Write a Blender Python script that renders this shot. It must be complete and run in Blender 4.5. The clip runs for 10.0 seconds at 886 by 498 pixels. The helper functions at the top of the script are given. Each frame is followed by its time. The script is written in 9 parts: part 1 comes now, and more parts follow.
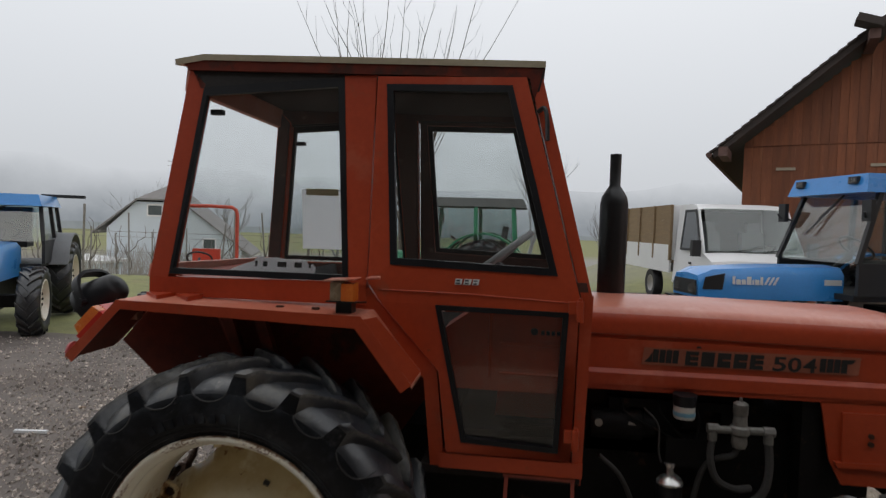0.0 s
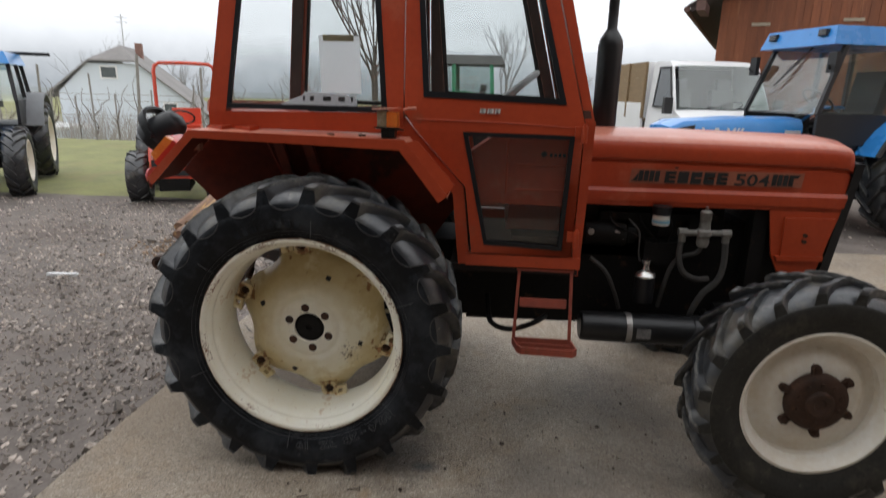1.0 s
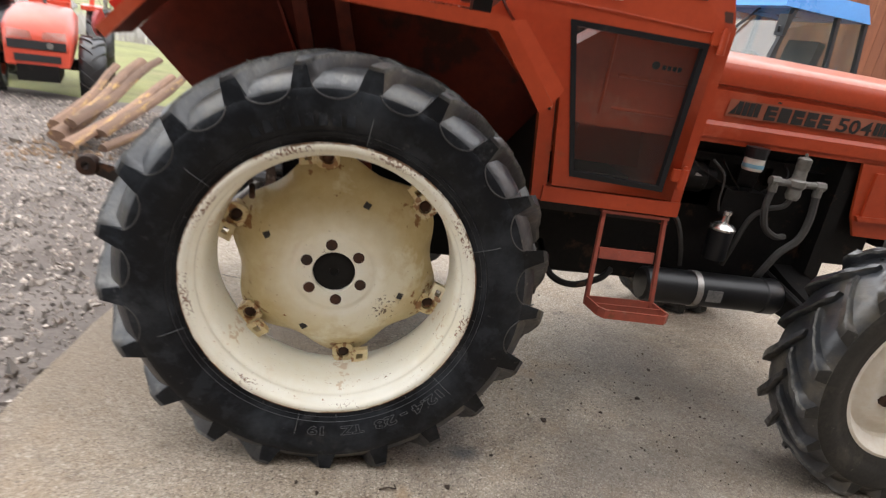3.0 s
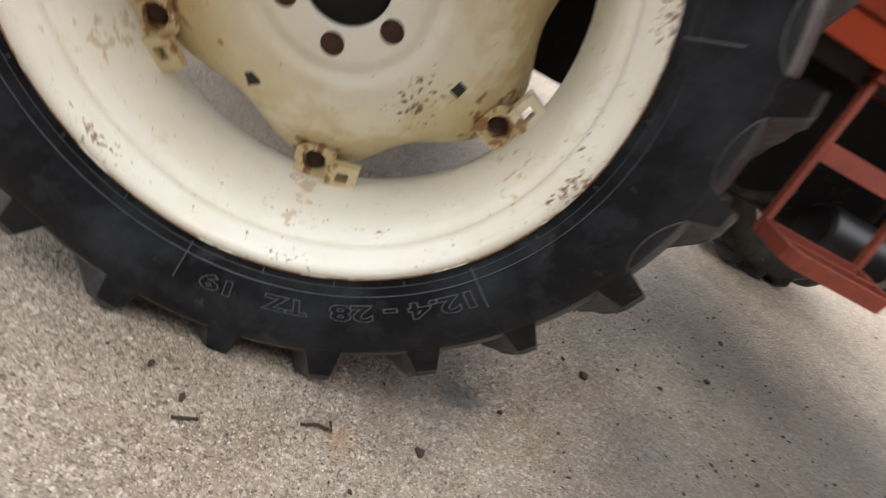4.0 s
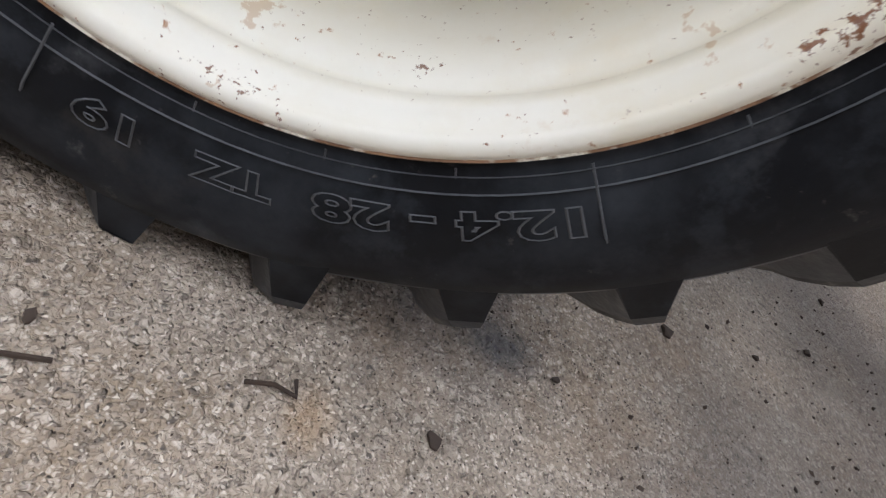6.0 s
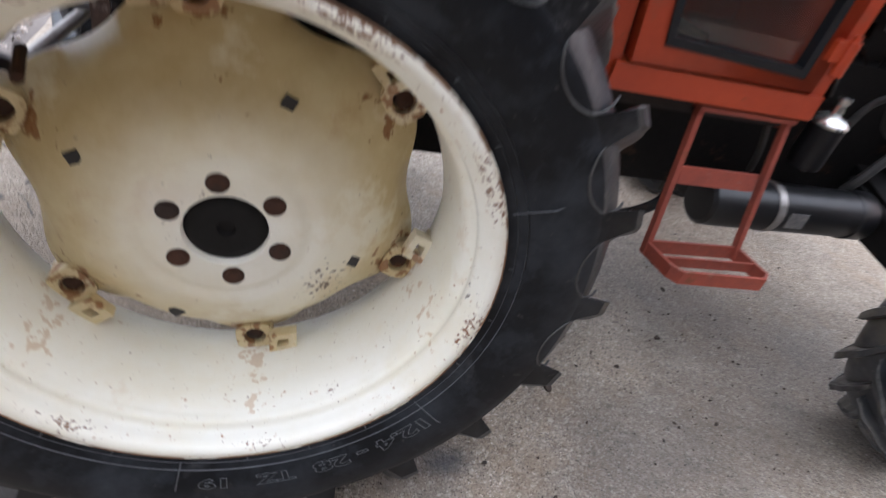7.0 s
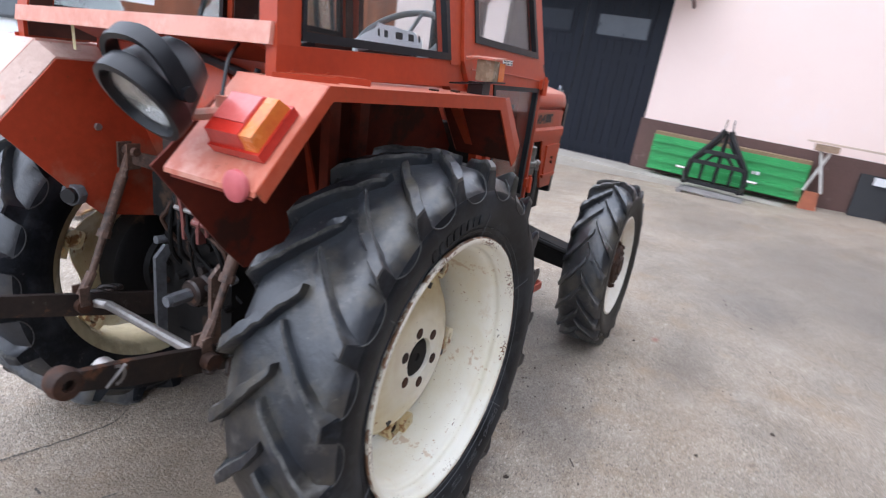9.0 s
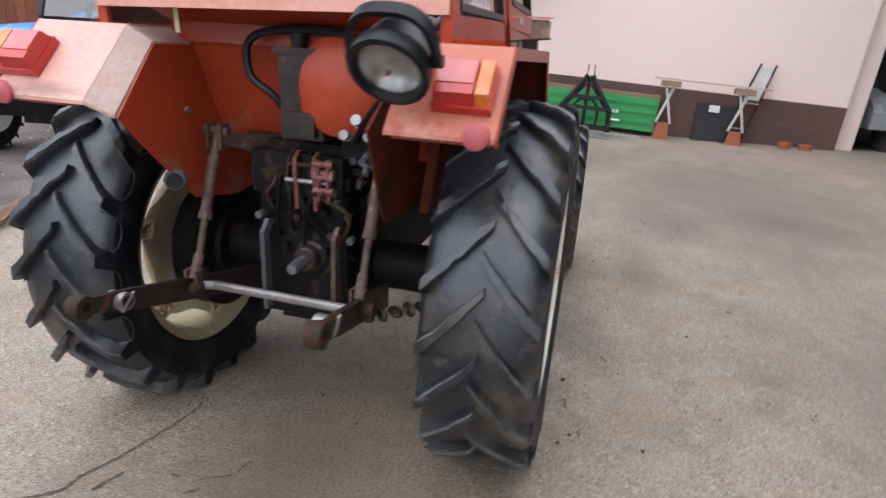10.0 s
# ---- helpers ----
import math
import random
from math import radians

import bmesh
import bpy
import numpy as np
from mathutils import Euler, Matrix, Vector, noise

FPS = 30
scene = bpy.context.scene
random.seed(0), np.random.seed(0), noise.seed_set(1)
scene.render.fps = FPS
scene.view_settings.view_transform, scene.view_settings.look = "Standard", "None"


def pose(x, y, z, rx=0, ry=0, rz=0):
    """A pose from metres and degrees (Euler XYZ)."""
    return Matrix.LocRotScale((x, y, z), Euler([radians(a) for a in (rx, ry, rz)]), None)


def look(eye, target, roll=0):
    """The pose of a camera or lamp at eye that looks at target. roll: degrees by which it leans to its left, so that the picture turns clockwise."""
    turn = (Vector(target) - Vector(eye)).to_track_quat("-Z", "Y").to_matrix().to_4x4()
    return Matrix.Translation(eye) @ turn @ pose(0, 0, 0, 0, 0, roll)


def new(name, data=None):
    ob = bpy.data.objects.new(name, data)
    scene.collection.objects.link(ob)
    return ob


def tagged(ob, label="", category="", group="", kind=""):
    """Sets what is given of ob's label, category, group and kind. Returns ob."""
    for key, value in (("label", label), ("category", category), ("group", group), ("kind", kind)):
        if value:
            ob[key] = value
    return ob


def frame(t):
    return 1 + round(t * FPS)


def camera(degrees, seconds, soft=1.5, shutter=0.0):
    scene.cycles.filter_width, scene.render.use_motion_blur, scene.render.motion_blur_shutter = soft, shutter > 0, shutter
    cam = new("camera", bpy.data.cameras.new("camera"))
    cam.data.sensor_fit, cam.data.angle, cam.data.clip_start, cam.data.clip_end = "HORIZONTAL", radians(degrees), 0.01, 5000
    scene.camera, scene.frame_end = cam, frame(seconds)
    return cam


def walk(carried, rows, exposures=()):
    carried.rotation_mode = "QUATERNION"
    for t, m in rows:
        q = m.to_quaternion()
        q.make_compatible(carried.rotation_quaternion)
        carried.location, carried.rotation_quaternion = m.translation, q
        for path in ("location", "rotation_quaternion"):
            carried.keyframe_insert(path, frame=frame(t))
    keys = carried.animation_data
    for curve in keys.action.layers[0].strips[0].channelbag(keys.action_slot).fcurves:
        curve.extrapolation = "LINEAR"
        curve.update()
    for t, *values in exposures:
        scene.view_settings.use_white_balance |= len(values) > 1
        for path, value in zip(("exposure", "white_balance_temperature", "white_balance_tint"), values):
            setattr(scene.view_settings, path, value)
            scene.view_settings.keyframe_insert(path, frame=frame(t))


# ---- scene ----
cam = camera(73.3, 10.0, soft=1.25, shutter=0.35)
PATH = [
    (0.0, 0.860, -2.411, 1.606, 87.76, -1.78, 7.93),
    (0.5, 0.766, -2.683, 1.554, 84.16, -1.58, 6.18),
    (1.0, 0.693, -2.834, 1.501, 75.06, -1.44, 4.81),
    (1.5, 0.494, -2.861, 1.448, 71.16, -2.43, 0.87),
    (2.0, 0.363, -2.808, 1.426, 70.70, -3.61, -1.63),
    (2.2, 0.314, -2.735, 1.428, 70.82, -3.21, -1.59),
    (3.3, 0.018, -2.003, 1.123, 68.73, -13.40, -8.65),
    (3.5, 0.042, -1.812, 1.019, 64.93, -18.99, -7.15),
    (4.0, 0.072, -1.497, 0.769, 55.03, -27.43, 2.39),
    (4.5, 0.097, -1.250, 0.567, 44.35, -32.33, 9.83),
    (5.0, 0.119, -1.160, 0.486, 41.82, -34.13, 9.70),
    (5.2, 0.129, -1.144, 0.481, 41.00, -33.99, 10.43),
    (6.3, 0.124, -1.194, 0.580, 39.33, -31.47, 10.08),
    (6.4, 0.117, -1.217, 0.664, 40.03, -28.78, 7.46),
    (6.5, 0.098, -1.220, 0.741, 41.70, -26.88, 3.27),
    (6.6, 0.090, -1.246, 0.822, 45.46, -22.69, -1.25),
    (7.0, 0.047, -1.417, 1.131, 53.58, -13.34, -11.54),
    (7.5, -0.164, -1.571, 1.317, 60.75, -11.58, -19.88),
    (8.0, -0.587, -1.655, 1.401, 66.86, -10.17, -34.14),
    (8.5, -0.933, -1.645, 1.380, 70.40, -11.54, -45.77),
    (9.0, -1.360, -1.456, 1.406, 72.51, -6.69, -59.24),
    (9.5, -1.679, -1.259, 1.386, 72.95, -5.40, -68.23),
    (10.0, -1.887, -0.871, 1.344, 70.57, -3.20, -75.03),
]
EXPOSURES = [(0.0, -0.62, 6400, 10), (0.6, -0.45, 6400, 10), (1.0, 0.08, 6400, 10), (1.5, 0.46, 6500, 10), (2.0, 0.66, 6500, 10), (3.5, 1.15, 6500, 12), (4.2, 1.13, 6300, 12),
             (5.0, 0.97, 6000, 13), (6.5, 0.99, 5900, 14), (7.5, 1.46, 5550, 15), (8.0, 1.55, 5450, 15), (8.5, 1.36, 5500, 14), (9.0, 1.01, 5650, 14), (9.5, 0.81, 5800, 14), (10.0, 0.61, 5950, 14)]
walk(cam, [(t, pose(x, y, z, rx, ry, rz)) for t, x, y, z, rx, ry, rz in PATH], EXPOSURES)

# ---- world and sun: a flat, misty winter sky ----
world = bpy.data.worlds.new("overcast_sky")
scene.world = world
world.use_nodes = True
wn, wl = world.node_tree.nodes, world.node_tree.links
wn.clear()
w_out = wn.new("ShaderNodeOutputWorld")
w_bg = wn.new("ShaderNodeBackground")
w_sky = wn.new("ShaderNodeTexSky")
w_sky.sky_type, w_sky.sun_disc = "NISHITA", False
w_sky.sun_elevation, w_sky.sun_rotation = radians(32), radians(150)
w_sky.air_density, w_sky.dust_density = 1.0, 6.0
w_mist = wn.new("ShaderNodeValToRGB")
w_geo = wn.new("ShaderNodeTexCoord")
w_sep = wn.new("ShaderNodeSeparateXYZ")
w_mix = wn.new("ShaderNodeMixRGB")
w_mist.color_ramp.elements[0].position, w_mist.color_ramp.elements[0].color = 0.0, (9.4, 9.7, 10.1, 1)
w_mist.color_ramp.elements[1].position, w_mist.color_ramp.elements[1].color = 0.4, (14.4, 14.6, 14.9, 1)
w_mix.inputs["Fac"].default_value = 0.9
w_bg.inputs["Strength"].default_value = 0.1
wl.new(w_geo.outputs["Generated"], w_sep.inputs["Vector"])
wl.new(w_sep.outputs["Z"], w_mist.inputs["Fac"])
wl.new(w_sky.outputs["Color"], w_mix.inputs["Color1"])
wl.new(w_mist.outputs["Color"], w_mix.inputs["Color2"])
wl.new(w_mix.outputs["Color"], w_bg.inputs["Color"])
wl.new(w_bg.outputs["Background"], w_out.inputs["Surface"])

sun = new("sun", bpy.data.lights.new("sun", "SUN"))
sun.data.energy, sun.data.angle, sun.data.color = 0.5, radians(50), (1.0, 0.97, 0.93)
sun.matrix_world = look((-3, 2, 8), (0, 0, 0))


# ---- materials ----
def surf(name, col, col2=None, rough=0.5, metal=0.0, big=3.0, fine=60.0, bump=0.2, depth=0.002, spots=(), coat=0.0, spec=0.5,
         rvar=0.12, stretch=(1, 1, 1), per_piece=0.0, island=0.0):
    """A weathered surface: two colours by a large and a fine noise, spots = (colour, scale, threshold, strength), and fine relief."""
    m = bpy.data.materials.new(name)
    m.use_nodes = True
    nt = m.node_tree
    n, l = nt.nodes, nt.links
    b = n["Principled BSDF"]
    col2 = col2 or tuple(c * 0.72 for c in col)
    tc = n.new("ShaderNodeTexCoord")
    mp = n.new("ShaderNodeMapping")
    mp.inputs["Scale"].default_value = stretch
    l.new(tc.outputs["Object"], mp.inputs["Vector"])

    def noise_tex(scale, detail=6.0, r=0.6):
        t = n.new("ShaderNodeTexNoise")
        t.inputs["Scale"].default_value, t.inputs["Detail"].default_value, t.inputs["Roughness"].default_value = scale, detail, r
        l.new(mp.outputs["Vector"], t.inputs["Vector"])
        return t

    a, f = noise_tex(big), noise_tex(fine, 3.0)
    blend = n.new("ShaderNodeMath")
    blend.operation = "MULTIPLY_ADD"
    blend.inputs[1].default_value = 0.35
    half = n.new("ShaderNodeMath")
    half.operation = "MULTIPLY"
    half.inputs[1].default_value = 0.65
    l.new(a.outputs["Fac"], half.inputs[0])
    l.new(f.outputs["Fac"], blend.inputs[0])
    l.new(half.outputs[0], blend.inputs[2])
    ramp = n.new("ShaderNodeValToRGB")
    ramp.color_ramp.elements[0].position, ramp.color_ramp.elements[0].color = 0.34, (*col2, 1)
    ramp.color_ramp.elements[1].position, ramp.color_ramp.elements[1].color = 0.62, (*col, 1)
    l.new(blend.outputs[0], ramp.inputs["Fac"])
    out = ramp.outputs["Color"]
    for scol, sscale, thr, strength, *soft in spots:
        s = noise_tex(sscale, 8.0, 0.65)
        sr = n.new("ShaderNodeValToRGB")
        sr.color_ramp.elements[0].position, sr.color_ramp.elements[0].color = thr, (0, 0, 0, 1)
        sr.color_ramp.elements[1].position, sr.color_ramp.elements[1].color = min(thr + (soft[0] if soft else 0.07), 1.0), (strength, strength, strength, 1)
        l.new(s.outputs["Fac"], sr.inputs["Fac"])
        mx = n.new("ShaderNodeMixRGB")
        mx.inputs["Color2"].default_value = (*scol, 1)
        l.new(sr.outputs["Color"], mx.inputs["Fac"])
        l.new(out, mx.inputs["Color1"])
        out = mx.outputs["Color"]
    if per_piece or island:
        oi = n.new("ShaderNodeNewGeometry" if island else "ShaderNodeObjectInfo")
        per_piece = per_piece or island
        pr = n.new("ShaderNodeMapRange")
        pr.inputs["To Min"].default_value, pr.inputs["To Max"].default_value = 1 - per_piece, 1 + per_piece
        l.new(oi.outputs["Random Per Island" if island else "Random"], pr.inputs["Value"])
        hs = n.new("ShaderNodeHueSaturation")
        l.new(pr.outputs["Result"], hs.inputs["Value"])
        l.new(out, hs.inputs["Color"])
        out = hs.outputs["Color"]
    l.new(out, b.inputs["Base Color"])
    rr = n.new("ShaderNodeMapRange")
    rr.inputs["To Min"].default_value, rr.inputs["To Max"].default_value = max(rough - rvar, 0.02), min(rough + rvar, 1.0)
    l.new(a.outputs["Fac"], rr.inputs["Value"])
    l.new(rr.outputs["Result"], b.inputs["Roughness"])
    b.inputs["Metallic"].default_value = metal
    b.inputs["Coat Weight"].default_value = coat
    b.inputs["Coat Roughness"].default_value = 0.25
    b.inputs["Specular IOR Level"].default_value = spec
    bp = n.new("ShaderNodeBump")
    bp.inputs["Strength"].default_value, bp.inputs["Distance"].default_value = bump, depth
    l.new(blend.outputs[0], bp.inputs["Height"])
    l.new(bp.outputs["Normal"], b.inputs["Normal"])
    return m


def glass(name, tint, rough=0.02, alpha=0.25, ior=1.42):
    """A thin window pane: mostly clear, with a real mirror-like gloss."""
    m = bpy.data.materials.new(name)
    m.use_nodes = True
    n, l = m.node_tree.nodes, m.node_tree.links
    n.clear()
    out, mix = n.new("ShaderNodeOutputMaterial"), n.new("ShaderNodeMixShader")
    tr, gl, lw = n.new("ShaderNodeBsdfTransparent"), n.new("ShaderNodeBsdfGlossy"), n.new("ShaderNodeLayerWeight")
    pw, fr = n.new("ShaderNodeMath"), n.new("ShaderNodeMath")
    dif, mix2 = n.new("ShaderNodeBsdfDiffuse"), n.new("ShaderNodeMixShader")
    tr.inputs["Color"].default_value = (*tint, 1)
    gl.inputs["Roughness"].default_value = rough
    # gloss rises towards grazing views, alike on both faces of the pane
    r0 = ((ior - 1) / (ior + 1)) ** 2
    pw.operation, pw.inputs[1].default_value = "POWER", 5.0
    fr.operation, fr.inputs[1].default_value, fr.inputs[2].default_value = "MULTIPLY_ADD", 1 - r0, r0
    lw.inputs["Blend"].default_value = 0.5
    l.new(lw.outputs["Facing"], pw.inputs[0])
    l.new(pw.outputs[0], fr.inputs[0])
    dif.inputs["Color"].default_value = (0.45, 0.42, 0.38, 1)
    noise_t = n.new("ShaderNodeTexNoise")
    noise_t.inputs["Scale"].default_value = 5.0
    mr = n.new("ShaderNodeMapRange")
    mr.inputs["From Min"].default_value, mr.inputs["From Max"].default_value = 0.4, 0.8
    mr.inputs["To Min"].default_value, mr.inputs["To Max"].default_value = alpha * 0.25, alpha
    l.new(noise_t.outputs["Fac"], mr.inputs["Value"])
    l.new(mr.outputs["Result"], mix2.inputs["Fac"])
    l.new(tr.outputs["BSDF"], mix2.inputs[1])
    l.new(dif.outputs["BSDF"], mix2.inputs[2])
    l.new(fr.outputs[0], mix.inputs["Fac"])
    l.new(mix2.outputs["Shader"], mix.inputs[1])
    l.new(gl.outputs["BSDF"], mix.inputs[2])
    l.new(mix.outputs["Shader"], out.inputs["Surface"])
    return m


RUST = (0.16, 0.055, 0.02)
M = {}
M["orange"] = surf("faded_orange_paint", (0.45, 0.060, 0.017), (0.35, 0.042, 0.013), rough=0.40, big=2.2, fine=45, bump=0.08,
                   spots=[((0.50, 0.13, 0.07), 3.0, 0.60, 0.4), (RUST, 24, 0.66, 0.75), ((0.2, 0.09, 0.05), 7, 0.63, 0.35)], coat=0.05, spec=0.4)
# pinker orange: the sky's sheen on upward faces is in the colour
M["bonnet_top"] = surf("sheen_paled_bonnet_orange", (0.58, 0.20, 0.13), (0.50, 0.115, 0.06), rough=0.30, big=2.0, fine=40, bump=0.06, spots=[((0.64, 0.30, 0.22), 3.0, 0.56, 0.45), ((0.35, 0.09, 0.05), 14, 0.66, 0.6)], coat=0.3)
M["hub_rust"] = surf("dark_brown_rusty_iron", (0.062, 0.03, 0.018), (0.025, 0.014, 0.01), rough=0.7, big=14, fine=70, bump=0.6, depth=0.003, spots=[((0.12, 0.055, 0.03), 20, 0.6, 0.6)], spec=0.3)
M["orange_dusty"] = surf("dusty_orange_paint", (0.60, 0.21, 0.14), (0.50, 0.11, 0.06), rough=0.48, big=5, fine=50, bump=0.1,
                         spots=[((0.55, 0.36, 0.27), 6.0, 0.52, 0.7), (RUST, 20, 0.64, 0.8), ((0.27, 0.17, 0.12), 11, 0.6, 0.45)], coat=0.1)
M["orange_grimy"] = surf("grimy_dark_orange_paint", (0.42, 0.053, 0.018), (0.27, 0.034, 0.012), rough=0.42, big=3, fine=45, bump=0.1, spots=[((0.10, 0.025, 0.014), 2.6, 0.55, 0.5, 0.15), ((0.36, 0.17, 0.11), 5, 0.56, 0.5, 0.1), (RUST, 22, 0.65, 0.7)])
# orange darkened for shade under mudguards and roof edge, plus some grime
M["orange_dark"] = surf("shade_darkened_grimy_orange", (0.18, 0.027, 0.012), (0.085, 0.016, 0.0095), rough=0.75, spec=0.3, big=3, fine=30, bump=0.2,
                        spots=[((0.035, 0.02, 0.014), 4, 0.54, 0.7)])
# orange of the stays dimmed part way for the shade under the guard
M["stay"] = surf("shade_dimmed_orange_stay", (0.28, 0.044, 0.018), (0.14, 0.025, 0.012), rough=0.6, big=6, fine=40, spots=[((0.03, 0.018, 0.013), 5, 0.52, 0.7)])
M["guard_dust"] = surf("chalky_salmon_paint", (0.70, 0.35, 0.265), (0.60, 0.23, 0.155), rough=0.5, big=4, fine=40, bump=0.1, spots=[((0.74, 0.47, 0.39), 5, 0.52, 0.5, 0.12), ((0.52, 0.12, 0.055), 4.5, 0.63, 0.6), (RUST, 26, 0.66, 0.7)])
# guard tops: wear, and the sky's gloss painted in as pale pink
M["guard_worn"] = surf("gloss_paled_worn_orange", (0.58, 0.21, 0.135), (0.50, 0.125, 0.07), rough=0.5, big=4, fine=40, bump=0.1, spots=[((0.72, 0.42, 0.33), 5, 0.54, 0.55, 0.12), ((0.46, 0.08, 0.03), 4.5, 0.60, 0.6), (RUST, 26, 0.65, 0.7)])
M["guard_pale"] = surf("gloss_paled_pink_orange", (0.76, 0.46, 0.385), (0.66, 0.33, 0.25), rough=0.5, big=4, fine=40, bump=0.1, spots=[((0.60, 0.19, 0.11), 4.2, 0.60, 0.75, 0.05), ((0.45, 0.33, 0.26), 9, 0.62, 0.5), (RUST, 30, 0.68, 0.7)])
M["guard_edge"] = surf("scraped_bare_guard_edge", (0.66, 0.50, 0.42), (0.50, 0.33, 0.26), rough=0.6, big=9, fine=60, bump=0.5, depth=0.004, spots=[((0.62, 0.28, 0.20), 10, 0.58, 0.7), ((0.22, 0.13, 0.09), 18, 0.62, 0.7)])
M["cab_inside"] = surf("dark_speckled_cab_brown", (0.085, 0.03, 0.02), (0.035, 0.016, 0.012), rough=0.6, big=4, fine=40, spots=[((0.3, 0.22, 0.17), 16, 0.64, 0.5)])
M["lining"] = surf("dark_lining_and_shade", (0.035, 0.03, 0.028), (0.015, 0.013, 0.012), rough=0.85, big=4, fine=70)
M["cream_rim"] = surf("chalky_cream_rim_paint", (0.86, 0.835, 0.725), (0.82, 0.765, 0.61), rough=0.42, big=4.0, fine=28, bump=0.05,
                       spots=[((0.88, 0.85, 0.74), 3.0, 0.52, 0.8), ((0.58, 0.40, 0.20), 6, 0.615, 0.4), ((0.20, 0.10, 0.05), 60, 0.665, 0.9), (RUST, 45, 0.69, 0.9), ((0.10, 0.06, 0.04), 130, 0.68, 0.7)], coat=0.1)
M["cream"] = surf("cream_wheel_paint", (0.73, 0.63, 0.39), (0.60, 0.47, 0.235), rough=0.45, big=3.0, fine=28, bump=0.06,
                  spots=[((0.85, 0.80, 0.64), 3.5, 0.52, 0.75), ((0.50, 0.30, 0.11), 6, 0.585, 0.5, 0.10), ((0.17, 0.08, 0.04), 55, 0.665, 0.9), (RUST, 24, 0.675, 0.9)], coat=0.1)
# mud, plus the shade inside the left wheel, both put into the cream
M["cream_dirty"] = surf("muddy_shade_dimmed_cream", (0.50, 0.43, 0.27), (0.34, 0.28, 0.16), rough=0.6, big=3.0, fine=28, bump=0.1, spots=[((0.15, 0.115, 0.07), 4, 0.52, 0.75, 0.12), ((0.70, 0.65, 0.50), 4, 0.58, 0.6), (RUST, 24, 0.66, 0.9)])
M["white_rim"] = surf("chalky_white_wheel_paint", (0.78, 0.74, 0.66), (0.68, 0.60, 0.48), rough=0.5, big=5, fine=40, bump=0.06,
                      spots=[((0.34, 0.2, 0.1), 18, 0.66, 0.7), (RUST, 40, 0.69, 0.9)])
M["rubber"] = surf("worn_black_rubber", (0.0066, 0.0078, 0.0105), (0.0034, 0.004, 0.0056), rough=0.5, big=5, fine=90, bump=0.4, depth=0.0015,
                   spots=[((0.07, 0.060, 0.05), 4, 0.65, 0.3), ((0.026, 0.030, 0.036), 11, 0.55, 0.55), ((0.046, 0.052, 0.060), 5.0, 0.48, 0.62, 0.20), ((0.10, 0.095, 0.085), 34, 0.65, 0.5), ((0.075, 0.078, 0.083), 8.5, 0.61, 0.5, 0.1), ((0.13, 0.12, 0.10), 75, 0.68, 0.6)], spec=0.22, rvar=0.2)
M["tread"] = surf("dusty_grey_tread_rubber", (0.016, 0.0195, 0.026), (0.004, 0.0046, 0.0064), rough=0.40, big=7, fine=48, bump=0.8, depth=0.006,
                  spots=[((0.005, 0.0055, 0.0065), 5.0, 0.49, 0.8, 0.12), ((0.085, 0.072, 0.050), 4.6, 0.515, 0.7, 0.12), ((0.050, 0.057, 0.068), 9, 0.56, 0.6, 0.14), ((0.15, 0.142, 0.13), 12, 0.60, 0.6, 0.12), ((0.17, 0.155, 0.13), 42, 0.635, 0.6)], rvar=0.30, spec=1.0)
M["lug_edge"] = surf("scuffed_lug_edge", (0.15, 0.145, 0.135), (0.010, 0.011, 0.013), rough=0.6, big=16, fine=70, bump=0.5, depth=0.002, spots=[((0.20, 0.19, 0.175), 30, 0.60, 0.7)], spec=0.4)
M["rubber_dusty"] = surf("mud_dusted_rubber", (0.034, 0.032, 0.027), (0.010, 0.010, 0.0095), rough=0.6, big=6, fine=80, bump=0.4, depth=0.0015, spots=[((0.075, 0.066, 0.050), 5, 0.55, 0.6, 0.12), ((0.12, 0.11, 0.09), 30, 0.64, 0.6)], spec=0.3)
M["rubber_edge"] = surf("scuffed_grey_rubber_edge", (0.058, 0.056, 0.053), (0.022, 0.022, 0.022), rough=0.6, big=12, fine=90)
# raised marks coloured paler than the wall for the light their edges catch
M["rubber_letter"] = surf("moulded_rubber_lettering", (0.085, 0.09, 0.096), (0.03, 0.033, 0.037), rough=0.5, big=14, fine=90)
M["rubber_ring"] = surf("highlight_paled_rubber", (0.095, 0.10, 0.105), (0.035, 0.037, 0.041), rough=0.45, big=12, fine=90)
M["seal"] = surf("black_rubber_seal", (0.010, 0.0105, 0.013), (0.006, 0.006, 0.0075), rough=0.42, big=6, fine=80, spots=[((0.07, 0.06, 0.05), 20, 0.66, 0.4)], spec=0.35)
M["black_iron"] = surf("oily_black_iron", (0.010, 0.009, 0.0085), (0.004, 0.0038, 0.0038), rough=0.6, metal=0.0, spec=0.18, big=6, fine=55, bump=0.4,
                       spots=[((0.07, 0.04, 0.022), 9, 0.6, 0.6)])
M["black_paint"] = surf("scratched_black_paint", (0.012, 0.012, 0.013), (0.007, 0.007, 0.008), rough=0.38, big=6, fine=60, bump=0.1, spots=[((0.16, 0.13, 0.1), 13, 0.67, 0.7)])
M["rusty"] = surf("rusty_steel", (0.085, 0.038, 0.022), (0.028, 0.017, 0.013), rough=0.72, metal=0.25, big=9, fine=60, bump=0.5, depth=0.003,
                  spots=[((0.032, 0.025, 0.022), 6, 0.53, 0.7), ((0.26, 0.12, 0.06), 18, 0.62, 0.6)], spec=0.3)
M["steel"] = surf("dull_bare_steel", (0.42, 0.40, 0.38), (0.26, 0.24, 0.22), rough=0.42, metal=0.7, big=9, fine=70, spots=[((0.2, 0.1, 0.05), 15, 0.63, 0.5)])
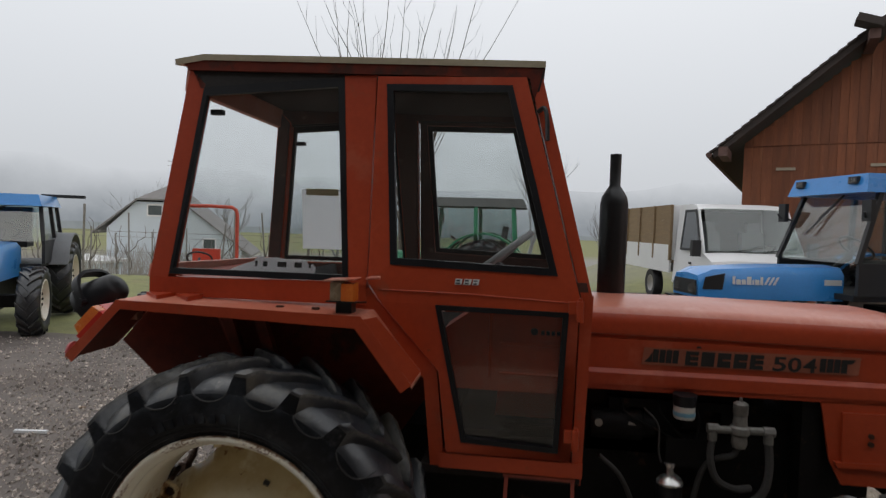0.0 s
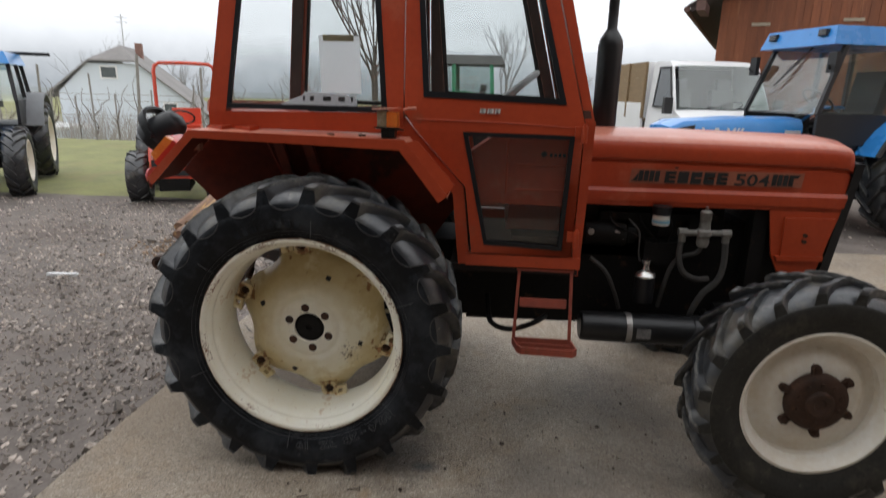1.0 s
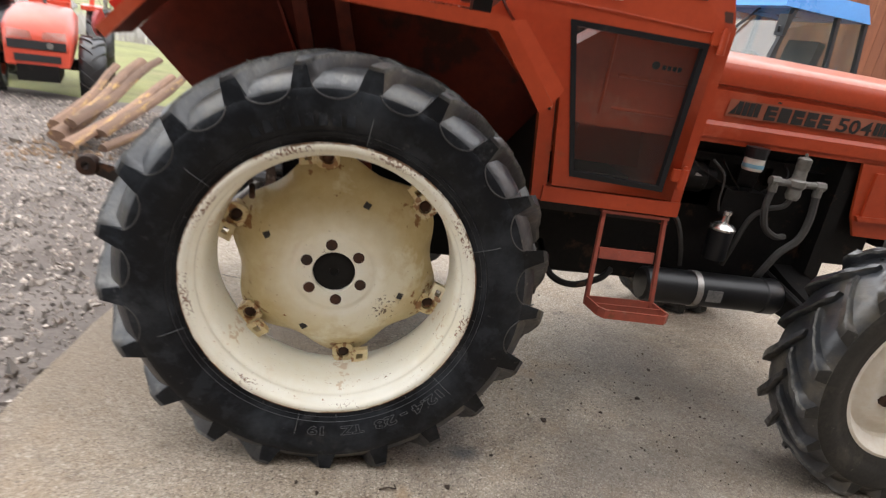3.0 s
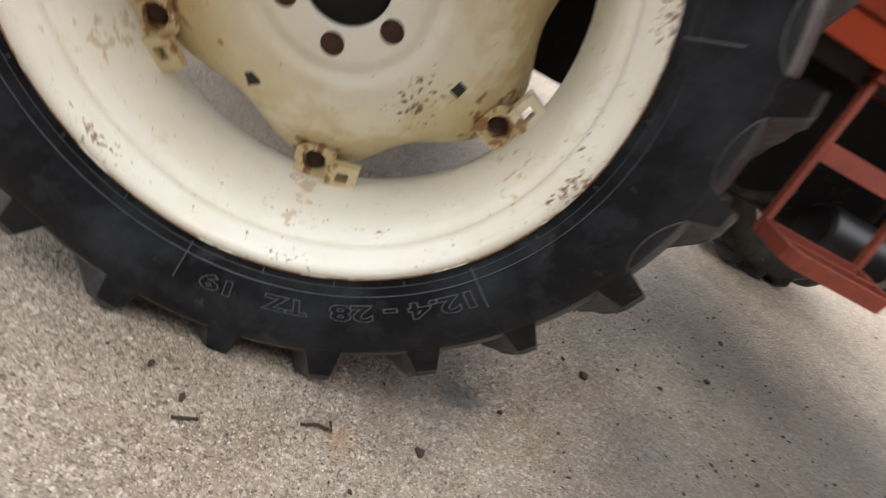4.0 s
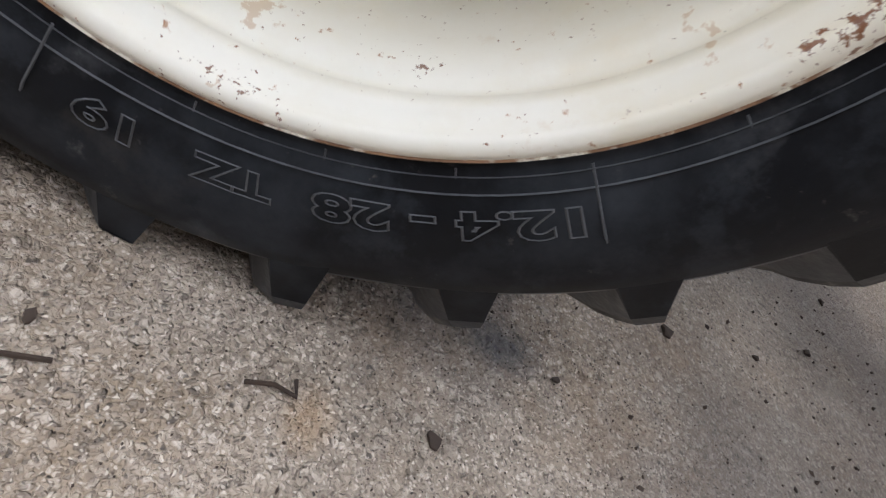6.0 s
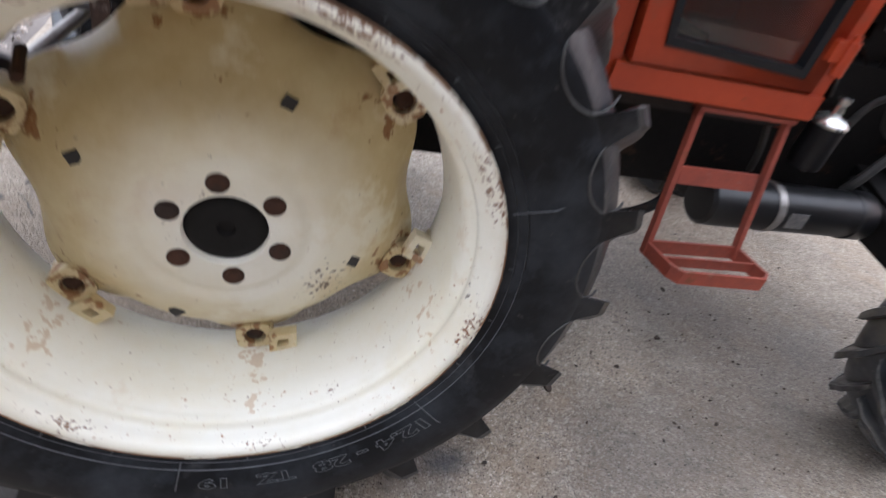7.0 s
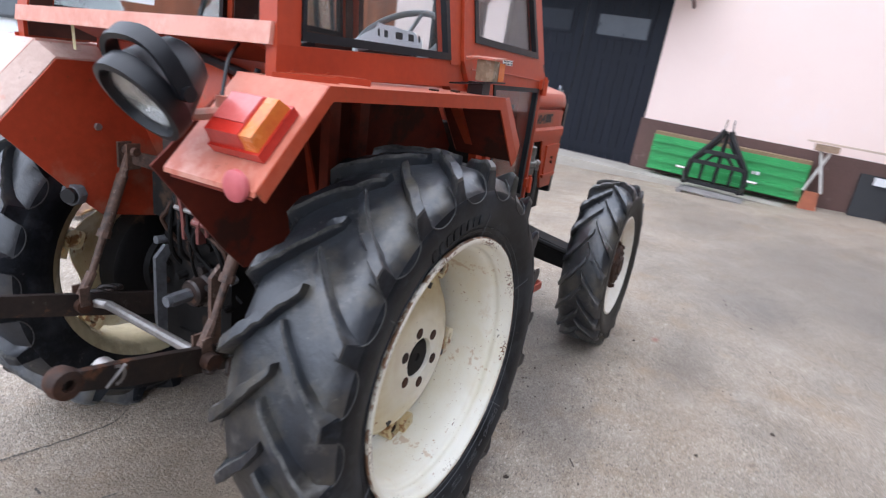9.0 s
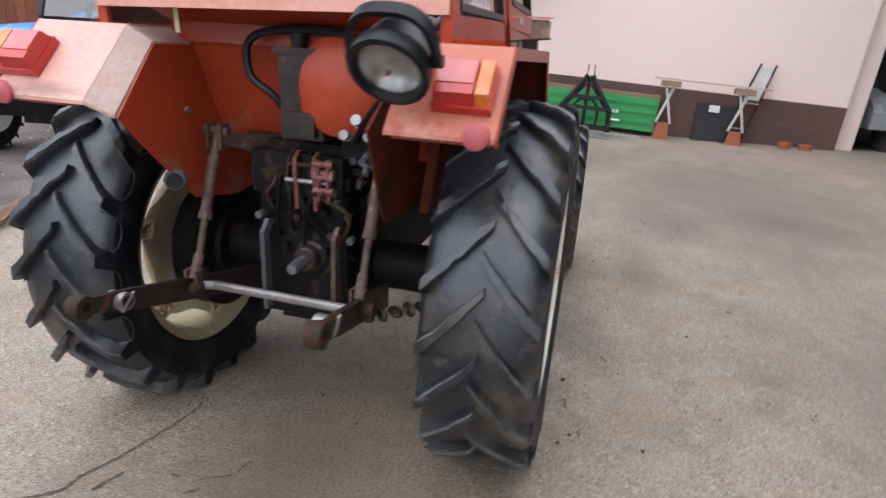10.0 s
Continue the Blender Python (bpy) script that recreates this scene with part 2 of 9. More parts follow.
M["step_red"] = surf("worn_red_step_paint", (0.33, 0.065, 0.035), (0.2, 0.045, 0.03), rough=0.6, big=8, fine=60, bump=0.3, spots=[((0.3, 0.2, 0.15), 14, 0.6, 0.5), (RUST, 25, 0.6, 0.7)])
M["chrome"] = surf("bright_metal", (0.7, 0.69, 0.67), (0.5, 0.48, 0.45), rough=0.22, metal=0.9, big=15, fine=80)
M["lamp_red"] = surf("red_lamp_plastic", (0.58, 0.034, 0.018), (0.44, 0.020, 0.012), rough=0.22, big=9, fine=120, spots=[((0.55, 0.2, 0.16), 9, 0.64, 0.3)], coat=0.4)
M["lamp_amber"] = surf("amber_lamp_plastic", (0.78, 0.22, 0.03), (0.66, 0.12, 0.02), rough=0.25, big=9, fine=120, spots=[((0.5, 0.33, 0.2), 9, 0.6, 0.4)], coat=0.4)
M["lamp_pale_red"] = surf("pale_red_lens", (0.62, 0.14, 0.12), (0.52, 0.075, 0.065), rough=0.2, big=9, fine=120, coat=0.7)
M["steel_grey"] = surf("scuffed_grey_steel", (0.16, 0.165, 0.175), (0.08, 0.08, 0.085), rough=0.5, metal=0.3, big=12, fine=70, spots=[((0.12, 0.06, 0.03), 15, 0.6, 0.6)])
M["lamp_faded"] = surf("sun_bleached_red_plastic", (0.56, 0.13, 0.135), (0.44, 0.075, 0.08), rough=0.4, big=9, fine=60)
M["reflector"] = surf("lamp_reflector_metal", (0.80, 0.80, 0.79), (0.62, 0.62, 0.61), rough=0.22, metal=1.0, big=30, fine=120, bump=0.5, depth=0.003)
M["marker_glass"] = surf("browned_marker_glass", (0.30, 0.22, 0.14), (0.16, 0.11, 0.07), rough=0.25, big=20, fine=90)
M["light_clear"] = surf("clear_lamp_plastic", (0.7, 0.68, 0.62), (0.6, 0.56, 0.5), rough=0.2, big=9, fine=90)
M["lever"] = surf("dull_red_lever_paint", (0.21, 0.062, 0.05), (0.10, 0.035, 0.03), rough=0.5, big=12, fine=70, bump=0.3, spots=[((0.30, 0.24, 0.22), 24, 0.62, 0.6), (RUST, 18, 0.58, 0.7)])
M["post_rust"] = surf("greasy_rusty_casting", (0.040, 0.024, 0.018), (0.010, 0.0075, 0.007), rough=0.45, big=12, fine=60, bump=0.6, depth=0.004, spots=[((0.15, 0.07, 0.04), 16, 0.58, 0.7), ((0.008, 0.007, 0.007), 9, 0.52, 0.8), ((0.24, 0.19, 0.16), 30, 0.66, 0.6)])
M["link_rust"] = surf("flaking_rusty_rod", (0.14, 0.08, 0.055), (0.035, 0.022, 0.017), rough=0.6, big=22, fine=90, bump=0.8, depth=0.004, spots=[((0.34, 0.26, 0.21), 40, 0.6, 0.6), ((0.02, 0.015, 0.013), 16, 0.56, 0.7)])
M["link_black"] = surf("greasy_black_brown_link", (0.034, 0.022, 0.017), (0.011, 0.009, 0.008), rough=0.5, big=10, fine=60, bump=0.5, depth=0.003, spots=[((0.16, 0.065, 0.03), 11, 0.58, 0.7), ((0.10, 0.09, 0.08), 30, 0.63, 0.6)], spec=0.4)
M["rim_edge"] = surf("rusted_rim_edge", (0.30, 0.17, 0.09), (0.10, 0.045, 0.022), rough=0.7, big=14, fine=80, bump=0.5, spots=[((0.78, 0.74, 0.62), 16, 0.50, 0.9)])
M["decal"] = surf("black_lettering", (0.014, 0.013, 0.013), (0.02, 0.017, 0.015), rough=0.5, big=20, fine=90)
M["decal_bg"] = surf("brownish_decal_ground", (0.32, 0.10, 0.055), (0.26, 0.075, 0.04), rough=0.55, big=20, fine=90)
M["paper"] = surf("white_paper_sheet", (0.74, 0.74, 0.75), (0.68, 0.68, 0.68), rough=0.8, big=6, fine=40)
nt_ = M["paper"].node_tree
tl_, mx_ = nt_.nodes.new("ShaderNodeBsdfTranslucent"), nt_.nodes.new("ShaderNodeMixShader")
tl_.inputs["Color"].default_value, mx_.inputs["Fac"].default_value = (0.95, 0.95, 0.96, 1), 0.88
nt_.links.new(nt_.nodes["Principled BSDF"].outputs["BSDF"], mx_.inputs[1])
nt_.links.new(tl_.outputs["BSDF"], mx_.inputs[2])
nt_.links.new(mx_.outputs["Shader"], nt_.nodes["Material Output"].inputs["Surface"])
M["tape"] = surf("yellowed_tape", (0.55, 0.50, 0.28), (0.48, 0.42, 0.22), rough=0.5)
M["sticker"] = M["paper"].copy()
M["plate"] = surf("white_enamel_plate", (0.78, 0.78, 0.74), (0.7, 0.7, 0.66), rough=0.3, spots=[((0.3, 0.2, 0.1), 30, 0.66, 0.6)])


def local_stain(m, centre, size, col, k, scale=2.5, lo=0.75, hi=1.45):
    """A torn-edged stain of its own round one spot of a surface."""
    n, l = m.node_tree.nodes, m.node_tree.links
    base = n["Principled BSDF"].inputs["Base Color"]
    tc, mp = n.new("ShaderNodeTexCoord"), n.new("ShaderNodeMapping")
    mp.inputs["Location"].default_value = [-c / s if s else 0 for c, s in zip(centre, size)]
    mp.inputs["Scale"].default_value = [1 / s if s else 0 for s in size]
    l.new(tc.outputs["Object"], mp.inputs["Vector"])
    nz, ln, ad, mr, mx = (n.new("ShaderNode" + q) for q in ("TexNoise", "VectorMath", "Math", "MapRange", "MixRGB"))
    nz.inputs["Scale"].default_value, nz.inputs["Detail"].default_value, nz.inputs["Roughness"].default_value = scale, 8, 0.65
    ln.operation, ad.operation = "LENGTH", "ADD"
    l.new(mp.outputs["Vector"], nz.inputs["Vector"])
    l.new(mp.outputs["Vector"], ln.inputs[0])
    l.new(ln.outputs["Value"], ad.inputs[0])
    l.new(nz.outputs["Fac"], ad.inputs[1])
    mr.inputs["From Min"].default_value, mr.inputs["From Max"].default_value = hi, lo
    mr.inputs["To Min"].default_value, mr.inputs["To Max"].default_value = 0.0, k
    l.new(ad.outputs[0], mr.inputs["Value"])
    mx.inputs["Color2"].default_value = (*col, 1)
    l.new(mr.outputs["Result"], mx.inputs["Fac"])
    l.new(base.links[0].from_socket, mx.inputs["Color1"])
    l.new(mx.outputs["Color"], base)


def chips(m, centre, size, col, k, scale, thr):
    """Chipped flecks gathered round one spot."""
    n, l = m.node_tree.nodes, m.node_tree.links
    base = n["Principled BSDF"].inputs["Base Color"]
    tc, mp = n.new("ShaderNodeTexCoord"), n.new("ShaderNodeMapping")
    mp.inputs["Location"].default_value = [-c / s if s else 0 for c, s in zip(centre, size)]
    mp.inputs["Scale"].default_value = [1 / s if s else 0 for s in size]
    l.new(tc.outputs["Object"], mp.inputs["Vector"])
    nz, ln, fall, mr, mul, mx = (n.new("ShaderNode" + q) for q in ("TexNoise", "VectorMath", "MapRange", "MapRange", "Math", "MixRGB"))
    nz.inputs["Scale"].default_value, nz.inputs["Detail"].default_value, nz.inputs["Roughness"].default_value = scale, 6, 0.6
    ln.operation, mul.operation = "LENGTH", "SUBTRACT"
    l.new(mp.outputs["Vector"], ln.inputs[0])
    l.new(tc.outputs["Object"], nz.inputs["Vector"])
    # the threshold rises away from the spot
    fall.inputs["From Min"].default_value, fall.inputs["From Max"].default_value = 0.0, 1.0
    fall.inputs["To Min"].default_value, fall.inputs["To Max"].default_value = 0.0, 0.3
    l.new(ln.outputs["Value"], fall.inputs["Value"])
    l.new(nz.outputs["Fac"], mul.inputs[0])
    l.new(fall.outputs["Result"], mul.inputs[1])
    mr.inputs["From Min"].default_value, mr.inputs["From Max"].default_value = thr, thr + 0.04
    mr.inputs["To Max"].default_value = k
    l.new(mul.outputs[0], mr.inputs["Value"])
    mx.inputs["Color2"].default_value = (*col, 1)
    l.new(mr.outputs["Result"], mx.inputs["Fac"])
    l.new(base.links[0].from_socket, mx.inputs["Color1"])
    l.new(mx.outputs["Color"], base)


# chalky middle of the wheel discs, rust round the clamps, chipped rust along the rim
local_stain(M["cream"], (0.01, 0, 0.555), (0.145, 0, 0.145), (0.80, 0.775, 0.68), 0.85, 1.6, 0.9, 2.1)
for k_ in range(6):
    a_ = radians(-80.7 + 60 * k_)
    chips(M["cream"], (0.306 * math.cos(a_), 0, 0.575 + 0.306 * math.sin(a_)), (0.085, 0, 0.085), (0.27, 0.105, 0.03), 0.85, 34, 0.40)
    chips(M["cream_rim"], (0.335 * math.cos(a_), 0, 0.575 + 0.335 * math.sin(a_)), (0.06, 0, 0.06), (0.50, 0.30, 0.12), 0.5, 45, 0.45)
for a_, r_, y_, sa_, sy_, thr_ in ((-58, 0.352, -0.73, 0.05, 0.05, 0.50), (150, 0.388, -0.79, 0.12, 0.022, 0.40), (110, 0.388, -0.79, 0.12, 0.022, 0.38),
                                   (70, 0.388, -0.79, 0.12, 0.022, 0.38), (30, 0.388, -0.79, 0.12, 0.022, 0.40), (-10, 0.388, -0.79, 0.10, 0.020, 0.42), (-125, 0.385, -0.785, 0.12, 0.025, 0.44), (-80, 0.385, -0.785, 0.10, 0.020, 0.45), (190, 0.385, -0.79, 0.12, 0.022, 0.40)):
    a_ = radians(a_)
    chips(M["cream_rim"], (r_ * math.cos(a_), y_, 0.575 + r_ * math.sin(a_)), (sa_, sy_, sa_), (0.19, 0.08, 0.032), 0.9, 150, thr_ + 0.03)
chips(M["cream_rim"], (0.352, -0.790, 0.500), (0.035, 0.016, 0.060), (0.21, 0.08, 0.028), 0.95, 120, 0.37)
chips(M["cream_rim"], (0.352, -0.790, 0.495), (0.030, 0.014, 0.045), (0.46, 0.24, 0.09), 0.6, 60, 0.36)
chips(M["cream_rim"], (0.350, -0.770, 0.555), (0.03, 0.030, 0.07), (0.10, 0.065, 0.045), 0.9, 140, 0.47)
for y_ in (-0.50, 0.55):
    local_stain(M["guard_dust" if y_ < 0 else "guard_pale"], (-0.60, y_, 1.16), (0.05, 0.16, 0.035), (0.22, 0.13, 0.085), 0.65, 3.0)
M["lens"] = glass("ribbed_lamp_glass", (0.90, 0.90, 0.89), rough=0.12, alpha=0.25, ior=1.55)
chips(M["cream"], (0.15, 0, 0.46), (0.14, 0, 0.12), (0.10, 0.055, 0.03), 0.9, 95, 0.50)
chips(M["cream"], (-0.05, 0, 0.60), (0.26, 0, 0.26), (0.13, 0.065, 0.03), 0.8, 80, 0.58)
M["clear"] = glass("tractor_window_glass", (0.93, 0.945, 0.945), alpha=0.035, ior=1.5)
M["clear_far"] = glass("vehicle_window_glass", (0.92, 0.96, 0.95), alpha=0.12, ior=1.7)
M["windscreen_far"] = glass("vehicle_windscreen_glass", (0.85, 0.90, 0.88), alpha=0.07, ior=2.0)


# ---- building tools ----
def V(*a):
    return Vector(a)


def obj_from(name, bm, material, smooth=35):
    bmesh.ops.recalc_face_normals(bm, faces=bm.faces[:])
    me = bpy.data.meshes.new(name)
    bm.to_mesh(me)
    bm.free()
    if material:
        me.materials.append(material)
    if smooth:
        me.polygons.foreach_set("use_smooth", [True] * len(me.polygons))
        me.set_sharp_from_angle(angle=radians(smooth))
    return new(name, me)


def part(name, bm, material, parent, label="", smooth=35):
    """Link a bmesh as one mesh under a thing or a part; coordinates are the thing's own."""
    ob = obj_from(name, bm, material, smooth)
    ob.parent = parent
    if label:
        ob["label"] = label
    return ob


def thing(name, m, label, category, group="", kind=""):
    e = new(name)
    e.matrix_basis = m
    return tagged(e, label, category, group, kind)


def solid(name, bm, material, label, category, kind="", group="", m=None, smooth=35):
    ob = obj_from(name, bm, material, smooth)
    if m is not None:
        ob.matrix_basis = m
    return tagged(ob, label, category, group, kind)


def B():
    return bmesh.new()


def box(bm, c, s, rot=None, taper=None):
    """A block at c with sizes s; taper = (fx, fy) shrinks its top."""
    mat = Matrix.Translation(c) @ (Euler([radians(a) for a in rot]).to_matrix().to_4x4() if rot else Matrix())
    vs = []
    for dz in (-0.5, 0.5):
        for dx, dy in ((-0.5, -0.5), (0.5, -0.5), (0.5, 0.5), (-0.5, 0.5)):
            k = taper if taper and dz > 0 else (1, 1)
            vs.append(bm.verts.new(mat @ Vector((dx * s[0] * k[0], dy * s[1] * k[1], dz * s[2]))))
    for f in ((0, 3, 2, 1), (4, 5, 6, 7), (0, 1, 5, 4), (1, 2, 6, 5), (2, 3, 7, 6), (3, 0, 4, 7)):
        bm.faces.new([vs[i] for i in f])
    return bm


def bevel(bm, w=0.006, seg=2, angle=28):
    es = [e for e in bm.edges if len(e.link_faces) == 2 and e.calc_face_angle(0) > radians(angle)]
    bmesh.ops.recalc_face_normals(bm, faces=bm.faces[:])
    bmesh.ops.bevel(bm, geom=es, offset=w, segments=seg, affect="EDGES", profile=0.6, clamp_overlap=True)
    return bm


def slab(bm, pts, th):
    """A flat plate: a polygon of 3D points, thickened by the vector th."""
    th = Vector(th)
    a = [bm.verts.new(Vector(p)) for p in pts]
    b = [bm.verts.new(Vector(p) + th) for p in pts]
    bm.faces.new(a)
    bm.faces.new(b[::-1])
    n = len(pts)
    for i in range(n):
        bm.faces.new((a[i], b[i], b[(i + 1) % n], a[(i + 1) % n]))
    return bm


def ring_plate(bm, outer, inner, th):
    """A flat frame between two polygons with as many points each, thickened by th."""
    th = Vector(th)
    o, i = [Vector(p) for p in outer], [Vector(p) for p in inner]
    v = [[bm.verts.new(p + d) for p in q] for q, d in ((o, V(0, 0, 0)), (i, V(0, 0, 0)), (o, th), (i, th))]
    n = len(o)
    for k in range(n):
        j = (k + 1) % n
        bm.faces.new((v[0][k], v[0][j], v[1][j], v[1][k]))
        bm.faces.new((v[2][k], v[3][k], v[3][j], v[2][j]))
        bm.faces.new((v[0][k], v[2][k], v[2][j], v[0][j]))
        bm.faces.new((v[1][k], v[1][j], v[3][j], v[3][k]))
    return bm


def cyl(bm, p0, p1, r0, r1=None, n=16, caps=True):
    p0, p1 = Vector(p0), Vector(p1)
    r1 = r0 if r1 is None else r1
    q = (p1 - p0).to_track_quat("Z", "Y")
    a, b = [], []
    for k in range(n):
        d = q @ Vector((math.cos(2 * math.pi * k / n), math.sin(2 * math.pi * k / n), 0))
        a.append(bm.verts.new(p0 + d * r0))
        b.append(bm.verts.new(p1 + d * r1))
    for k in range(n):
        j = (k + 1) % n
        bm.faces.new((a[k], a[j], b[j], b[k]))
    if caps:
        bm.faces.new(a[::-1])
        bm.faces.new(b)
    return bm


def curve_points(pts, steps=6):
    """A smooth line through the points."""
    p = [Vector(q) for q in pts]
    p = [2 * p[0] - p[1]] + p + [2 * p[-1] - p[-2]]
    out = []
    for i in range(1, len(p) - 2):
        for s in range(steps):
            t = s / steps
            out.append(0.5 * (2 * p[i] + (p[i + 1] - p[i - 1]) * t + (2 * p[i - 1] - 5 * p[i] + 4 * p[i + 1] - p[i + 2]) * t * t
                              + (3 * p[i] - p[i - 1] - 3 * p[i + 1] + p[i + 2]) * t ** 3))
    return out + [p[-2]]


def tube(bm, pts, r, n=8, r_end=None, closed=False):
    """A round bar along a line of points."""
    pts = [Vector(p) for p in pts]
    m = len(pts)
    rings, up = [], None
    for i, p in enumerate(pts):
        if closed:
            d = (pts[(i + 1) % m] - pts[i - 1]).normalized()
        else:
            d = (pts[min(i + 1, m - 1)] - pts[max(i - 1, 0)]).normalized()
        if up is None:
            up = d.orthogonal().normalized()
        up = (up - d * up.dot(d)).normalized()
        side = d.cross(up)
        rr = r if r_end is None else r + (r_end - r) * i / (m - 1)
        rings.append([bm.verts.new(p + (up * math.cos(2 * math.pi * k / n) + side * math.sin(2 * math.pi * k / n)) * rr) for k in range(n)])
    for i in range(m if closed else m - 1):
        a, b = rings[i], rings[(i + 1) % m]
        for k in range(n):
            j = (k + 1) % n
            bm.faces.new((a[k], a[j], b[j], b[k]))
    if not closed:
        bm.faces.new(rings[0][::-1])
        bm.faces.new(rings[-1])
    return bm


def lathe(bm, prof, n=64, centre=(0, 0, 0), axis="y", close=False, wobble=None):
    """Turn a profile of (radius, along) round an axis through centre."""
    c = Vector(centre)
    rings = []
    for r, y in prof:
        ring = []
        for k in range(n):
            a = 2 * math.pi * k / n
            rr = r * (wobble(a, r) if wobble else 1)
            d = {"y": (rr * math.cos(a), y, rr * math.sin(a)), "z": (rr * math.cos(a), rr * math.sin(a), y), "x": (y, rr * math.cos(a), rr * math.sin(a))}[axis]
            ring.append(bm.verts.new(c + Vector(d)))
        rings.append(ring)
    m = len(rings)
    for i in range(m if close else m - 1):
        a, b = rings[i], rings[(i + 1) % m]
        for k in range(n):
            j = (k + 1) % n
            bm.faces.new((a[k], a[j], b[j], b[k]))
    return bm


def loft(bm, sections, cap=True, closed=True):
    """Skin over sections that have as many points each."""
    rings = [[bm.verts.new(Vector(p)) for p in s] for s in sections]
    n = len(rings[0])
    for a, b in zip(rings, rings[1:]):
        for k in range(n if closed else n - 1):
            j = (k + 1) % n
            bm.faces.new((a[k], a[j], b[j], b[k]))
    if cap:
        bm.faces.new(rings[0][::-1])
        bm.faces.new(rings[-1])
    return bm


def words(text, size, depth=0.002, bold=0.0, line=0.0):
    """The mesh of a line of lettering in Blender's own font, in its plane, starting at the origin."""
    cu = bpy.data.curves.new("lettering", "FONT")
    cu.body, cu.size, cu.extrude, cu.offset, cu.resolution_u = text, size, depth, bold, 3
    if line:
        cu.fill_mode, cu.extrude, cu.bevel_depth, cu.bevel_resolution = "NONE", 0.0, line, 0
    ob = bpy.data.objects.new("lettering", cu)
    scene.collection.objects.link(ob)
    me = bpy.data.meshes.new_from_object(ob.evaluated_get(bpy.context.evaluated_depsgraph_get()))
    bpy.data.objects.remove(ob)
    bpy.data.curves.remove(cu)
    bm = bmesh.new()
    bm.from_mesh(me)
    bpy.data.meshes.remove(me)
    return bm


def mapped(bm, fn):
    for v in bm.verts:
        v.co = Vector(fn(v.co))
    return bm


# ---- ground: meadow to the horizon, gravel yard, concrete slab ----
TILT_X = 2.6  # the yard falls towards the camera's side, so upright things lean against it


def concrete_material():
    m = surf("weathered_concrete", (0.455, 0.365, 0.27), (0.275, 0.22, 0.16), rough=0.66, big=0.9, fine=9, bump=0.35, depth=0.004,
             spots=[((0.17, 0.15, 0.12), 0.8, 0.42, 0.55, 0.26), ((0.47, 0.41, 0.335), 2.6, 0.50, 0.55, 0.22), ((0.27, 0.185, 0.10), 2.0, 0.45, 0.55, 0.2), ((0.10, 0.092, 0.08), 5.0, 0.60, 0.5, 0.16), ((0.07, 0.062, 0.052), 80.0, 0.61, 0.8)], rvar=0.2)
    n, l = m.node_tree.nodes, m.node_tree.links
    bs = n["Principled BSDF"]
    tc = n.new("ShaderNodeTexCoord")
    src = bs.inputs["Base Color"].links[0].from_socket
    # exposed grit at two sizes
    warp = n.new("ShaderNodeTexNoise")
    warp.inputs["Scale"].default_value, warp.inputs["Detail"].default_value = 90.0, 2.0
    l.new(tc.outputs["Object"], warp.inputs["Vector"])
    wsc, wad = n.new("ShaderNodeVectorMath"), n.new("ShaderNodeVectorMath")
    wsc.operation, wad.operation = "SCALE", "ADD"
    wsc.inputs["Scale"].default_value = 0.011
    l.new(warp.outputs["Color"], wsc.inputs[0])
    l.new(tc.outputs["Object"], wad.inputs[0])
    l.new(wsc.outputs["Vector"], wad.inputs[1])
    for scale, amount, lim in ((62.0, 0.55, 0.60), (125.0, 0.92, 0.66), (280.0, 1.0, 0.68)):
        vo = n.new("ShaderNodeTexVoronoi")
        vo.inputs["Scale"].default_value = scale
        l.new(wad.outputs["Vector"], vo.inputs["Vector"])
        hv = n.new("ShaderNodeSeparateColor")
        l.new(vo.outputs["Color"], hv.inputs["Color"])
        rp = n.new("ShaderNodeValToRGB")
        cr = rp.color_ramp
        cr.elements[0].position, cr.elements[0].color = 0.0, (0.028, 0.024, 0.02, 1)
        cr.elements[1].position, cr.elements[1].color = 1.0, (0.74, 0.655, 0.55, 1)
        e = cr.elements.new(0.18)
        e.color = (0.18, 0.143, 0.112, 1)
        e = cr.elements.new(0.6)
        e.color = (0.47, 0.39, 0.305, 1)
        l.new(hv.outputs["Red"], rp.inputs["Fac"])
        mk = n.new("ShaderNodeMapRange")
        mk.inputs["From Min"].default_value, mk.inputs["From Max"].default_value = lim, lim * 0.55
        l.new(vo.outputs["Distance"], mk.inputs["Value"])
        bmp = n.new("ShaderNodeBump")
        bmp.inputs["Strength"].default_value, bmp.inputs["Distance"].default_value = 0.6, 0.003
        l.new(mk.outputs["Result"], bmp.inputs["Height"])
        l.new(bs.inputs["Normal"].links[0].from_socket, bmp.inputs["Normal"])
        l.new(bmp.outputs["Normal"], bs.inputs["Normal"])
        sc = n.new("ShaderNodeMath")
        sc.operation = "MULTIPLY"
        sc.inputs[1].default_value = amount
        rnd = n.new("ShaderNodeMath")
        rnd.operation = "MULTIPLY"
        l.new(mk.outputs[0], rnd.inputs[0])
        l.new(hv.outputs["Green"], rnd.inputs[1])
        l.new(rnd.outputs[0], sc.inputs[0])
        mx = n.new("ShaderNodeMixRGB")
        l.new(sc.outputs[0], mx.inputs["Fac"])
        l.new(src, mx.inputs["Color1"])
        l.new(rp.outputs["Color"], mx.inputs["Color2"])
        src = mx.outputs["Color"]
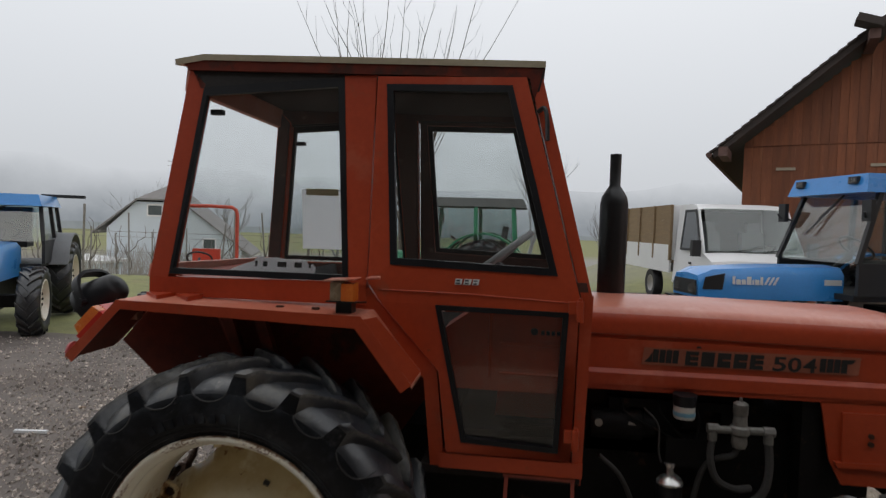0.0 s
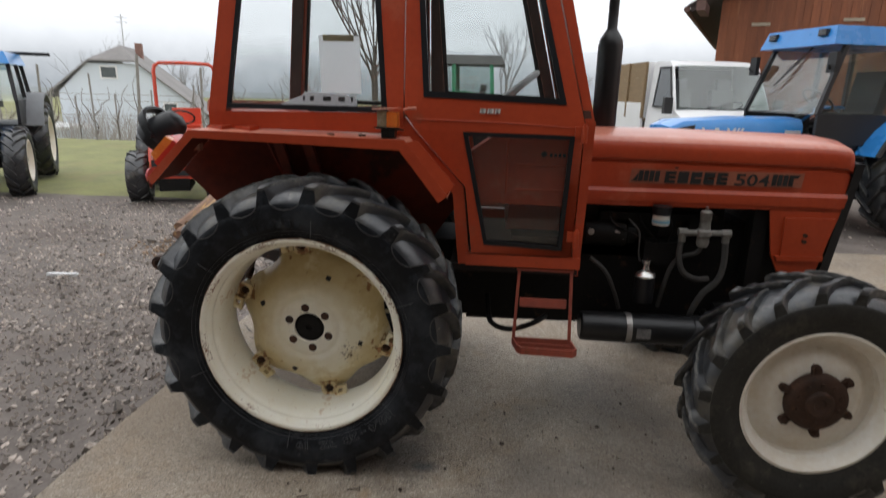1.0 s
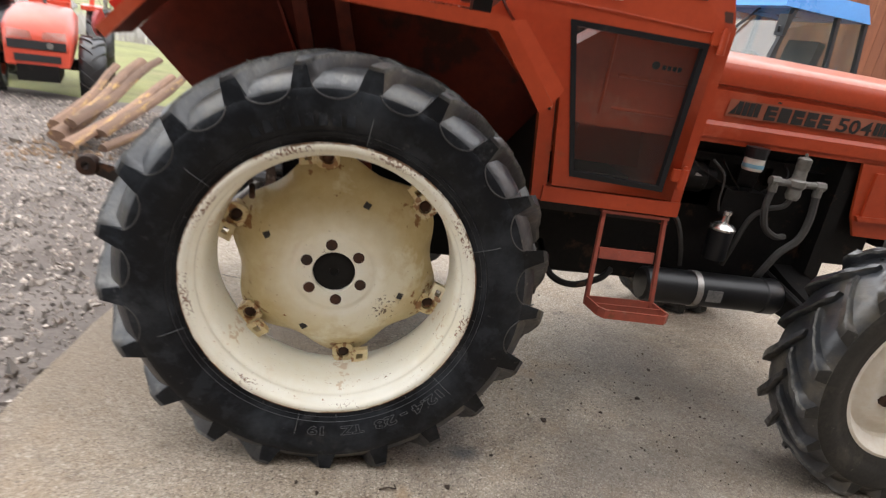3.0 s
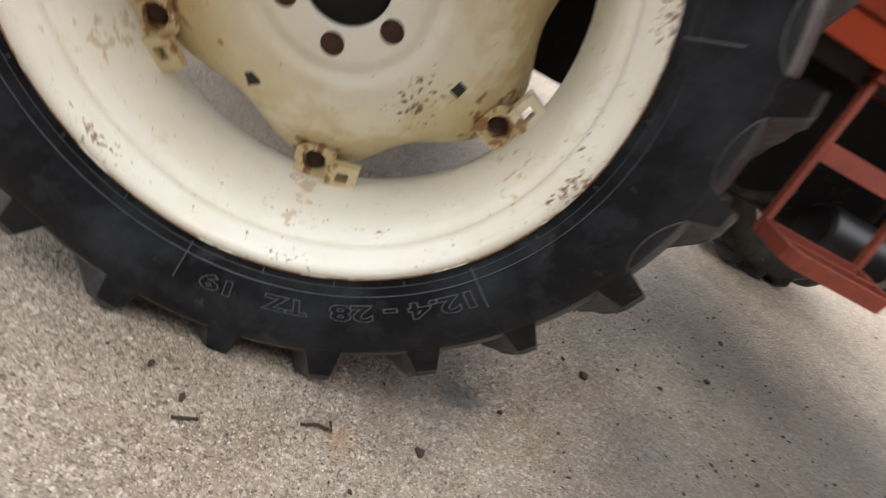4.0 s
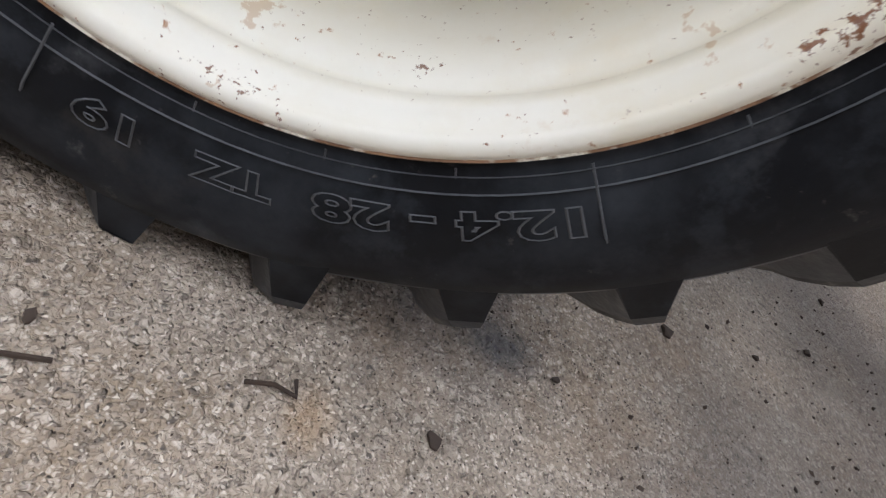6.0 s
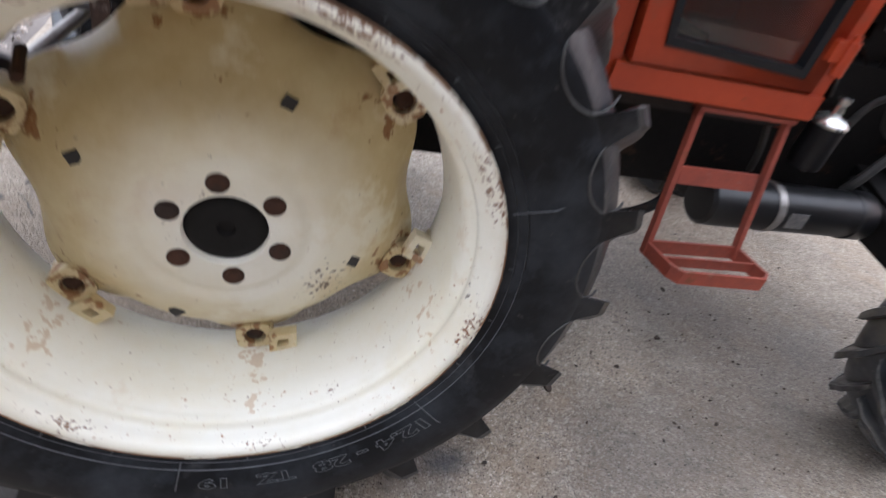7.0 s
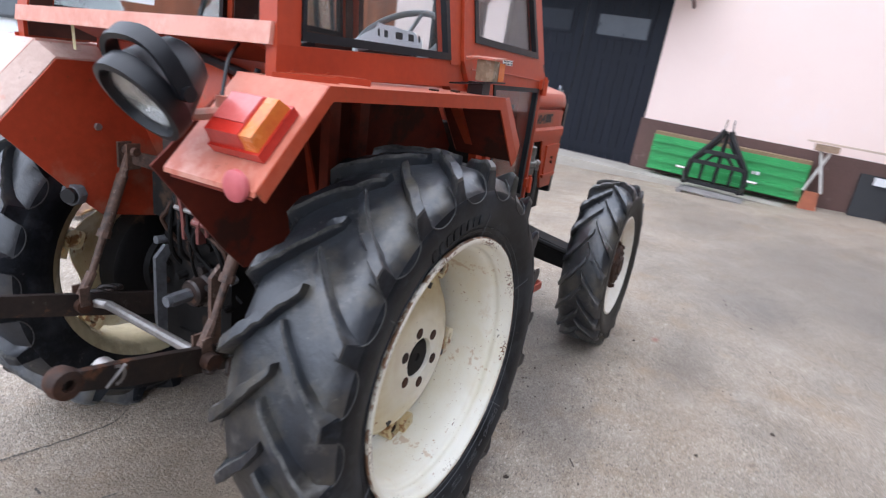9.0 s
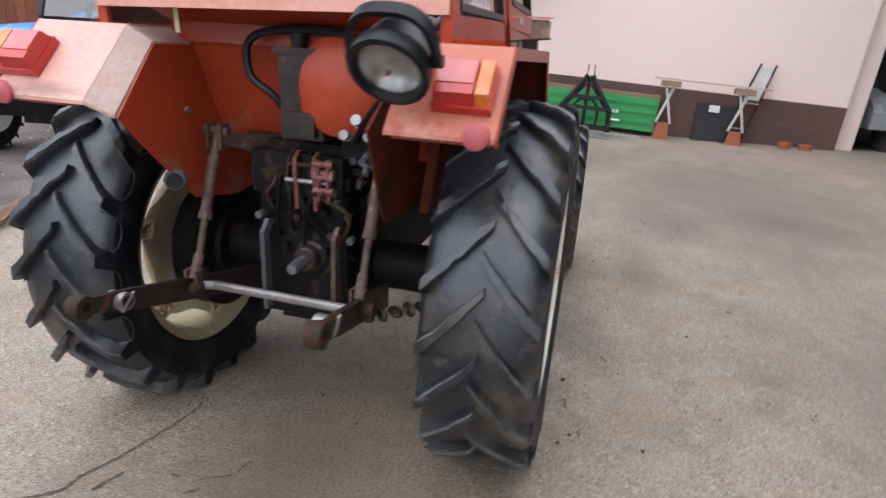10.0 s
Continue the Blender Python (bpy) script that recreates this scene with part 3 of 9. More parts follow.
    for scol, sscale, t0, t1, k in (((0.125, 0.108, 0.085), 1.5, 0.50, 0.70, 0.42), ((0.36, 0.245, 0.14), 3.4, 0.54, 0.70, 0.45), ((0.055, 0.047, 0.04), 7.5, 0.61, 0.72, 0.55), ((0.05, 0.042, 0.035), 46.0, 0.63, 0.68, 0.75), ((0.52, 0.47, 0.41), 2.2, 0.55, 0.75, 0.35)):
        nz = n.new("ShaderNodeTexNoise")
        nz.inputs["Scale"].default_value, nz.inputs["Detail"].default_value, nz.inputs["Roughness"].default_value = sscale, 8, 0.65
        l.new(tc.outputs["Object"], nz.inputs["Vector"])
        mr = n.new("ShaderNodeMapRange")
        mr.inputs["From Min"].default_value, mr.inputs["From Max"].default_value = t0, t1
        mr.inputs["To Min"].default_value, mr.inputs["To Max"].default_value = 0.0, k
        l.new(nz.outputs["Fac"], mr.inputs["Value"])
        mx = n.new("ShaderNodeMixRGB")
        mx.inputs["Color2"].default_value = (*scol, 1)
        l.new(mr.outputs["Result"], mx.inputs["Fac"])
        l.new(src, mx.inputs["Color1"])
        src = mx.outputs["Color"]
    # a few old oil stains with soft, torn edges
    for cx, cy_, r, k in ((0.36, -0.62, 0.24, 0.65), (1.35, 0.10, 0.5, 0.5), (0.2, 0.3, 0.55, 0.45), (0.9, -0.75, 0.35, 0.3), (1.95, -0.65, 0.3, 0.4), (3.6, -2.6, 0.6, 0.3)):
        mp = n.new("ShaderNodeMapping")
        mp.inputs["Location"].default_value = (-cx / r, -cy_ / r, 0)
        mp.inputs["Scale"].default_value = (1 / r, 1 / r, 0)
        l.new(tc.outputs["Object"], mp.inputs["Vector"])
        nz = n.new("ShaderNodeTexNoise")
        nz.inputs["Scale"].default_value, nz.inputs["Detail"].default_value = 2.5, 5
        l.new(mp.outputs["Vector"], nz.inputs["Vector"])
        ln = n.new("ShaderNodeVectorMath")
        ln.operation = "LENGTH"
        l.new(mp.outputs["Vector"], ln.inputs[0])
        ad = n.new("ShaderNodeMath")
        ad.operation = "ADD"
        l.new(ln.outputs["Value"], ad.inputs[0])
        l.new(nz.outputs["Fac"], ad.inputs[1])
        mr = n.new("ShaderNodeMapRange")
        mr.inputs["From Min"].default_value, mr.inputs["From Max"].default_value = 1.45, 0.75
        mr.inputs["To Min"].default_value, mr.inputs["To Max"].default_value = 0.0, k
        l.new(ad.outputs[0], mr.inputs["Value"])
        mx = n.new("ShaderNodeMixRGB")
        mx.inputs["Color2"].default_value = (0.06, 0.058, 0.06, 1)
        l.new(mr.outputs["Result"], mx.inputs["Fac"])
        l.new(src, mx.inputs["Color1"])
        src = mx.outputs["Color"]
    l.new(src, bs.inputs["Base Color"])
    return m


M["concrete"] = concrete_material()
local_stain(M["concrete"], (2.1, -1.05, 0), (0.05, 0.03, 0), (0.38, 0.09, 0.06), 0.5)
local_stain(M["concrete"], (0.3, -1.15, 0), (0.5, 0.16, 0), (0.34, 0.25, 0.165), 0.3)
local_stain(M["concrete"], (1.3, -1.35, 0), (0.8, 0.25, 0), (0.32, 0.245, 0.17), 0.25)
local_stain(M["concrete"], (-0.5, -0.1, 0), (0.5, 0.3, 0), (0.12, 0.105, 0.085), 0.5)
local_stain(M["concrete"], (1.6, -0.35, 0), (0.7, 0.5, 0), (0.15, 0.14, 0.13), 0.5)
local_stain(M["concrete"], (0.475, -0.705, 0), (0.075, 0.05, 0), (0.062, 0.066, 0.075), 0.75, 3.0)
local_stain(M["concrete"], (0.265, -0.90, 0), (0.035, 0.045, 0), (0.40, 0.25, 0.12), 0.45, 3.0)
local_stain(M["concrete"], (0.75, -0.98, 0), (0.36, 0.16, 0), (0.13, 0.11, 0.088), 0.4)
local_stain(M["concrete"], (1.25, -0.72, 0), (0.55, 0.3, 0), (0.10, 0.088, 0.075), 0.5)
local_stain(M["concrete"], (1.9, -1.25, 0), (0.6, 0.2, 0), (0.14, 0.12, 0.10), 0.4)
local_stain(M["concrete"], (0.5, -2.5, 0), (1.9, 0.95, 0), (0.17, 0.147, 0.123), 0.6)
local_stain(M["concrete"], (4.6, -2.1, 0), (3.2, 2.1, 0), (0.165, 0.142, 0.118), 0.65)
local_stain(M["concrete"], (3.2, -1.5, 0), (0.8, 0.45, 0), (0.11, 0.10, 0.09), 0.4)
local_stain(M["concrete"], (6.4, -0.6, 0), (1.6, 0.9, 0), (0.16, 0.135, 0.11), 0.45)
local_stain(M["concrete"], (-0.75, -0.25, 0), (1.3, 0.9, 0), (0.19, 0.138, 0.085), 0.65, 1.6)
local_stain(M["concrete"], (-0.35, 0.05, 0), (0.5, 0.35, 0), (0.07, 0.055, 0.042), 0.3)
M["grass"] = surf("winter_grass", (0.25, 0.26, 0.10), (0.15, 0.145, 0.065), rough=0.95, big=1.3, fine=22, bump=0.8, depth=0.03, spots=[((0.25, 0.21, 0.10), 0.9, 0.55, 0.5), ((0.09, 0.12, 0.03), 3, 0.6, 0.5)])
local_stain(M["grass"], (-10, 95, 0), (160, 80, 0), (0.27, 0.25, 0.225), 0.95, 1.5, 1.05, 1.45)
M["gravel"] = surf("dirty_gravel", (0.20, 0.17, 0.15), (0.085, 0.07, 0.06), rough=0.92, big=2.0, fine=42, bump=1.0, depth=0.015,
                   spots=[((0.11, 0.085, 0.07), 0.6, 0.55, 0.6), ((0.42, 0.40, 0.37), 26, 0.66, 0.8), ((0.04, 0.035, 0.03), 18, 0.66, 0.6)])
M["stone"] = surf("grey_stone", (0.42, 0.365, 0.32), (0.26, 0.22, 0.19), rough=0.85, big=0.8, fine=60, bump=0.3, island=0.75)
M["dead_leaf"] = surf("dark_dead_leaf", (0.055, 0.035, 0.022), (0.03, 0.02, 0.014), rough=0.8, big=20, fine=90)


def ground_sheet():
    b = B()
    xs = [-700, -300, -120, -60, -35, -20, -12, -8, -5, -2, 2, 6, 12, 20, 40, 80, 200, 700]
    ys = [-700, -200, -60, -20, -8, 0, 4, 7, 10, 13, 16, 20, 26, 34, 50, 90, 200, 700]
    grid = []
    for x in xs:
        row = []
        for y in ys:
            z = -0.055
            if y > 13 and x < 4:
                z -= min((y - 13) / 13, 1.0) * 1.5
            if y > 34:
                z -= min((y - 34) / 56, 1) * 5.5
            row.append(b.verts.new((x, y, z)))
        grid.append(row)
    for i in range(len(xs) - 1):
        for j in range(len(ys) - 1):
            b.faces.new((grid[i][j], grid[i + 1][j], grid[i + 1][j + 1], grid[i][j + 1]))
    return b


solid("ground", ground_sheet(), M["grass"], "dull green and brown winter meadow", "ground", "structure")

b = B()
rng = random.Random(3)
edge_pts = []
for k in range(60):
    x = -16 + k * 0.62
    y = 4.85 + (0.05 * (x + 4.5)) + rng.uniform(-0.12, 0.12) if x < -1.5 else 14.0
    edge_pts.append((x, y))
poly = [V(x, y, -0.022) for x, y in [(-16, -12), (21, -12)] + edge_pts[::-1]]
slab(b, poly, (0, 0, -0.03))
solid("yard", b, M["gravel"], "dark grey gravel yard with puddled dirt", "gravel", "structure")

b = B()
outline = [(-0.915, -9.0), (9.4, -9.0), (9.4, 3.35), (4.5, 3.35), (2.0, 3.3), (-0.92, 3.3)]
rag = []
for k in range(62):
    y = 3.3 - k * 0.2
    rag.append((-0.918 + rng.uniform(-0.012, 0.012) + 0.02 * math.sin(y * 1.7), y))
slab(b, [V(x, y, 0.0) for x, y in [(-0.915, -9.0), (9.4, -9.0), (9.4, 3.35)] + rag[:-1]], (0, 0, -0.14))
slab_ob = solid("pavement", b, M["concrete"], "stained weathered concrete slab with grit", "concrete slab", "structure")

# cracks: thin dark grooves
M["crack_dirt"] = surf("crack_dirt", (0.11, 0.096, 0.08), (0.055, 0.047, 0.04), rough=0.85, big=14, fine=70)
for pts, w0, w1 in (([(-0.17, 0.475), (-0.264, 0.429), (-0.376, 0.439), (-0.526, 0.474), (-0.616, 0.502), (-0.702, 0.536), (-0.772, 0.548), (-0.85, 0.65)], 0.0025, 0.008), ([(-0.641, 0.424), (-0.683, 0.441), (-0.739, 0.459)], 0.005, 0.008),
                    ([(-0.464, 0.08), (-0.496, 0.09), (-0.535, 0.096)], 0.004, 0.007), ([(-0.604, 0.288), (-0.608, 0.25)], 0.004, 0.006), ([(-0.664, 0.197), (-0.639, 0.167)], 0.006, 0.008), ([(-0.616, 0.204), (-0.581, 0.159), (-0.545, 0.094)], 0.0015, 0.004)):
    b = B()
    line = curve_points([(x, y, 0.0) for x, y in pts], 14)
    prev = None
    for i, p in enumerate(line):
        e_ = i / (len(line) - 1)
        w = (w0 + (w1 - w0) * e_) * rng.uniform(0.35, 1.15) * min(1.0, 8 * min(e_, 1 - e_) + 0.15)
        p = p + V(rng.uniform(-0.002, 0.002), rng.uniform(-0.003, 0.003), 0)
        d = (line[min(i + 1, len(line) - 1)] - line[max(i - 1, 0)]).normalized()
        q = V(-d.y, d.x, 0) * w
        cur = (b.verts.new(p + q + V(0, 0, 0.0035)), b.verts.new(p - q + V(0, 0, 0.0035)))
        if prev:
            b.faces.new((prev[0], cur[0], cur[1], prev[1]))
        prev = cur
    part("crack", b, M["crack_dirt"], slab_ob, smooth=0)


def stone(bm, c, r, rg):
    q = Euler((rg.random() * 6, rg.random() * 6, rg.random() * 6)).to_matrix()
    s = (r * rg.uniform(0.7, 1.4), r * rg.uniform(0.6, 1.1), r * rg.uniform(0.4, 0.75))
    v = [bm.verts.new(Vector(c) + q @ Vector((x * s[0] * rg.uniform(0.75, 1.2), y * s[1] * rg.uniform(0.75, 1.2), z * s[2]))) for x, y, z in
         ((1, 0, 0), (-1, 0, 0), (0, 1, 0), (0, -1, 0), (0, 0, 1), (0, 0, -1))]
    for a, b_, c_ in ((0, 2, 4), (2, 1, 4), (1, 3, 4), (3, 0, 4), (2, 0, 5), (1, 2, 5), (3, 1, 5), (0, 3, 5)):
        bm.faces.new((v[a], v[b_], v[c_]))


b = B()
for k in range(24000):
    y = rng.uniform(-1.6, 4.6)
    x = -0.95 - abs(rng.gauss(0, 1.8)) if rng.random() < 0.75 else rng.uniform(-6, -0.95)
    if x < -6.5:
        continue
    stone(b, (x, y, -0.02), rng.choice((0.005, 0.006, 0.007, 0.008, 0.008, 0.01, 0.01, 0.013, 0.017, 0.023)), rng)
for k in range(7000):
    stone(b, (-0.95 - abs(rng.gauss(0, 2.2)), -1.5 - abs(rng.gauss(0, 1.6)), -0.02), rng.choice((0.008, 0.01, 0.013, 0.017)), rng)
for k in range(700):
    stone(b, (rng.uniform(2, 8.5), rng.uniform(3.4, 6), -0.02), rng.choice((0.01, 0.014, 0.02)), rng)
solid("gravel_stones", b, M["stone"], "loose grey gravel stones on the yard", "gravel", "stuff", smooth=0)
b = B()
for x, y, r in ((-1.03, -0.42, 0.045), (-1.15, 0.6, 0.05), (-2.6, 2.6, 0.07), (-1.7, 0.9, 0.04), (-2.2, 1.6, 0.05), (-1.25, -0.75, 0.03)):
    stone(b, (x, y, -0.01), r, rng)
solid("larger_stones", b, M["stone"], "a few larger pale stones in the gravel", "stones", "stuff")


def litter():
    """Curled dead leaves and twigs on the slab."""
    places = [(0.794, -0.505, 0.020), (1.239, -0.315, 0.016), (0.021, -0.918, 0.010), (0.399, -0.868, 0.015), (0.81, -0.242, 0.012), (1.04, -0.43, 0.010), (-0.04, -0.88, 0.010)]
    rg = random.Random(8)
    for k in range(26):
        places.append((rg.uniform(-0.4, 3.2), rg.uniform(-1.9, 0.9), rg.uniform(0.006, 0.014)))
    for x, y, r in places:
        b_ = B()
        a = rg.random() * 6.28
        d, e = V(math.cos(a), math.sin(a), 0), V(-math.sin(a), math.cos(a), 0)
        c = V(x, y, 0.002)
        r *= 0.62
        top = [c + d * r * 1.25, c + d * r * 0.9 + e * r * 0.5, c + d * r * 0.2 + e * r * 0.8 + V(0, 0, r * 0.5), c - d * r * 0.6 + e * r * 0.65, c - d * r * 1.2 + e * r * 0.2 + V(0, 0, r * 0.3), c - d * r * 0.9 - e * r * 0.4, c - d * r * 0.2 - e * r * 0.75 + V(0, 0, r * 0.6), c + d * r * 0.7 - e * r * 0.55]
        slab(b_, top, (0, 0, 0.003))
        solid("dead_leaf", b_, M["dead_leaf"], "small dark dead leaf on the concrete", "leaf", group="dead leaves on the slab")
    for pts in ([(0.196, -0.895, 0.006), (0.222, -0.886, 0.007), (0.246, -0.888, 0.006), (0.240, -0.872, 0.006)], [(0.02, -0.955, 0.005), (0.055, -0.945, 0.006)], [(0.62, -1.05, 0.005), (0.66, -1.02, 0.006)]):
        solid("twig", tube(B(), [V(*p) for p in pts], 0.0025, 5), M["dead_leaf"], "thin dry twig on the concrete", "twig", group="twigs on the slab")


litter()

b = B()
rc_ = random.Random(17)
for k in range(420):
    x_, y_ = rc_.gauss(1.1, 0.55), rc_.gauss(-0.45, 0.38)
    if abs(x_) > 0.16 or abs(y_ + 0.645) > 0.2:
        stone(b, (x_, y_, 0.001), rc_.choice((0.002, 0.003, 0.004, 0.006)), rc_)
for k in range(500):
    stone(b, (rc_.uniform(-0.9, 4.5), rc_.uniform(-3.0, 2.2), 0.001), rc_.choice((0.002, 0.003, 0.004)), rc_)
for k in range(2600):
    stone(b, (rc_.gauss(0.45, 0.45), -0.62 - abs(rc_.gauss(0, 0.32)), 0.0005), rc_.uniform(0.0007, 0.0020), rc_)
solid("dirt_crumbs", b, M["dead_leaf"], "dark crumbs of dirt on the concrete", "dirt", "stuff", smooth=0)

# plain dark wall, added out of view to cut sky light on this side
b = B()
box(b, (3.5, -5.6, 3.3), (19, 0.4, 7.0))
solid("wall_south", b, surf("dark_blocker_wall", (0.085, 0.07, 0.06), (0.06, 0.05, 0.042), rough=0.9, big=0.5, fine=20), "plain dark wall added out of view to block sky light", "wall", "structure")

# ---- pink building along the yard's front ----
M["plaster"] = surf("pale_pink_render", (0.90, 0.725, 0.655), (0.86, 0.68, 0.61), rough=0.9, big=0.7, fine=60, bump=0.25, depth=0.003, spots=[((0.87, 0.73, 0.69), 1.2, 0.55, 0.4), ((0.45, 0.33, 0.30), 2.2, 0.68, 0.35)])
M["skirt"] = surf("brown_plinth_paint", (0.135, 0.075, 0.062), (0.09, 0.05, 0.042), rough=0.8, big=1.5, fine=50, spots=[((0.2, 0.13, 0.11), 5, 0.6, 0.5)])
M["dark_wood"] = surf("blue_black_door_boards", (0.012, 0.0145, 0.023), (0.007, 0.0085, 0.013), rough=0.6, big=2, fine=30, bump=0.3, stretch=(6, 6, 0.6), spots=[((0.035, 0.034, 0.035), 3, 0.62, 0.4)], spec=0.25)
M["pane_dusty"] = surf("dusty_grey_pane", (0.075, 0.085, 0.10), (0.055, 0.062, 0.074), rough=0.3, big=3)
M["pane_dark"] = surf("dark_painted_pane", (0.014, 0.017, 0.026), (0.009, 0.011, 0.016), rough=0.4, big=3, spec=0.3)
M["kerb"] = surf("pale_concrete_kerb", (0.46, 0.42, 0.36), (0.33, 0.30, 0.25), rough=0.85, big=2, fine=40, bump=0.4, spots=[((0.2, 0.18, 0.14), 4, 0.6, 0.5)])
wall_m = pose(9.0, 0, 0, TILT_X, 0, 0)
b = B()
box(b, (0.15, -1.86, 2.7), (0.30, 5.38, 5.6))
box(b, (0.15, 2.175, 4.13), (0.30, 2.69, 2.74))
box(b, (0.15, 3.71, 2.7), (0.30, 0.38, 5.6))
wall = solid("wall_east", b, M["plaster"], "pale pink rendered wall", "wall", "structure", m=wall_m)
b = B()
box(b, (-0.012, -1.86, 0.40), (0.03, 5.37, 0.96))
box(b, (-0.012, 3.71, 0.40), (0.03, 0.37, 0.96))
part("plinth_band", b, M["skirt"], wall, "dark brown painted plinth band")
b = B()
box(b, (-0.35, -0.6, -0.03), (0.70, 8.6, 0.20))
bevel(b, 0.02, 2)
solid("kerb", b, M["kerb"], "pale worn concrete kerb step", "kerb", "structure", m=wall_m)


def barn_doors():
    d = thing("door_1", wall_m @ pose(0.02, 0, 0), "blue-black double board door, closed", "door", kind="structure")
    for k, (y0, y1) in enumerate(((0.86, 2.13), (2.145, 3.49))):
        b = B()
        n = 9
        w = (y1 - y0) / n
        leaf = B()
        box(leaf, (0.06, (y0 + y1) / 2, 1.41), (0.03, y1 - y0, 2.66))
        lf = part("door_leaf", leaf, M["dark_wood"], d)
        for i in range(n):
            pb = B()
            y = y0 + (i + 0.5) * w
            box(pb, (0.028, y, 1.41), (0.03, w - 0.005, 2.66))
            bevel(pb, 0.003, 1)
            part("door_board", pb, M["dark_wood"], lf)
        yw = (y0 + y1) / 2
        b = B()
        ring_plate(b, [(-0.004, yw - 0.46, 2.02), (-0.004, yw + 0.46, 2.02), (-0.004, yw + 0.46, 2.42), (-0.004, yw - 0.46, 2.42)], [(-0.004, yw - 0.42, 2.06), (-0.004, yw + 0.42, 2.06), (-0.004, yw + 0.42, 2.38), (-0.004, yw - 0.42, 2.38)], (0.03, 0, 0))
        wf = part("light_frame", b, M["dark_wood"], lf)
        b = B()
        box(b, (0.008, yw, 2.22), (0.006, 0.84, 0.32))
        part("light_pane", b, M["pane_dusty"] if k == 0 else M["pane_dark"], lf, "dusty grey pane" if k == 0 else "dark painted pane")
        for z in (0.22, 1.75):
            b = B()
            box(b, (0.010, yw, z), (0.012, y1 - y0 - 0.03, 0.12))
            part("door_rail", bevel(b, 0.005, 1), M["dark_wood"], lf)
    b = B()
    box(b, (0.0, 2.33, 1.02), (0.012, 0.045, 0.24))
    tube(b, [V(-0.01, 2.33, 1.06), V(-0.055, 2.33, 1.06), V(-0.06, 2.22, 1.06)], 0.011, 8)
    part("door_handle", b, M["chrome"], d, "bright metal lever handle")
    b = B()
    for y in (0.82, 3.53):
        box(b, (0.03, y, 1.38), (0.12, 0.07, 2.76))
    box(b, (0.03, 2.175, 2.775), (0.12, 2.78, 0.07))
    part("door_frame", bevel(b, 0.006, 1), M["dark_wood"], d)


barn_doors()


def canopy():
    c = thing("canopy", wall_m @ pose(0, 0, 0), "corrugated grey-brown canopy roof over the doors", "canopy", kind="structure")
    b = B()
    ys = [0.30 + k * 0.03 for k in range(112)]
    top, bot = [], []
    for k, y in enumerate(ys):
        zz = 0.022 * math.sin(y * 2 * math.pi / 0.15)
        top.append([b.verts.new((0.0, y, 3.26 + zz)), b.verts.new((-0.95, y, 2.90 + zz))])
        bot.append([b.verts.new((0.0, y, 3.25 + zz)), b.verts.new((-0.95, y, 2.89 + zz))])
    for k in range(len(ys) - 1):
        b.faces.new((top[k][0], top[k][1], top[k + 1][1], top[k + 1][0]))
        b.faces.new((bot[k][0], bot[k + 1][0], bot[k + 1][1], bot[k][1]))
        b.faces.new((top[k][1], bot[k][1], bot[k + 1][1], top[k + 1][1]))
    part("roof_sheet", b, surf("mossy_fibre_cement", (0.36, 0.33, 0.28), (0.24, 0.21, 0.17), rough=0.9, big=3, fine=40), c)
    for y in (0.48, 1.85, 3.25):
        b = B()
        tube(b, [V(0.0, y, 3.22), V(-0.92, y, 2.93)], 0.03, 4)
        tube(b, [V(-0.80, y, 2.95), V(0.0, y, 2.62)], 0.025, 4)
        part("bracket", b, M["skirt"], c)
    b = B()
    box(b, (-0.90, 1.95, 2.92), (0.07, 3.2, 0.07))
    part("canopy_beam", b, M["skirt"], c)


canopy()
# far end of the building
b = B()
box(b, (2.3, -4.70, 2.7), (4.3, 0.30, 5.6))
box(b, (0.15, 4.45, 4.0), (0.30, 1.10, 3.0))
box(b, (0.15, 3.95, 1.2), (0.30, 0.10, 2.6))
box(b, (0.15, 5.50, 2.7), (0.30, 1.00, 5.6))
solid("wall_end", b, M["plaster"], "pale pink rendered end wall", "wall", "structure", m=wall_m)
side_door = thing("door_2", wall_m, "dark recessed side doorway with a brown inner post", "door", kind="structure")
# dark sheet stands in for the opening's unlit inside
part("door_leaf", box(B(), (0.32, 4.5, 1.2), (0.04, 1.0, 2.6)), M["dark_wood"], side_door)
# pinkish post given the plinth brown to hold its brightness down
part("inner_post", bevel(box(B(), (0.20, 4.42, 1.2), (0.10, 0.34, 2.6)), 0.01, 1), M["skirt"], side_door, "post in the doorway, browned to hold its brightness down")
part("lintel", bevel(box(B(), (-0.02, 4.5, 2.42), (0.10, 1.1, 0.16)), 0.01, 1), M["skirt"], side_door)
b = B()
box(b, (3.9, -6.6, 2.2), (0.2, 3.6, 4.4))
box(b, (2.0, -6.6, 3.2), (4.0, 3.6, 0.15))
solid("carport_wall", b, surf("dark_board_wall", (0.10, 0.085, 0.075), rough=0.8), "dark board wall of an open carport", "wall", "structure", m=wall_m)

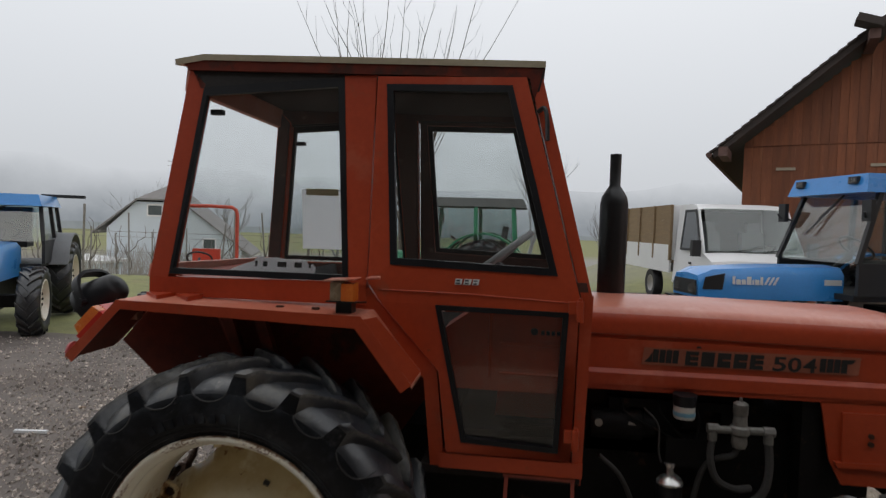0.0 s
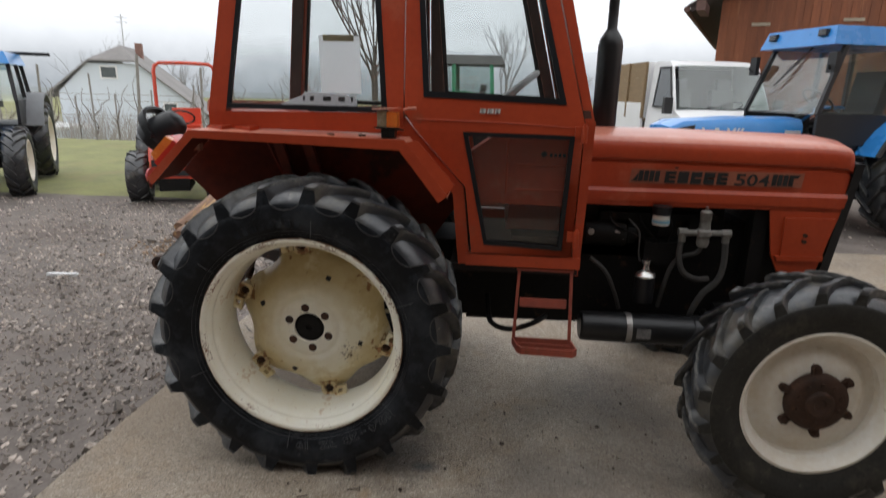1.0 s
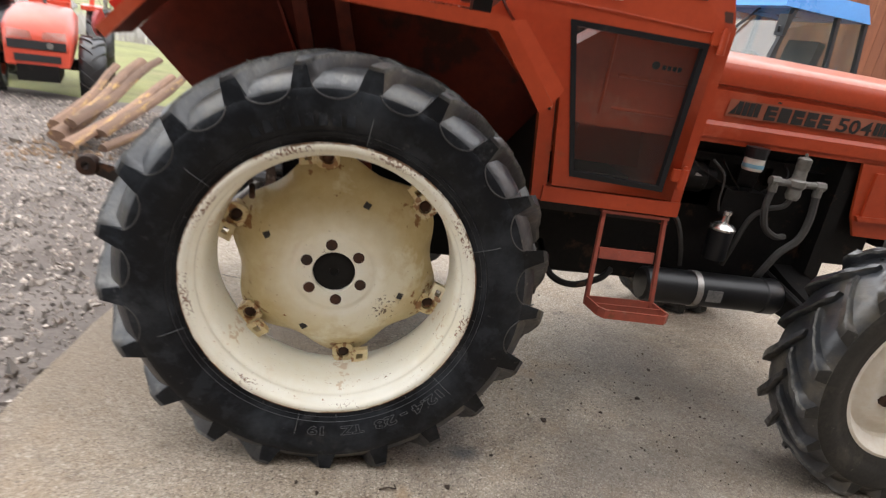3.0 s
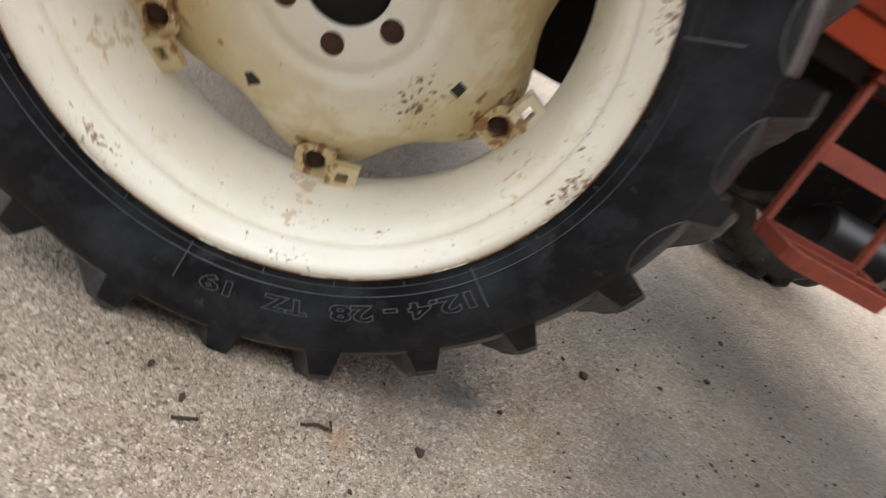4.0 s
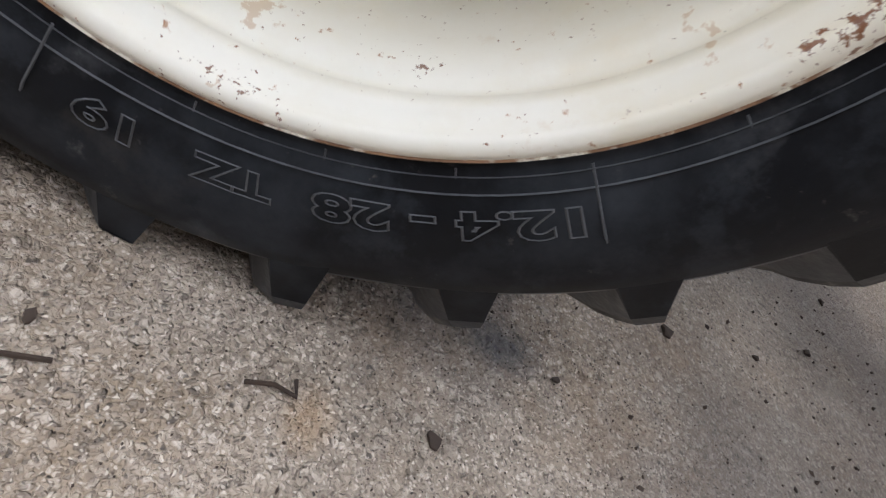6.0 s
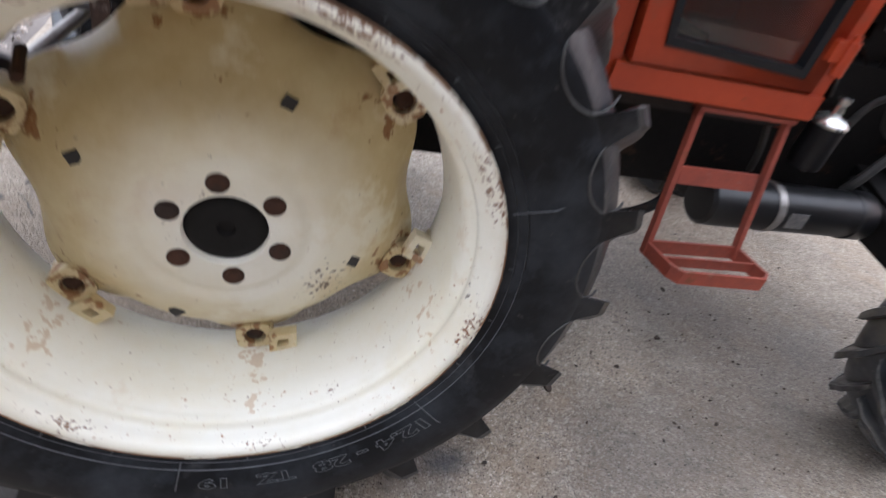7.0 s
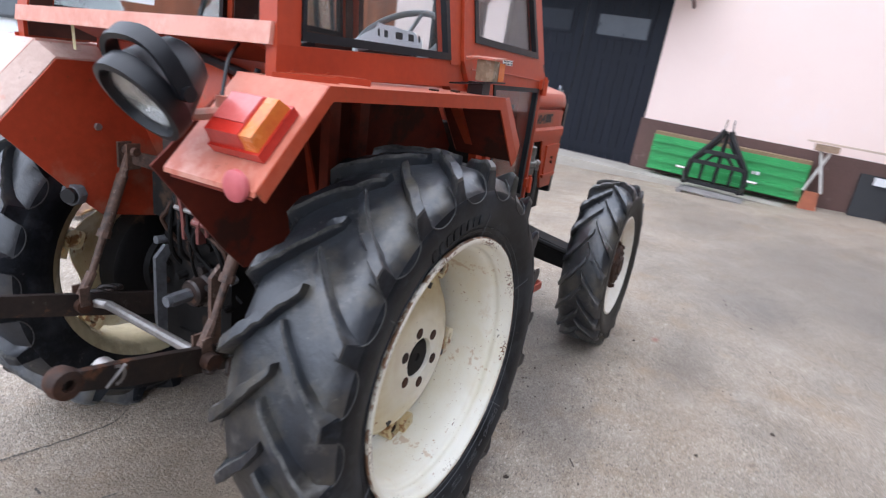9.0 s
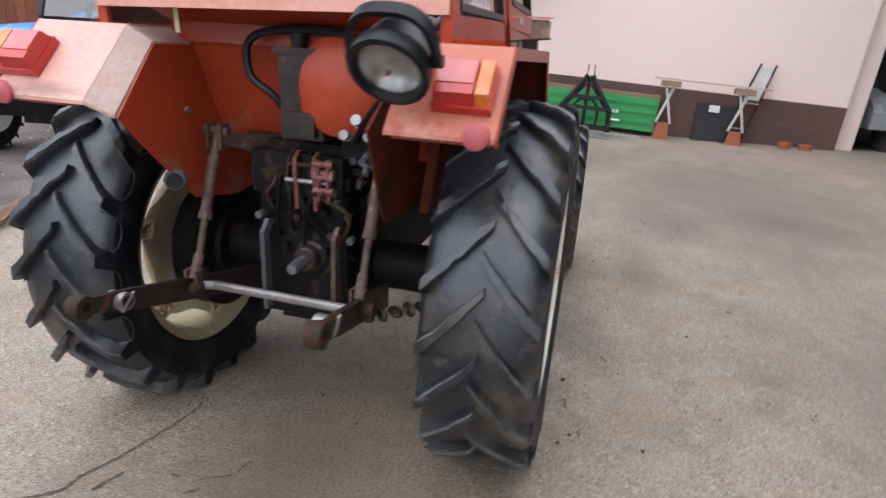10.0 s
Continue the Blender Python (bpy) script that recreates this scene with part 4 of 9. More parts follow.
# ---- misty hillside far behind ----
def hillside():
    b = B()
    n = 140
    low, high = [], []
    for k in range(n):
        a = radians(-80 + 320 * k / (n - 1))
        r = 420
        h = 26 + 7 * math.sin(a * 2.3 + 0.6) + 4 * math.sin(a * 7.1) + 2.0 * math.sin(a * 17)
        x, y = r * math.cos(a), r * math.sin(a)
        low.append(b.verts.new((x, y, -12)))
        high.append(b.verts.new((x * 1.05, y * 1.05, h * 1.7)))
    for k in range(n - 1):
        b.faces.new((low[k], low[k + 1], high[k + 1], high[k]))
    # haze painted in: a pale glow that turns see-through with height
    m = bpy.data.materials.new("painted_mist_hill")
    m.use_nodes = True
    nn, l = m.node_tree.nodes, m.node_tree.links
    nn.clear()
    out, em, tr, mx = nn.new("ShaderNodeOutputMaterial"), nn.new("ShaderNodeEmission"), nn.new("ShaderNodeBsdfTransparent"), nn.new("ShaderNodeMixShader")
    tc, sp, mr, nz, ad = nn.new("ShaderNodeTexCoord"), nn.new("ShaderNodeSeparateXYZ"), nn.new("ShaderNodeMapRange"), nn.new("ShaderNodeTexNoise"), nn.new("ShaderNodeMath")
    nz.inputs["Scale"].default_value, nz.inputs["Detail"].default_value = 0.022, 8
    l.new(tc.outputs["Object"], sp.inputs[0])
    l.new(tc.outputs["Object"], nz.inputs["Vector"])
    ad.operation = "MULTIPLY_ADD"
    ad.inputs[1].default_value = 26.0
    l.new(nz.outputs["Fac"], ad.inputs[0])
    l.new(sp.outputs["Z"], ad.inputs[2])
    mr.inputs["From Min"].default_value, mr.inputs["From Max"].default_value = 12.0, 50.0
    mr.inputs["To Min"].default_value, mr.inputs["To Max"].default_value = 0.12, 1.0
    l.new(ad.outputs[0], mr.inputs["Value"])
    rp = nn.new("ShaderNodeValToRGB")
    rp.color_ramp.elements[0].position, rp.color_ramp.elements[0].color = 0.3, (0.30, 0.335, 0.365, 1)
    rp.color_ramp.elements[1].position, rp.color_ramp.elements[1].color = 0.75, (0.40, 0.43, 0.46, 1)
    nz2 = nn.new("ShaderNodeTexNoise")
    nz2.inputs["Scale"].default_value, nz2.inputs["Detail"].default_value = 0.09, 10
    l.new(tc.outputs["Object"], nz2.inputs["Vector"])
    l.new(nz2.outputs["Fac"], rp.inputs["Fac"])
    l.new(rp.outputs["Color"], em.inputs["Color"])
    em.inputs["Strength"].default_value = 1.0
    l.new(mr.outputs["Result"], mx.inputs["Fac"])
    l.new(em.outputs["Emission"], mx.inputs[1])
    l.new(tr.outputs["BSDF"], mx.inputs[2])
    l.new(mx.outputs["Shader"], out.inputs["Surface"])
    ob = solid("backdrop", b, m, "wooded hillside, mist painted in as glow and fading edge", "hillside", "structure")
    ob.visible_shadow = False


hillside()


# ---- the orange tractor; x forward, y to its left, origin on the ground under the rear axle ----
HUB_Z, TYRE_R, RIM_OUT, RIM_R = 0.575, 0.606, 0.791, 0.392
tractor = thing("tractor", pose(0, 0, 0), "old orange four-wheel-drive tractor with boxy cab, parked on concrete", "tractor")


def tread_tyre(R, half, rim_r, n_lug, lug_h, sweep, lug_w, hub, phase=0.0, seg=132):
    """A farm tyre round the axle at hub: the carcass, and its bar lugs one by one, whose middle leads in forward rotation."""
    bm = B()
    Rc = R - lug_h
    prof = [(rim_r - 0.012, half * 0.80), (rim_r + 0.010, half * 0.86), (rim_r + 0.022, half * 0.90), (rim_r + 0.034, half * 0.915),
            (rim_r + (Rc - rim_r) * 0.30, half * 0.97), (rim_r + (Rc - rim_r) * 0.52, half * 1.0), (rim_r + (Rc - rim_r) * 0.65, half * 0.99), (rim_r + (Rc - rim_r) * 0.74, half * 0.975),
            (Rc - 0.030, half * 0.90), (Rc - 0.012, half * 0.80), (Rc - 0.002, half * 0.55), (Rc + 0.003, 0.0)]
    full = prof + [(r, -y) for r, y in reversed(prof[:-1])]
    full += [(rim_r - 0.012, 0.0)]
    lathe(bm, full, seg, (0, 0, 0), "y", close=True)

    def carcass(u):
        """Radius of the carcass at the share u of the half width."""
        return Rc + 0.003 - 0.004 * u - 0.010 * max(0, u - 0.55) ** 2 / 0.2 - 0.022 * max(0, u - 0.8) / 0.2

    wear = random.Random(n_lug)
    lugs = []
    st = 11
    for s in (1, -1):
        for k in range(n_lug):
            lb = B()
            a0 = 2 * math.pi * (k + (0.25 if s < 0 else -0.25)) / n_lug + phase
            top, mid, bot = [], [], []
            drift = 0.0
            for i in range(st):
                u = i / (st - 1) * 1.03 - 0.05
                drift = drift * 0.6 + wear.uniform(-0.006, 0.006)
                a = a0 + sweep * (u ** 0.9 if u > 0 else u) + drift
                w = lug_w * (0.82 + 0.38 * max(u, 0))
                y = s * half * 0.955 * u
                rt = R - 0.006 * max(u, 0) ** 2 - (0.010 if i == st - 1 else 0) - wear.uniform(0, 0.007) - (0.006 if i == 0 else 0)
                rb = carcass(max(u, 0)) - 0.02
                # a bar stands square to its own run
                wa = w / Rc * 0.80 * wear.uniform(0.84, 1.16)
                wide = 1.0 if i < st - 1 else 0.80
                for ring, r, g in ((top, rt, 0.86 * wide), (mid, rt - 0.009, 1.10 * wide), (bot, rb, 1.46)):
                    ring.append([lb.verts.new((r * math.cos(a + d * wa * g), y, r * math.sin(a + d * wa * g))) for d in (-0.5, 0.5)])
            # the square end runs a little way down the side wall
            a = a0 + sweep * 1.02
            end = [lb.verts.new(((Rc - 0.062) * math.cos(a + d * lug_w * 1.7 / Rc), s * half * 0.988, (Rc - 0.066) * math.sin(a + d * lug_w * 1.7 / Rc))) for d in (-0.5, 0.5)]
            for i in range(st - 1):
                for hi, lo in ((top, mid), (mid, bot)):
                    for f in (lb.faces.new((hi[i][0], hi[i + 1][0], lo[i + 1][0], lo[i][0])), lb.faces.new((hi[i][1], lo[i][1], lo[i + 1][1], hi[i + 1][1]))):
                        f.material_index = 2 if hi is top else 0
                lb.faces.new((top[i][0], top[i][1], top[i + 1][1], top[i + 1][0]))
            z = st - 1
            lb.faces.new((top[0][0], mid[0][0], bot[0][0], bot[0][1], mid[0][1], top[0][1]))
            lb.faces.new((top[z][0], top[z][1], mid[z][1], mid[z][0]))
            lb.faces.new((mid[z][0], mid[z][1], end[1], end[0]))
            lb.faces.new((mid[z][0], end[0], bot[z][0]))
            lb.faces.new((mid[z][1], bot[z][1], end[1]))
            lugs.append(lb)
    for q in [bm] + lugs:
        for f in q.faces:
            c = f.calc_center_median()
            if f.material_index != 2:
                f.material_index = 1 if math.hypot(c.x, c.z) > Rc - ((Rc - rim_r) * 0.25 if q is bm else 0.022) else 0
        for v in q.verts:
            p = Vector(hub) + v.co
            if p.z < 0.11:
                # flattened where it stands, with a slight bulge
                p.y += (0.11 - p.z) / 0.11 * 0.012 * (1 if v.co.y > 0 else -1) * min(1, abs(v.co.y) / half)
                p.z = max(p.z, 0.003)
            v.co = p
    return bm, lugs


def fit_tyre(wheel, tyre, lugs, label="", place=None, wall="rubber"):
    """Link a tyre and its lugs under their wheel."""
    for k, q in enumerate([tyre] + lugs):
        if place:
            place(q)
        ob = part("tyre" if k == 0 else "tyre_lug", q, M[wall], wheel, label if k == 0 else "", smooth=48)
        ob.data.materials.append(M["tread"])
        ob.data.materials.append(M["lug_edge"])


def rear_wheel(s):
    """s = -1: the right-hand wheel; +1: the left-hand one."""
    hub = V(0, s * 0.645, HUB_Z)
    o = RIM_OUT

    def yy(y):
        return s * y

    rim = B()
    prof = [(RIM_R - 0.002, o - 0.006), (RIM_R + 0.001, o - 0.001), (RIM_R - 0.001, o + 0.003), (RIM_R - 0.008, o + 0.005), (RIM_R - 0.016, o + 0.003),
            (RIM_R - 0.020, o - 0.004), (RIM_R - 0.0235, o - 0.018), (RIM_R - 0.0315, o - 0.022), (RIM_R - 0.034, o - 0.036), (RIM_R - 0.030, o - 0.040), (RIM_R - 0.031, o - 0.052), (RIM_R - 0.037, o - 0.056), (RIM_R - 0.044, o - 0.064),
            (RIM_R - 0.045, o - 0.10), (RIM_R - 0.051, o - 0.20), (RIM_R - 0.040, o - 0.235), (RIM_R - 0.028, o - 0.27), (RIM_R - 0.002, o - 0.288),
            (RIM_R + 0.004, o - 0.292), (RIM_R - 0.020, o - 0.296), (RIM_R - 0.036, o - 0.26), (RIM_R - 0.05, o - 0.235), (RIM_R - 0.07, o - 0.20),
            (RIM_R - 0.0675, o - 0.11), (RIM_R - 0.06, o - 0.07)]
    outer = [(r, yy(y)) for r, y in prof[:19]]
    lathe(rim, outer + [(RIM_R - 0.03, yy(o - 0.25)), (RIM_R - 0.045, yy(o - 0.1)), (RIM_R - 0.02, yy(o - 0.03))], 168, (0, 0, HUB_Z), "y", close=True)
    wheel = part("rear_wheel", rim, M["cream_rim"] if s < 0 else M["cream_dirty"], tractor, "cream-painted steel rear wheel with rust stains", smooth=62)
    lip = B()
    lathe(lip, [(RIM_R - 0.0005, yy(o - 0.007)), (RIM_R + 0.0022, yy(o - 0.001)), (RIM_R + 0.0002, yy(o + 0.0042)), (RIM_R - 0.0035, yy(o + 0.0025))], 168, (0, 0, HUB_Z), "y", close=True)
    part("rim_lip", lip, M["rim_edge"], wheel, "chipped rusty lip of the rim")
    fit_tyre(wheel, *tread_tyre(TYRE_R, 0.168, 0.395, 21, 0.036, 0.30, 0.040, hub, radians(-5.1)), "worn black farm tyre with bar lugs")
    # raised rings and joint lines on the side wall
    rings = B()
    for r, y, t in ((0.4085, 0.7912, 0.0009), (0.4215, 0.7974, 0.0011), (0.49, 0.8095, 0.0007), (0.5, 0.8085, 0.0008), (0.508, 0.8065, 0.0008), (0.517, 0.8045, 0.0014)):
        lathe(rings, [(r - t, yy(y - 0.004)), (r, yy(y + 0.0018)), (r + t, yy(y - 0.004))], 120, (0, 0, HUB_Z), "y", close=True)
    for k in range(24):
        a = radians(-37.8 + 15 * k)
        d = V(math.cos(a), 0, math.sin(a))
        if k % 4 == 0:
            tube(rings, [V(0, yy(0.797), HUB_Z) + d * 0.40, V(0, yy(0.8112), HUB_Z) + d * 0.455, V(0, yy(0.8055), HUB_Z) + d * 0.512], 0.0012, 5)
        else:
            tube(rings, [V(0, yy(0.7888), HUB_Z) + d * 0.402, V(0, yy(0.7985), HUB_Z) + d * 0.432], 0.0011, 5)
    part("sidewall_ribs", rings, M["rubber_ring"], wheel)
    # scuffed moulding line that runs round each hollow between the bars
    Rc = TYRE_R - 0.036
    for k in range(21):
        for sd in (1, -1):
            a0 = 2 * math.pi * (k + (0.25 if sd < 0 else -0.25)) / 21 + radians(-5.1) + 0.30 * 1.0
            pts = []
            for da, r, y in ((0.030, Rc - 0.004, 0.80), (0.036, Rc - 0.022, 0.905), (0.056, Rc - 0.048, 0.980), (0.11, Rc - 0.066, 0.992), (0.185, Rc - 0.066, 0.992), (0.242, Rc - 0.048, 0.980), (0.263, Rc - 0.022, 0.905), (0.270, Rc - 0.004, 0.80)):
                pts.append(V(r * math.cos(a0 + da), s * 0.645 + sd * 0.168 * y, HUB_Z + r * math.sin(a0 + da)))
            line = curve_points(pts, 3)
            if min(p.z for p in line) > 0.30:
                part("tread_moulding", tube(B(), line, 0.0020, 5), M["rubber_edge"], wheel)
    valve = B()
    tube(valve, [V(-0.250, yy(0.60), HUB_Z + 0.205), V(-0.238, yy(0.66), HUB_Z + 0.192)], 0.008, 8)
    part("valve_stem", valve, M["rusty"], wheel)
    # disc, dished outwards, with a scalloped outline between the clamps
    CL0 = radians(-80.7)

    def edge(a):
        c = math.cos(6 * (a - CL0))
        return 0.324 - 0.040 * (0.5 - 0.5 * c) ** 1.2

    disc = B()
    nseg = 144
    rows = [(0.060, 0.672), (0.062, 0.678), (0.104, 0.6785), (0.112, 0.676), (0.118, 0.6715), (0.126, 0.6705), (0.136, 0.6725), (0.148, 0.671), (0.162, 0.665), (0.178, 0.656), (0.192, 0.650), (0.21, 0.642), (0.235, 0.626), (0.258, 0.603), (1.0, 0.556), (1.0, 0.548), (0.06, 0.645)]
    grid = []
    for r, y in rows:
        ring = []
        for k in range(nseg):
            a = 2 * math.pi * k / nseg
            rr = edge(a) if r == 1.0 else min(r, edge(a) - 0.004)
            ring.append(disc.verts.new((rr * math.cos(a), yy(y), HUB_Z + rr * math.sin(a))))
        grid.append(ring)
    for i in range(len(grid)):
        a_, b_ = grid[i], grid[(i + 1) % len(grid)]
        for k in range(nseg):
            j = (k + 1) % nseg
            disc.faces.new((a_[k], a_[j], b_[j], b_[k]))
    dob = part("wheel_disc", disc, M["cream"], wheel, "cream dished wheel disc with rusty edges")
    # axle end in the middle hole
    ax = B()
    lathe(ax, [(0.0, yy(0.664)), (0.012, yy(0.664)), (0.014, yy(0.670)), (0.040, yy(0.671)), (0.052, yy(0.670)), (0.0605, yy(0.664)), (0.0605, yy(0.62)), (0.0, yy(0.62))], 32, (0, 0, HUB_Z), "y")
    part("axle_end", ax, M["black_iron"], wheel)
    for k in range(6):
        a = radians(98.6 - 60 * k)
        c = V(0.084 * math.cos(a), 0, HUB_Z + 0.084 * math.sin(a))
        b = B()
        cyl(b, c + V(0, yy(0.676), 0), c + V(0, yy(0.6795), 0), 0.0165, n=20)
        cyl(b, c + V(0, yy(0.676), 0), c + V(0, yy(0.6815), 0), 0.0125, n=6)
        part("wheel_nut", b, M["rusty"], wheel)
    for k, (a, r) in enumerate(((69.5, 0.212), (157.6, 0.212), (-19.3, 0.209), (-111, 0.210))):
        a = radians(a)
        b = B()
        c = V(r * math.cos(a), yy(0.6437), HUB_Z + r * math.sin(a))
        box(b, c, (0.019, 0.003, 0.019), (0, 25 + 40 * k, 0))
        part("square_hole", b, M["decal"], wheel, "dark square hole in the disc")
    for k in range(6):
        a = CL0 + radians(60 * k)
        turn = Matrix.Translation((0, 0, HUB_Z)) @ Matrix.Rotation(-(a + math.pi / 2), 4, "Y")
        b = B()
        # a rounded lug with a bolt in it, overlapped by a square-holed bracket that is welded to the rim
        rim_pts = []
        for j in range(20):
            t_ = 2 * math.pi * j / 20
            rim_pts.append((0.034 * math.copysign(abs(math.cos(t_)) ** 0.6, math.cos(t_)), -0.313 + 0.031 * math.copysign(abs(math.sin(t_)) ** 0.6, math.sin(t_))))
        hole_pts = [(0.020 * math.cos(2 * math.pi * j / 20), -0.313 + 0.020 * math.sin(2 * math.pi * j / 20)) for j in range(20)]
        ring_plate(b, [(x, yy(0.590), z) for x, z in rim_pts], [(x, yy(0.590), z) for x, z in hole_pts], (0, yy(-0.044), 0))
        lathe(b, [(0.0, yy(0.576)), (0.021, yy(0.576)), (0.021, yy(0.570)), (0.0, yy(0.570))], 16, (0, 0, -0.313), "y")
        mapped(b, lambda p: turn @ p)
        part("rim_clamp", b, M["cream"], wheel, "cream clamp with a rust-ringed bolt", smooth=30)
        b = B()
        tl = [(0.024, -0.345), (0.076, -0.338), (0.078, -0.298), (0.028, -0.300)]
        tq = [(0.040, -0.331), (0.061, -0.328), (0.062, -0.311), (0.042, -0.312)]
        ring_plate(b, [(x, yy(0.607), z) for x, z in tl], [(x, yy(0.607), z) for x, z in tq], (0, yy(-0.022), 0))
        slab(b, [(0.024, yy(0.592), -0.347), (0.076, yy(0.592), -0.340), (0.070, yy(0.555), -0.345), (0.026, yy(0.555), -0.352)], (0, 0, 0.006))
        bevel(b, 0.002, 1)
        mapped(b, lambda p: turn @ p)
        part("clamp_bracket", b, M["cream"], wheel, "cream bracket with a square hole", smooth=30)
        b = B()
        lathe(b, [(0.0, yy(0.586)), (0.010, yy(0.5855)), (0.0155, yy(0.582)), (0.0165, yy(0.574)), (0.0, yy(0.574))], 14, (0, 0, -0.313), "y")
        mapped(b, lambda p: turn @ p)
        part("clamp_bolt", b, M["rusty"], wheel)
    if s < 0:
        # size markings moulded into the side wall, reading clockwise
        for text, size, a_start, r_in in (("12.4 - 28", 0.041, -38.3, 0.430), ("TZ", 0.039, -72.8, 0.431), ("19", 0.039, -86.3, 0.431)):
            bm = words(text, size, line=0.0008, bold=0.0016)
            sx = {"12.4 - 28": 0.234, "TZ": 0.067, "19": 0.056}[text] / max(v.co.x for v in bm.verts)

            def wrap(p, r_in=r_in, a_start=a_start, sx=sx):
                r = r_in + p.y
                a = radians(a_start) - p.x * sx / 0.446
                return (r * math.cos(a), -(0.8105 + p.z - 0.25 * abs(r - 0.445) ** 1.0 * 0.08), HUB_Z + r * math.sin(a))

            mapped(bm, wrap)
            part("moulded_lettering", bm, M["rubber_letter"], wheel, "raised tyre size lettering on the side wall")
        for k in range(8):
            a = radians(118 - k * 4.2)
            d = V(math.cos(a), 0, math.sin(a))
            t = V(math.sin(a), 0, -math.cos(a))
            c = V(0, -0.8118, HUB_Z) + d * 0.452
            bars = slab(B(), [c - d * 0.014 - t * 0.011, c - d * 0.014 + t * 0.011, c + d * 0.014 + t * 0.009, c + d * 0.014 - t * 0.009], (0, 0.004, 0))
            part("moulded_mark", bars, M["rubber"], wheel)
    return wheel


rear_wheel(-1)
rear_wheel(1)


def front_wheel(s):
    hub = V(1.886, s * 0.70, 0.438)
    o, R = 0.799, 0.282
    z = hub.z

    def build(bm):
        # steered a touch
        return mapped(bm, lambda p: Matrix.Translation((hub.x, 0, 0)) @ Matrix.Rotation(radians(1.8), 4, "Z") @ Matrix.Translation((-hub.x, 0, 0)) @ p)

    rim = B()
    prof = [(R - 0.003, o - 0.003), (R, o), (R - 0.010, o + 0.003), (R - 0.018, o - 0.006), (R - 0.026, o - 0.022), (R - 0.034, o - 0.036), (R - 0.046, o - 0.048),
            (R - 0.050, o - 0.075), (R - 0.052, o - 0.16), (R - 0.02, o - 0.185), (R, o - 0.198), (R - 0.012, o - 0.2), (R - 0.042, o - 0.155), (R - 0.036, o - 0.05), (R - 0.012, o - 0.02)]
    lathe(rim, [(r, s * y) for r, y in prof], 72, (hub.x, 0, z), "y", close=True)
    wheel = part("front_wheel", build(rim), M["white_rim"], tractor, "off-white steel front wheel with rust")
    fit_tyre(wheel, *tread_tyre(0.462, 0.118, R + 0.003, 19, 0.032, 0.36, 0.036, hub, seg=96), "worn black farm tyre with dusty side wall", build, "rubber_dusty")
    disc = B()
    lathe(disc, [(0.0, s * 0.757), (0.150, s * 0.757), (0.168, s * 0.753), (0.186, s * 0.738), (0.198, s * 0.728), (0.232, s * 0.725), (0.234, s * 0.715), (0.0, s * 0.73)], 64, (hub.x, 0, z), "y")
    part("wheel_disc", build(disc), M["white_rim"], wheel)
    hubm = B()
    lathe(hubm, [(0.0, s * 0.802), (0.020, s * 0.802), (0.024, s * 0.806), (0.044, s * 0.808), (0.050, s * 0.804), (0.053, s * 0.796), (0.092, s * 0.794), (0.104, s * 0.790), (0.110, s * 0.782), (0.111, s * 0.757), (0.0, s * 0.757)], 40, (hub.x, 0, z), "y")
    hob = part("hub_reduction", build(hubm), M["hub_rust"], wheel, "rust-brown hub reduction housing")
    for k in range(6):
        a = radians(98 + 60 * k)
        b = B()
        c = V(hub.x + 0.130 * math.cos(a), 0, z + 0.130 * math.sin(a))
        cyl(b, c + V(0, s * 0.757, 0), c + V(0, s * 0.778, 0), 0.016, n=6)
        cyl(b, c + V(0, s * 0.778, 0), c + V(0, s * 0.788, 0), 0.010, n=8)
        box(b, c * 1 + V(-0.014 * math.cos(a), s * 0.768, -0.014 * math.sin(a)), (0.03, 0.016, 0.03), (0, -math.degrees(a), 0))
        part("wheel_nut", build(b), M["hub_rust"], wheel)
    for k in range(10):
        a = radians(18 + 36 * k)
        b = B()
        c = V(hub.x + 0.077 * math.cos(a), 0, z + 0.077 * math.sin(a))
        cyl(b, c + V(0, s * 0.790, 0), c + V(0, s * 0.801, 0), 0.0095, n=6)
        part("hub_bolt", build(b), M["hub_rust"], wheel)
    return wheel


front_wheel(-1)
front_wheel(1)

# ---- cab: sides lean in above the waist ----
WAIST, HALF, TOPZ = 1.40, 0.505, 2.12


def cy(z):
    return HALF if z <= WAIST else HALF - (z - WAIST) * 0.13


def side(pts, s, out=0.0):
    """Points of the cab's side from (x, z), on the side s, moved outwards."""
    return [V(x, s * (cy(z) + out), z) for x, z in pts]


